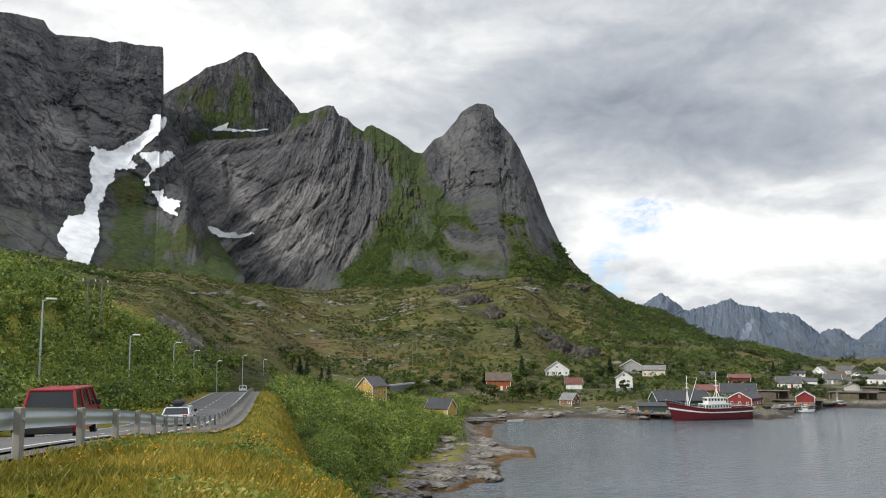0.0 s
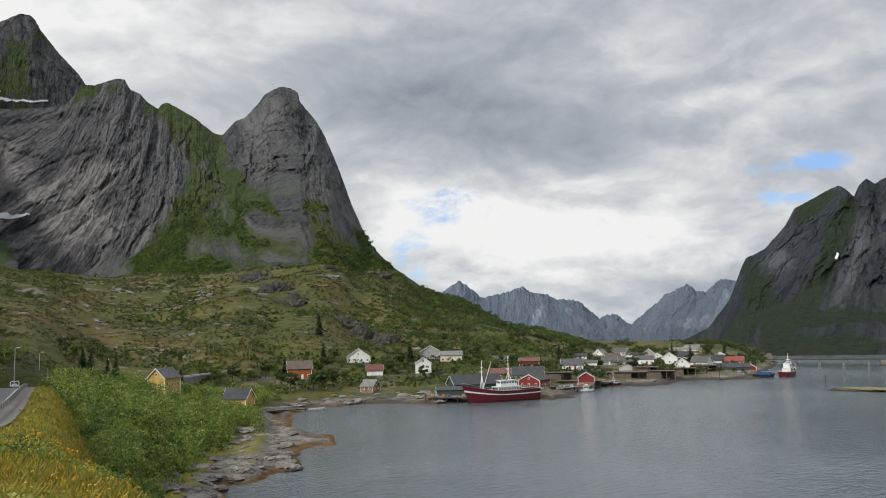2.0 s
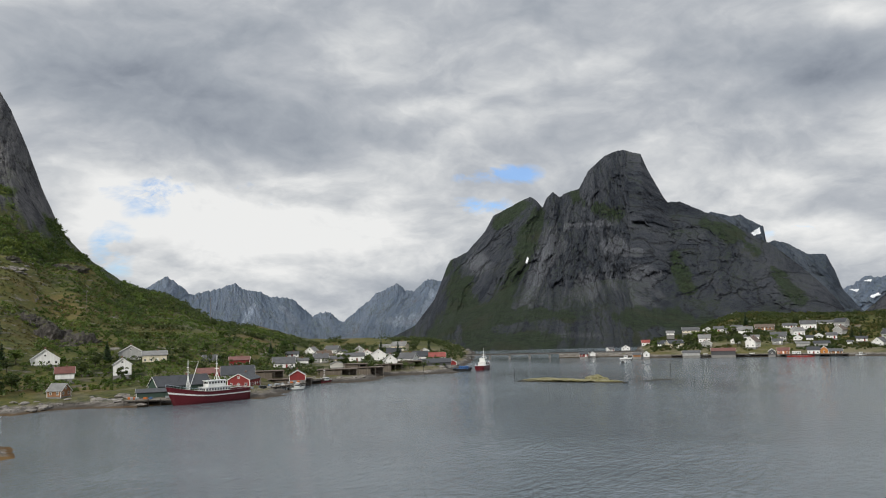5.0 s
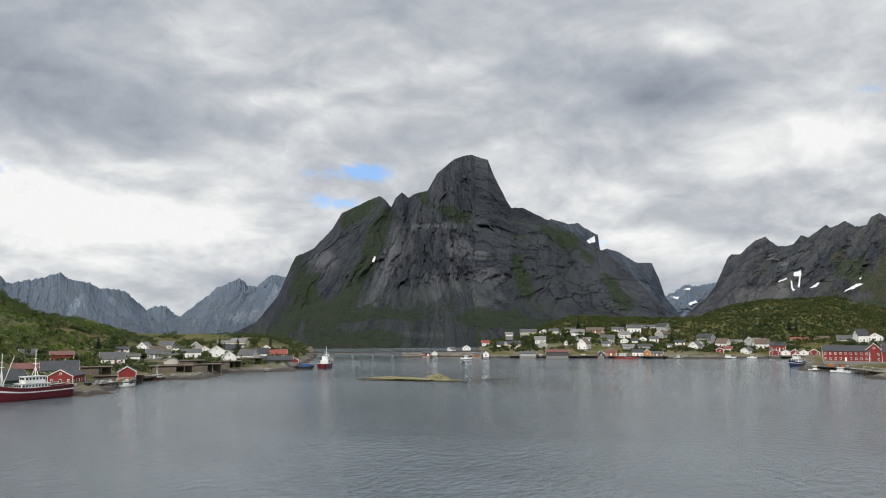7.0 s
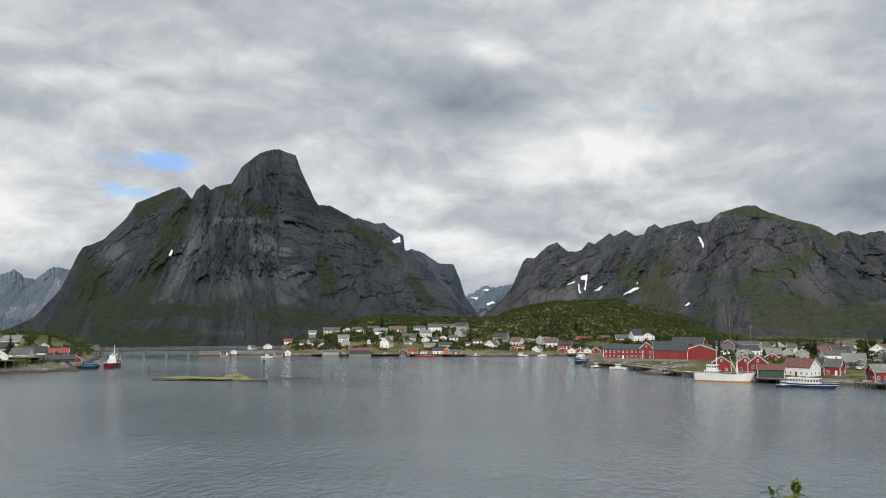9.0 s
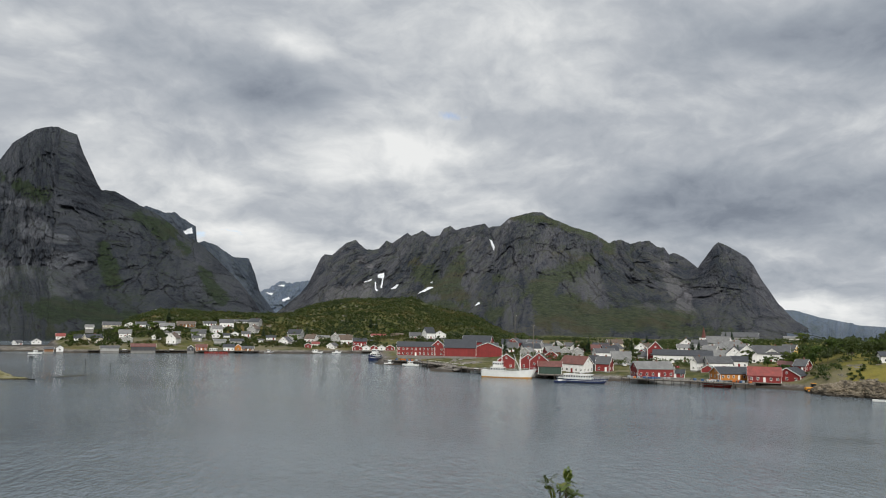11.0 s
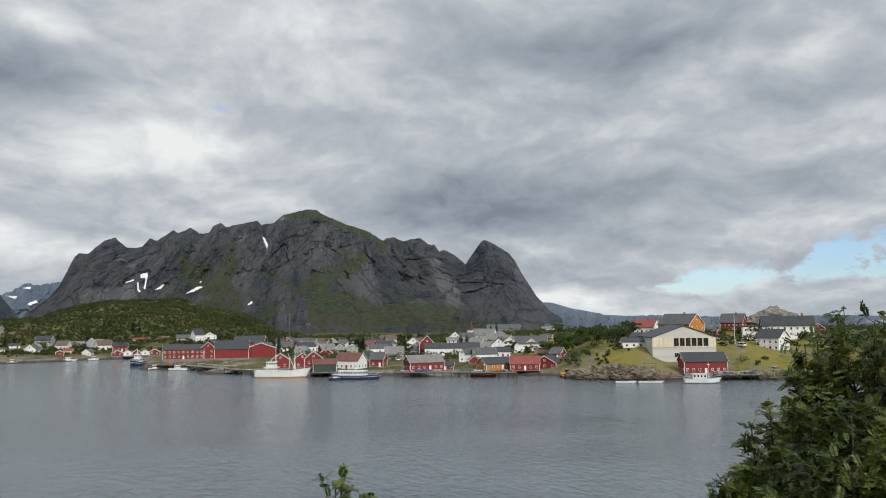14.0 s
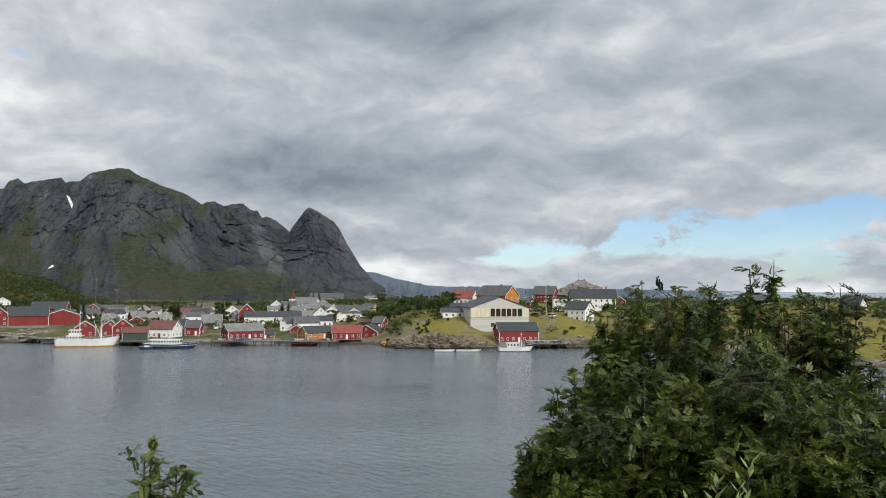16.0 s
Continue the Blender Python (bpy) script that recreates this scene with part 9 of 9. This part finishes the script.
for name, az, r, top, spread, stems, sprays, seed, leaf in (
        ("rowan_tree", 117.7, 13.0, 2.3, 1.05, 46, 14, 1, 0.142), ("rowan_tree", 120.6, 13.2, 2.3, 1.0, 44, 14, 2, 0.142), ("rowan_tree", 124.7, 13.6, 5.0, 0.42, 16, 15, 3, 0.142), ("rowan_tree", 127.0, 13.4, 4.0, 0.5, 20, 15, 4, 0.142), ("rowan_tree", 129.2, 12.8, 0.9, 0.8, 30, 14, 7, 0.142),
        ("rowan_tree", 115.2, 12.4, -0.3, 0.8, 44, 15, 10, 0.142), ("rowan_tree", 113.4, 11.4, -3.6, 0.8, 42, 15, 6, 0.142), ("rowan_tree", 110.9, 10.6, -7.4, 0.6, 24, 15, 12, 0.142), ("rowan_tree", 109.8, 10.2, -8.8, 0.42, 18, 14, 15, 0.142), ("rowan_tree", 133.5, 12.4, -2.0, 1.2, 34, 13, 16, 0.142),
        ("rowan_tree", 121.8, 10.8, -3.6, 1.8, 62, 14, 5, 0.142), ("rowan_tree", 128.6, 9.8, -4.6, 1.7, 56, 14, 8, 0.142), ("rowan_tree", 117.0, 10.2, -6.0, 1.4, 56, 15, 9, 0.142), ("rowan_tree", 114.0, 9.6, -10.0, 0.8, 26, 15, 17, 0.142), ("rowan_tree", 119.0, 12.4, 0.2, 1.5, 52, 14, 19, 0.142), ("rowan_tree", 127.0, 12.4, -0.6, 1.3, 44, 14, 20, 0.142), ("rowan_tree", 130.6, 8.8, -7.5, 1.3, 40, 14, 22, 0.142), ("rowan_tree", 132.0, 9.6, -5.2, 1.3, 34, 13, 21, 0.142)):
    place, h = stand(az, r, top)
    rowan(name, "bushy green rowan tree with feathery leaves below the viewpoint", place, h, spread, stems, sprays, seed, leaf, 0.2)
for az, r, top, seed in ((81.4, 7.0, -11.8, 11), (82.7, 7.0, -10.4, 12), (83.5, 7.0, -11.2, 14), (84.9, 7.1, -11.2, 13), (85.7, 7.1, -12.4, 18)):
    place, h = stand(az, r, top)
    rowan("rowan_sapling", "young rowan sapling with bright leaves below the viewpoint", place, h, 0.15, 4, 6, seed, 0.11, 0.88)


def willow(az, r, top, seed):
    """A young willow: a few upright shoots with long pale leaves set all round."""
    g = np.random.default_rng(seed)
    place, h = stand(az, r, top)
    tree = new("willow_bush")
    tree.matrix_world = Matrix.Translation(place)
    tagged(tree, "young willow bush with pale grey-green narrow leaves", "shrub")
    out = []
    for k in range(6):
        lean = Vector((g.normal(0, 0.10), g.normal(0, 0.10), 1))
        root = Vector((g.normal(0, 0.08), g.normal(0, 0.08), 0))
        tip = root + lean * h * g.uniform(0.86, 1.0)
        part("shoot", rod(bmesh.new(), root - Vector((0, 0, 0.2)), tip, 0.012, 0.003, 6), BARK, tree)
        for i in range(26):
            t = 1 - 0.5 * (i / 26) ** 1.2
            a = i * 2.4 + k
            c = root.lerp(tip, t)
            d = Vector((math.cos(a), math.sin(a), 0.7 + 0.5 * (i < 5))).normalized()
            side = d.cross(Vector((0, 0, 1))).normalized()
            ln = g.uniform(0.07, 0.12)
            out.append((c, c + d * ln * 0.5 + side * ln * 0.16, c + d * ln, c + d * ln * 0.5 - side * ln * 0.16))
    crown = new("crown", quads("crown", np.array([[tuple(p) for p in q] for q in out]), WILLOW))
    crown.parent = tree


willow(121.0, 5.2, -11.6, 3)
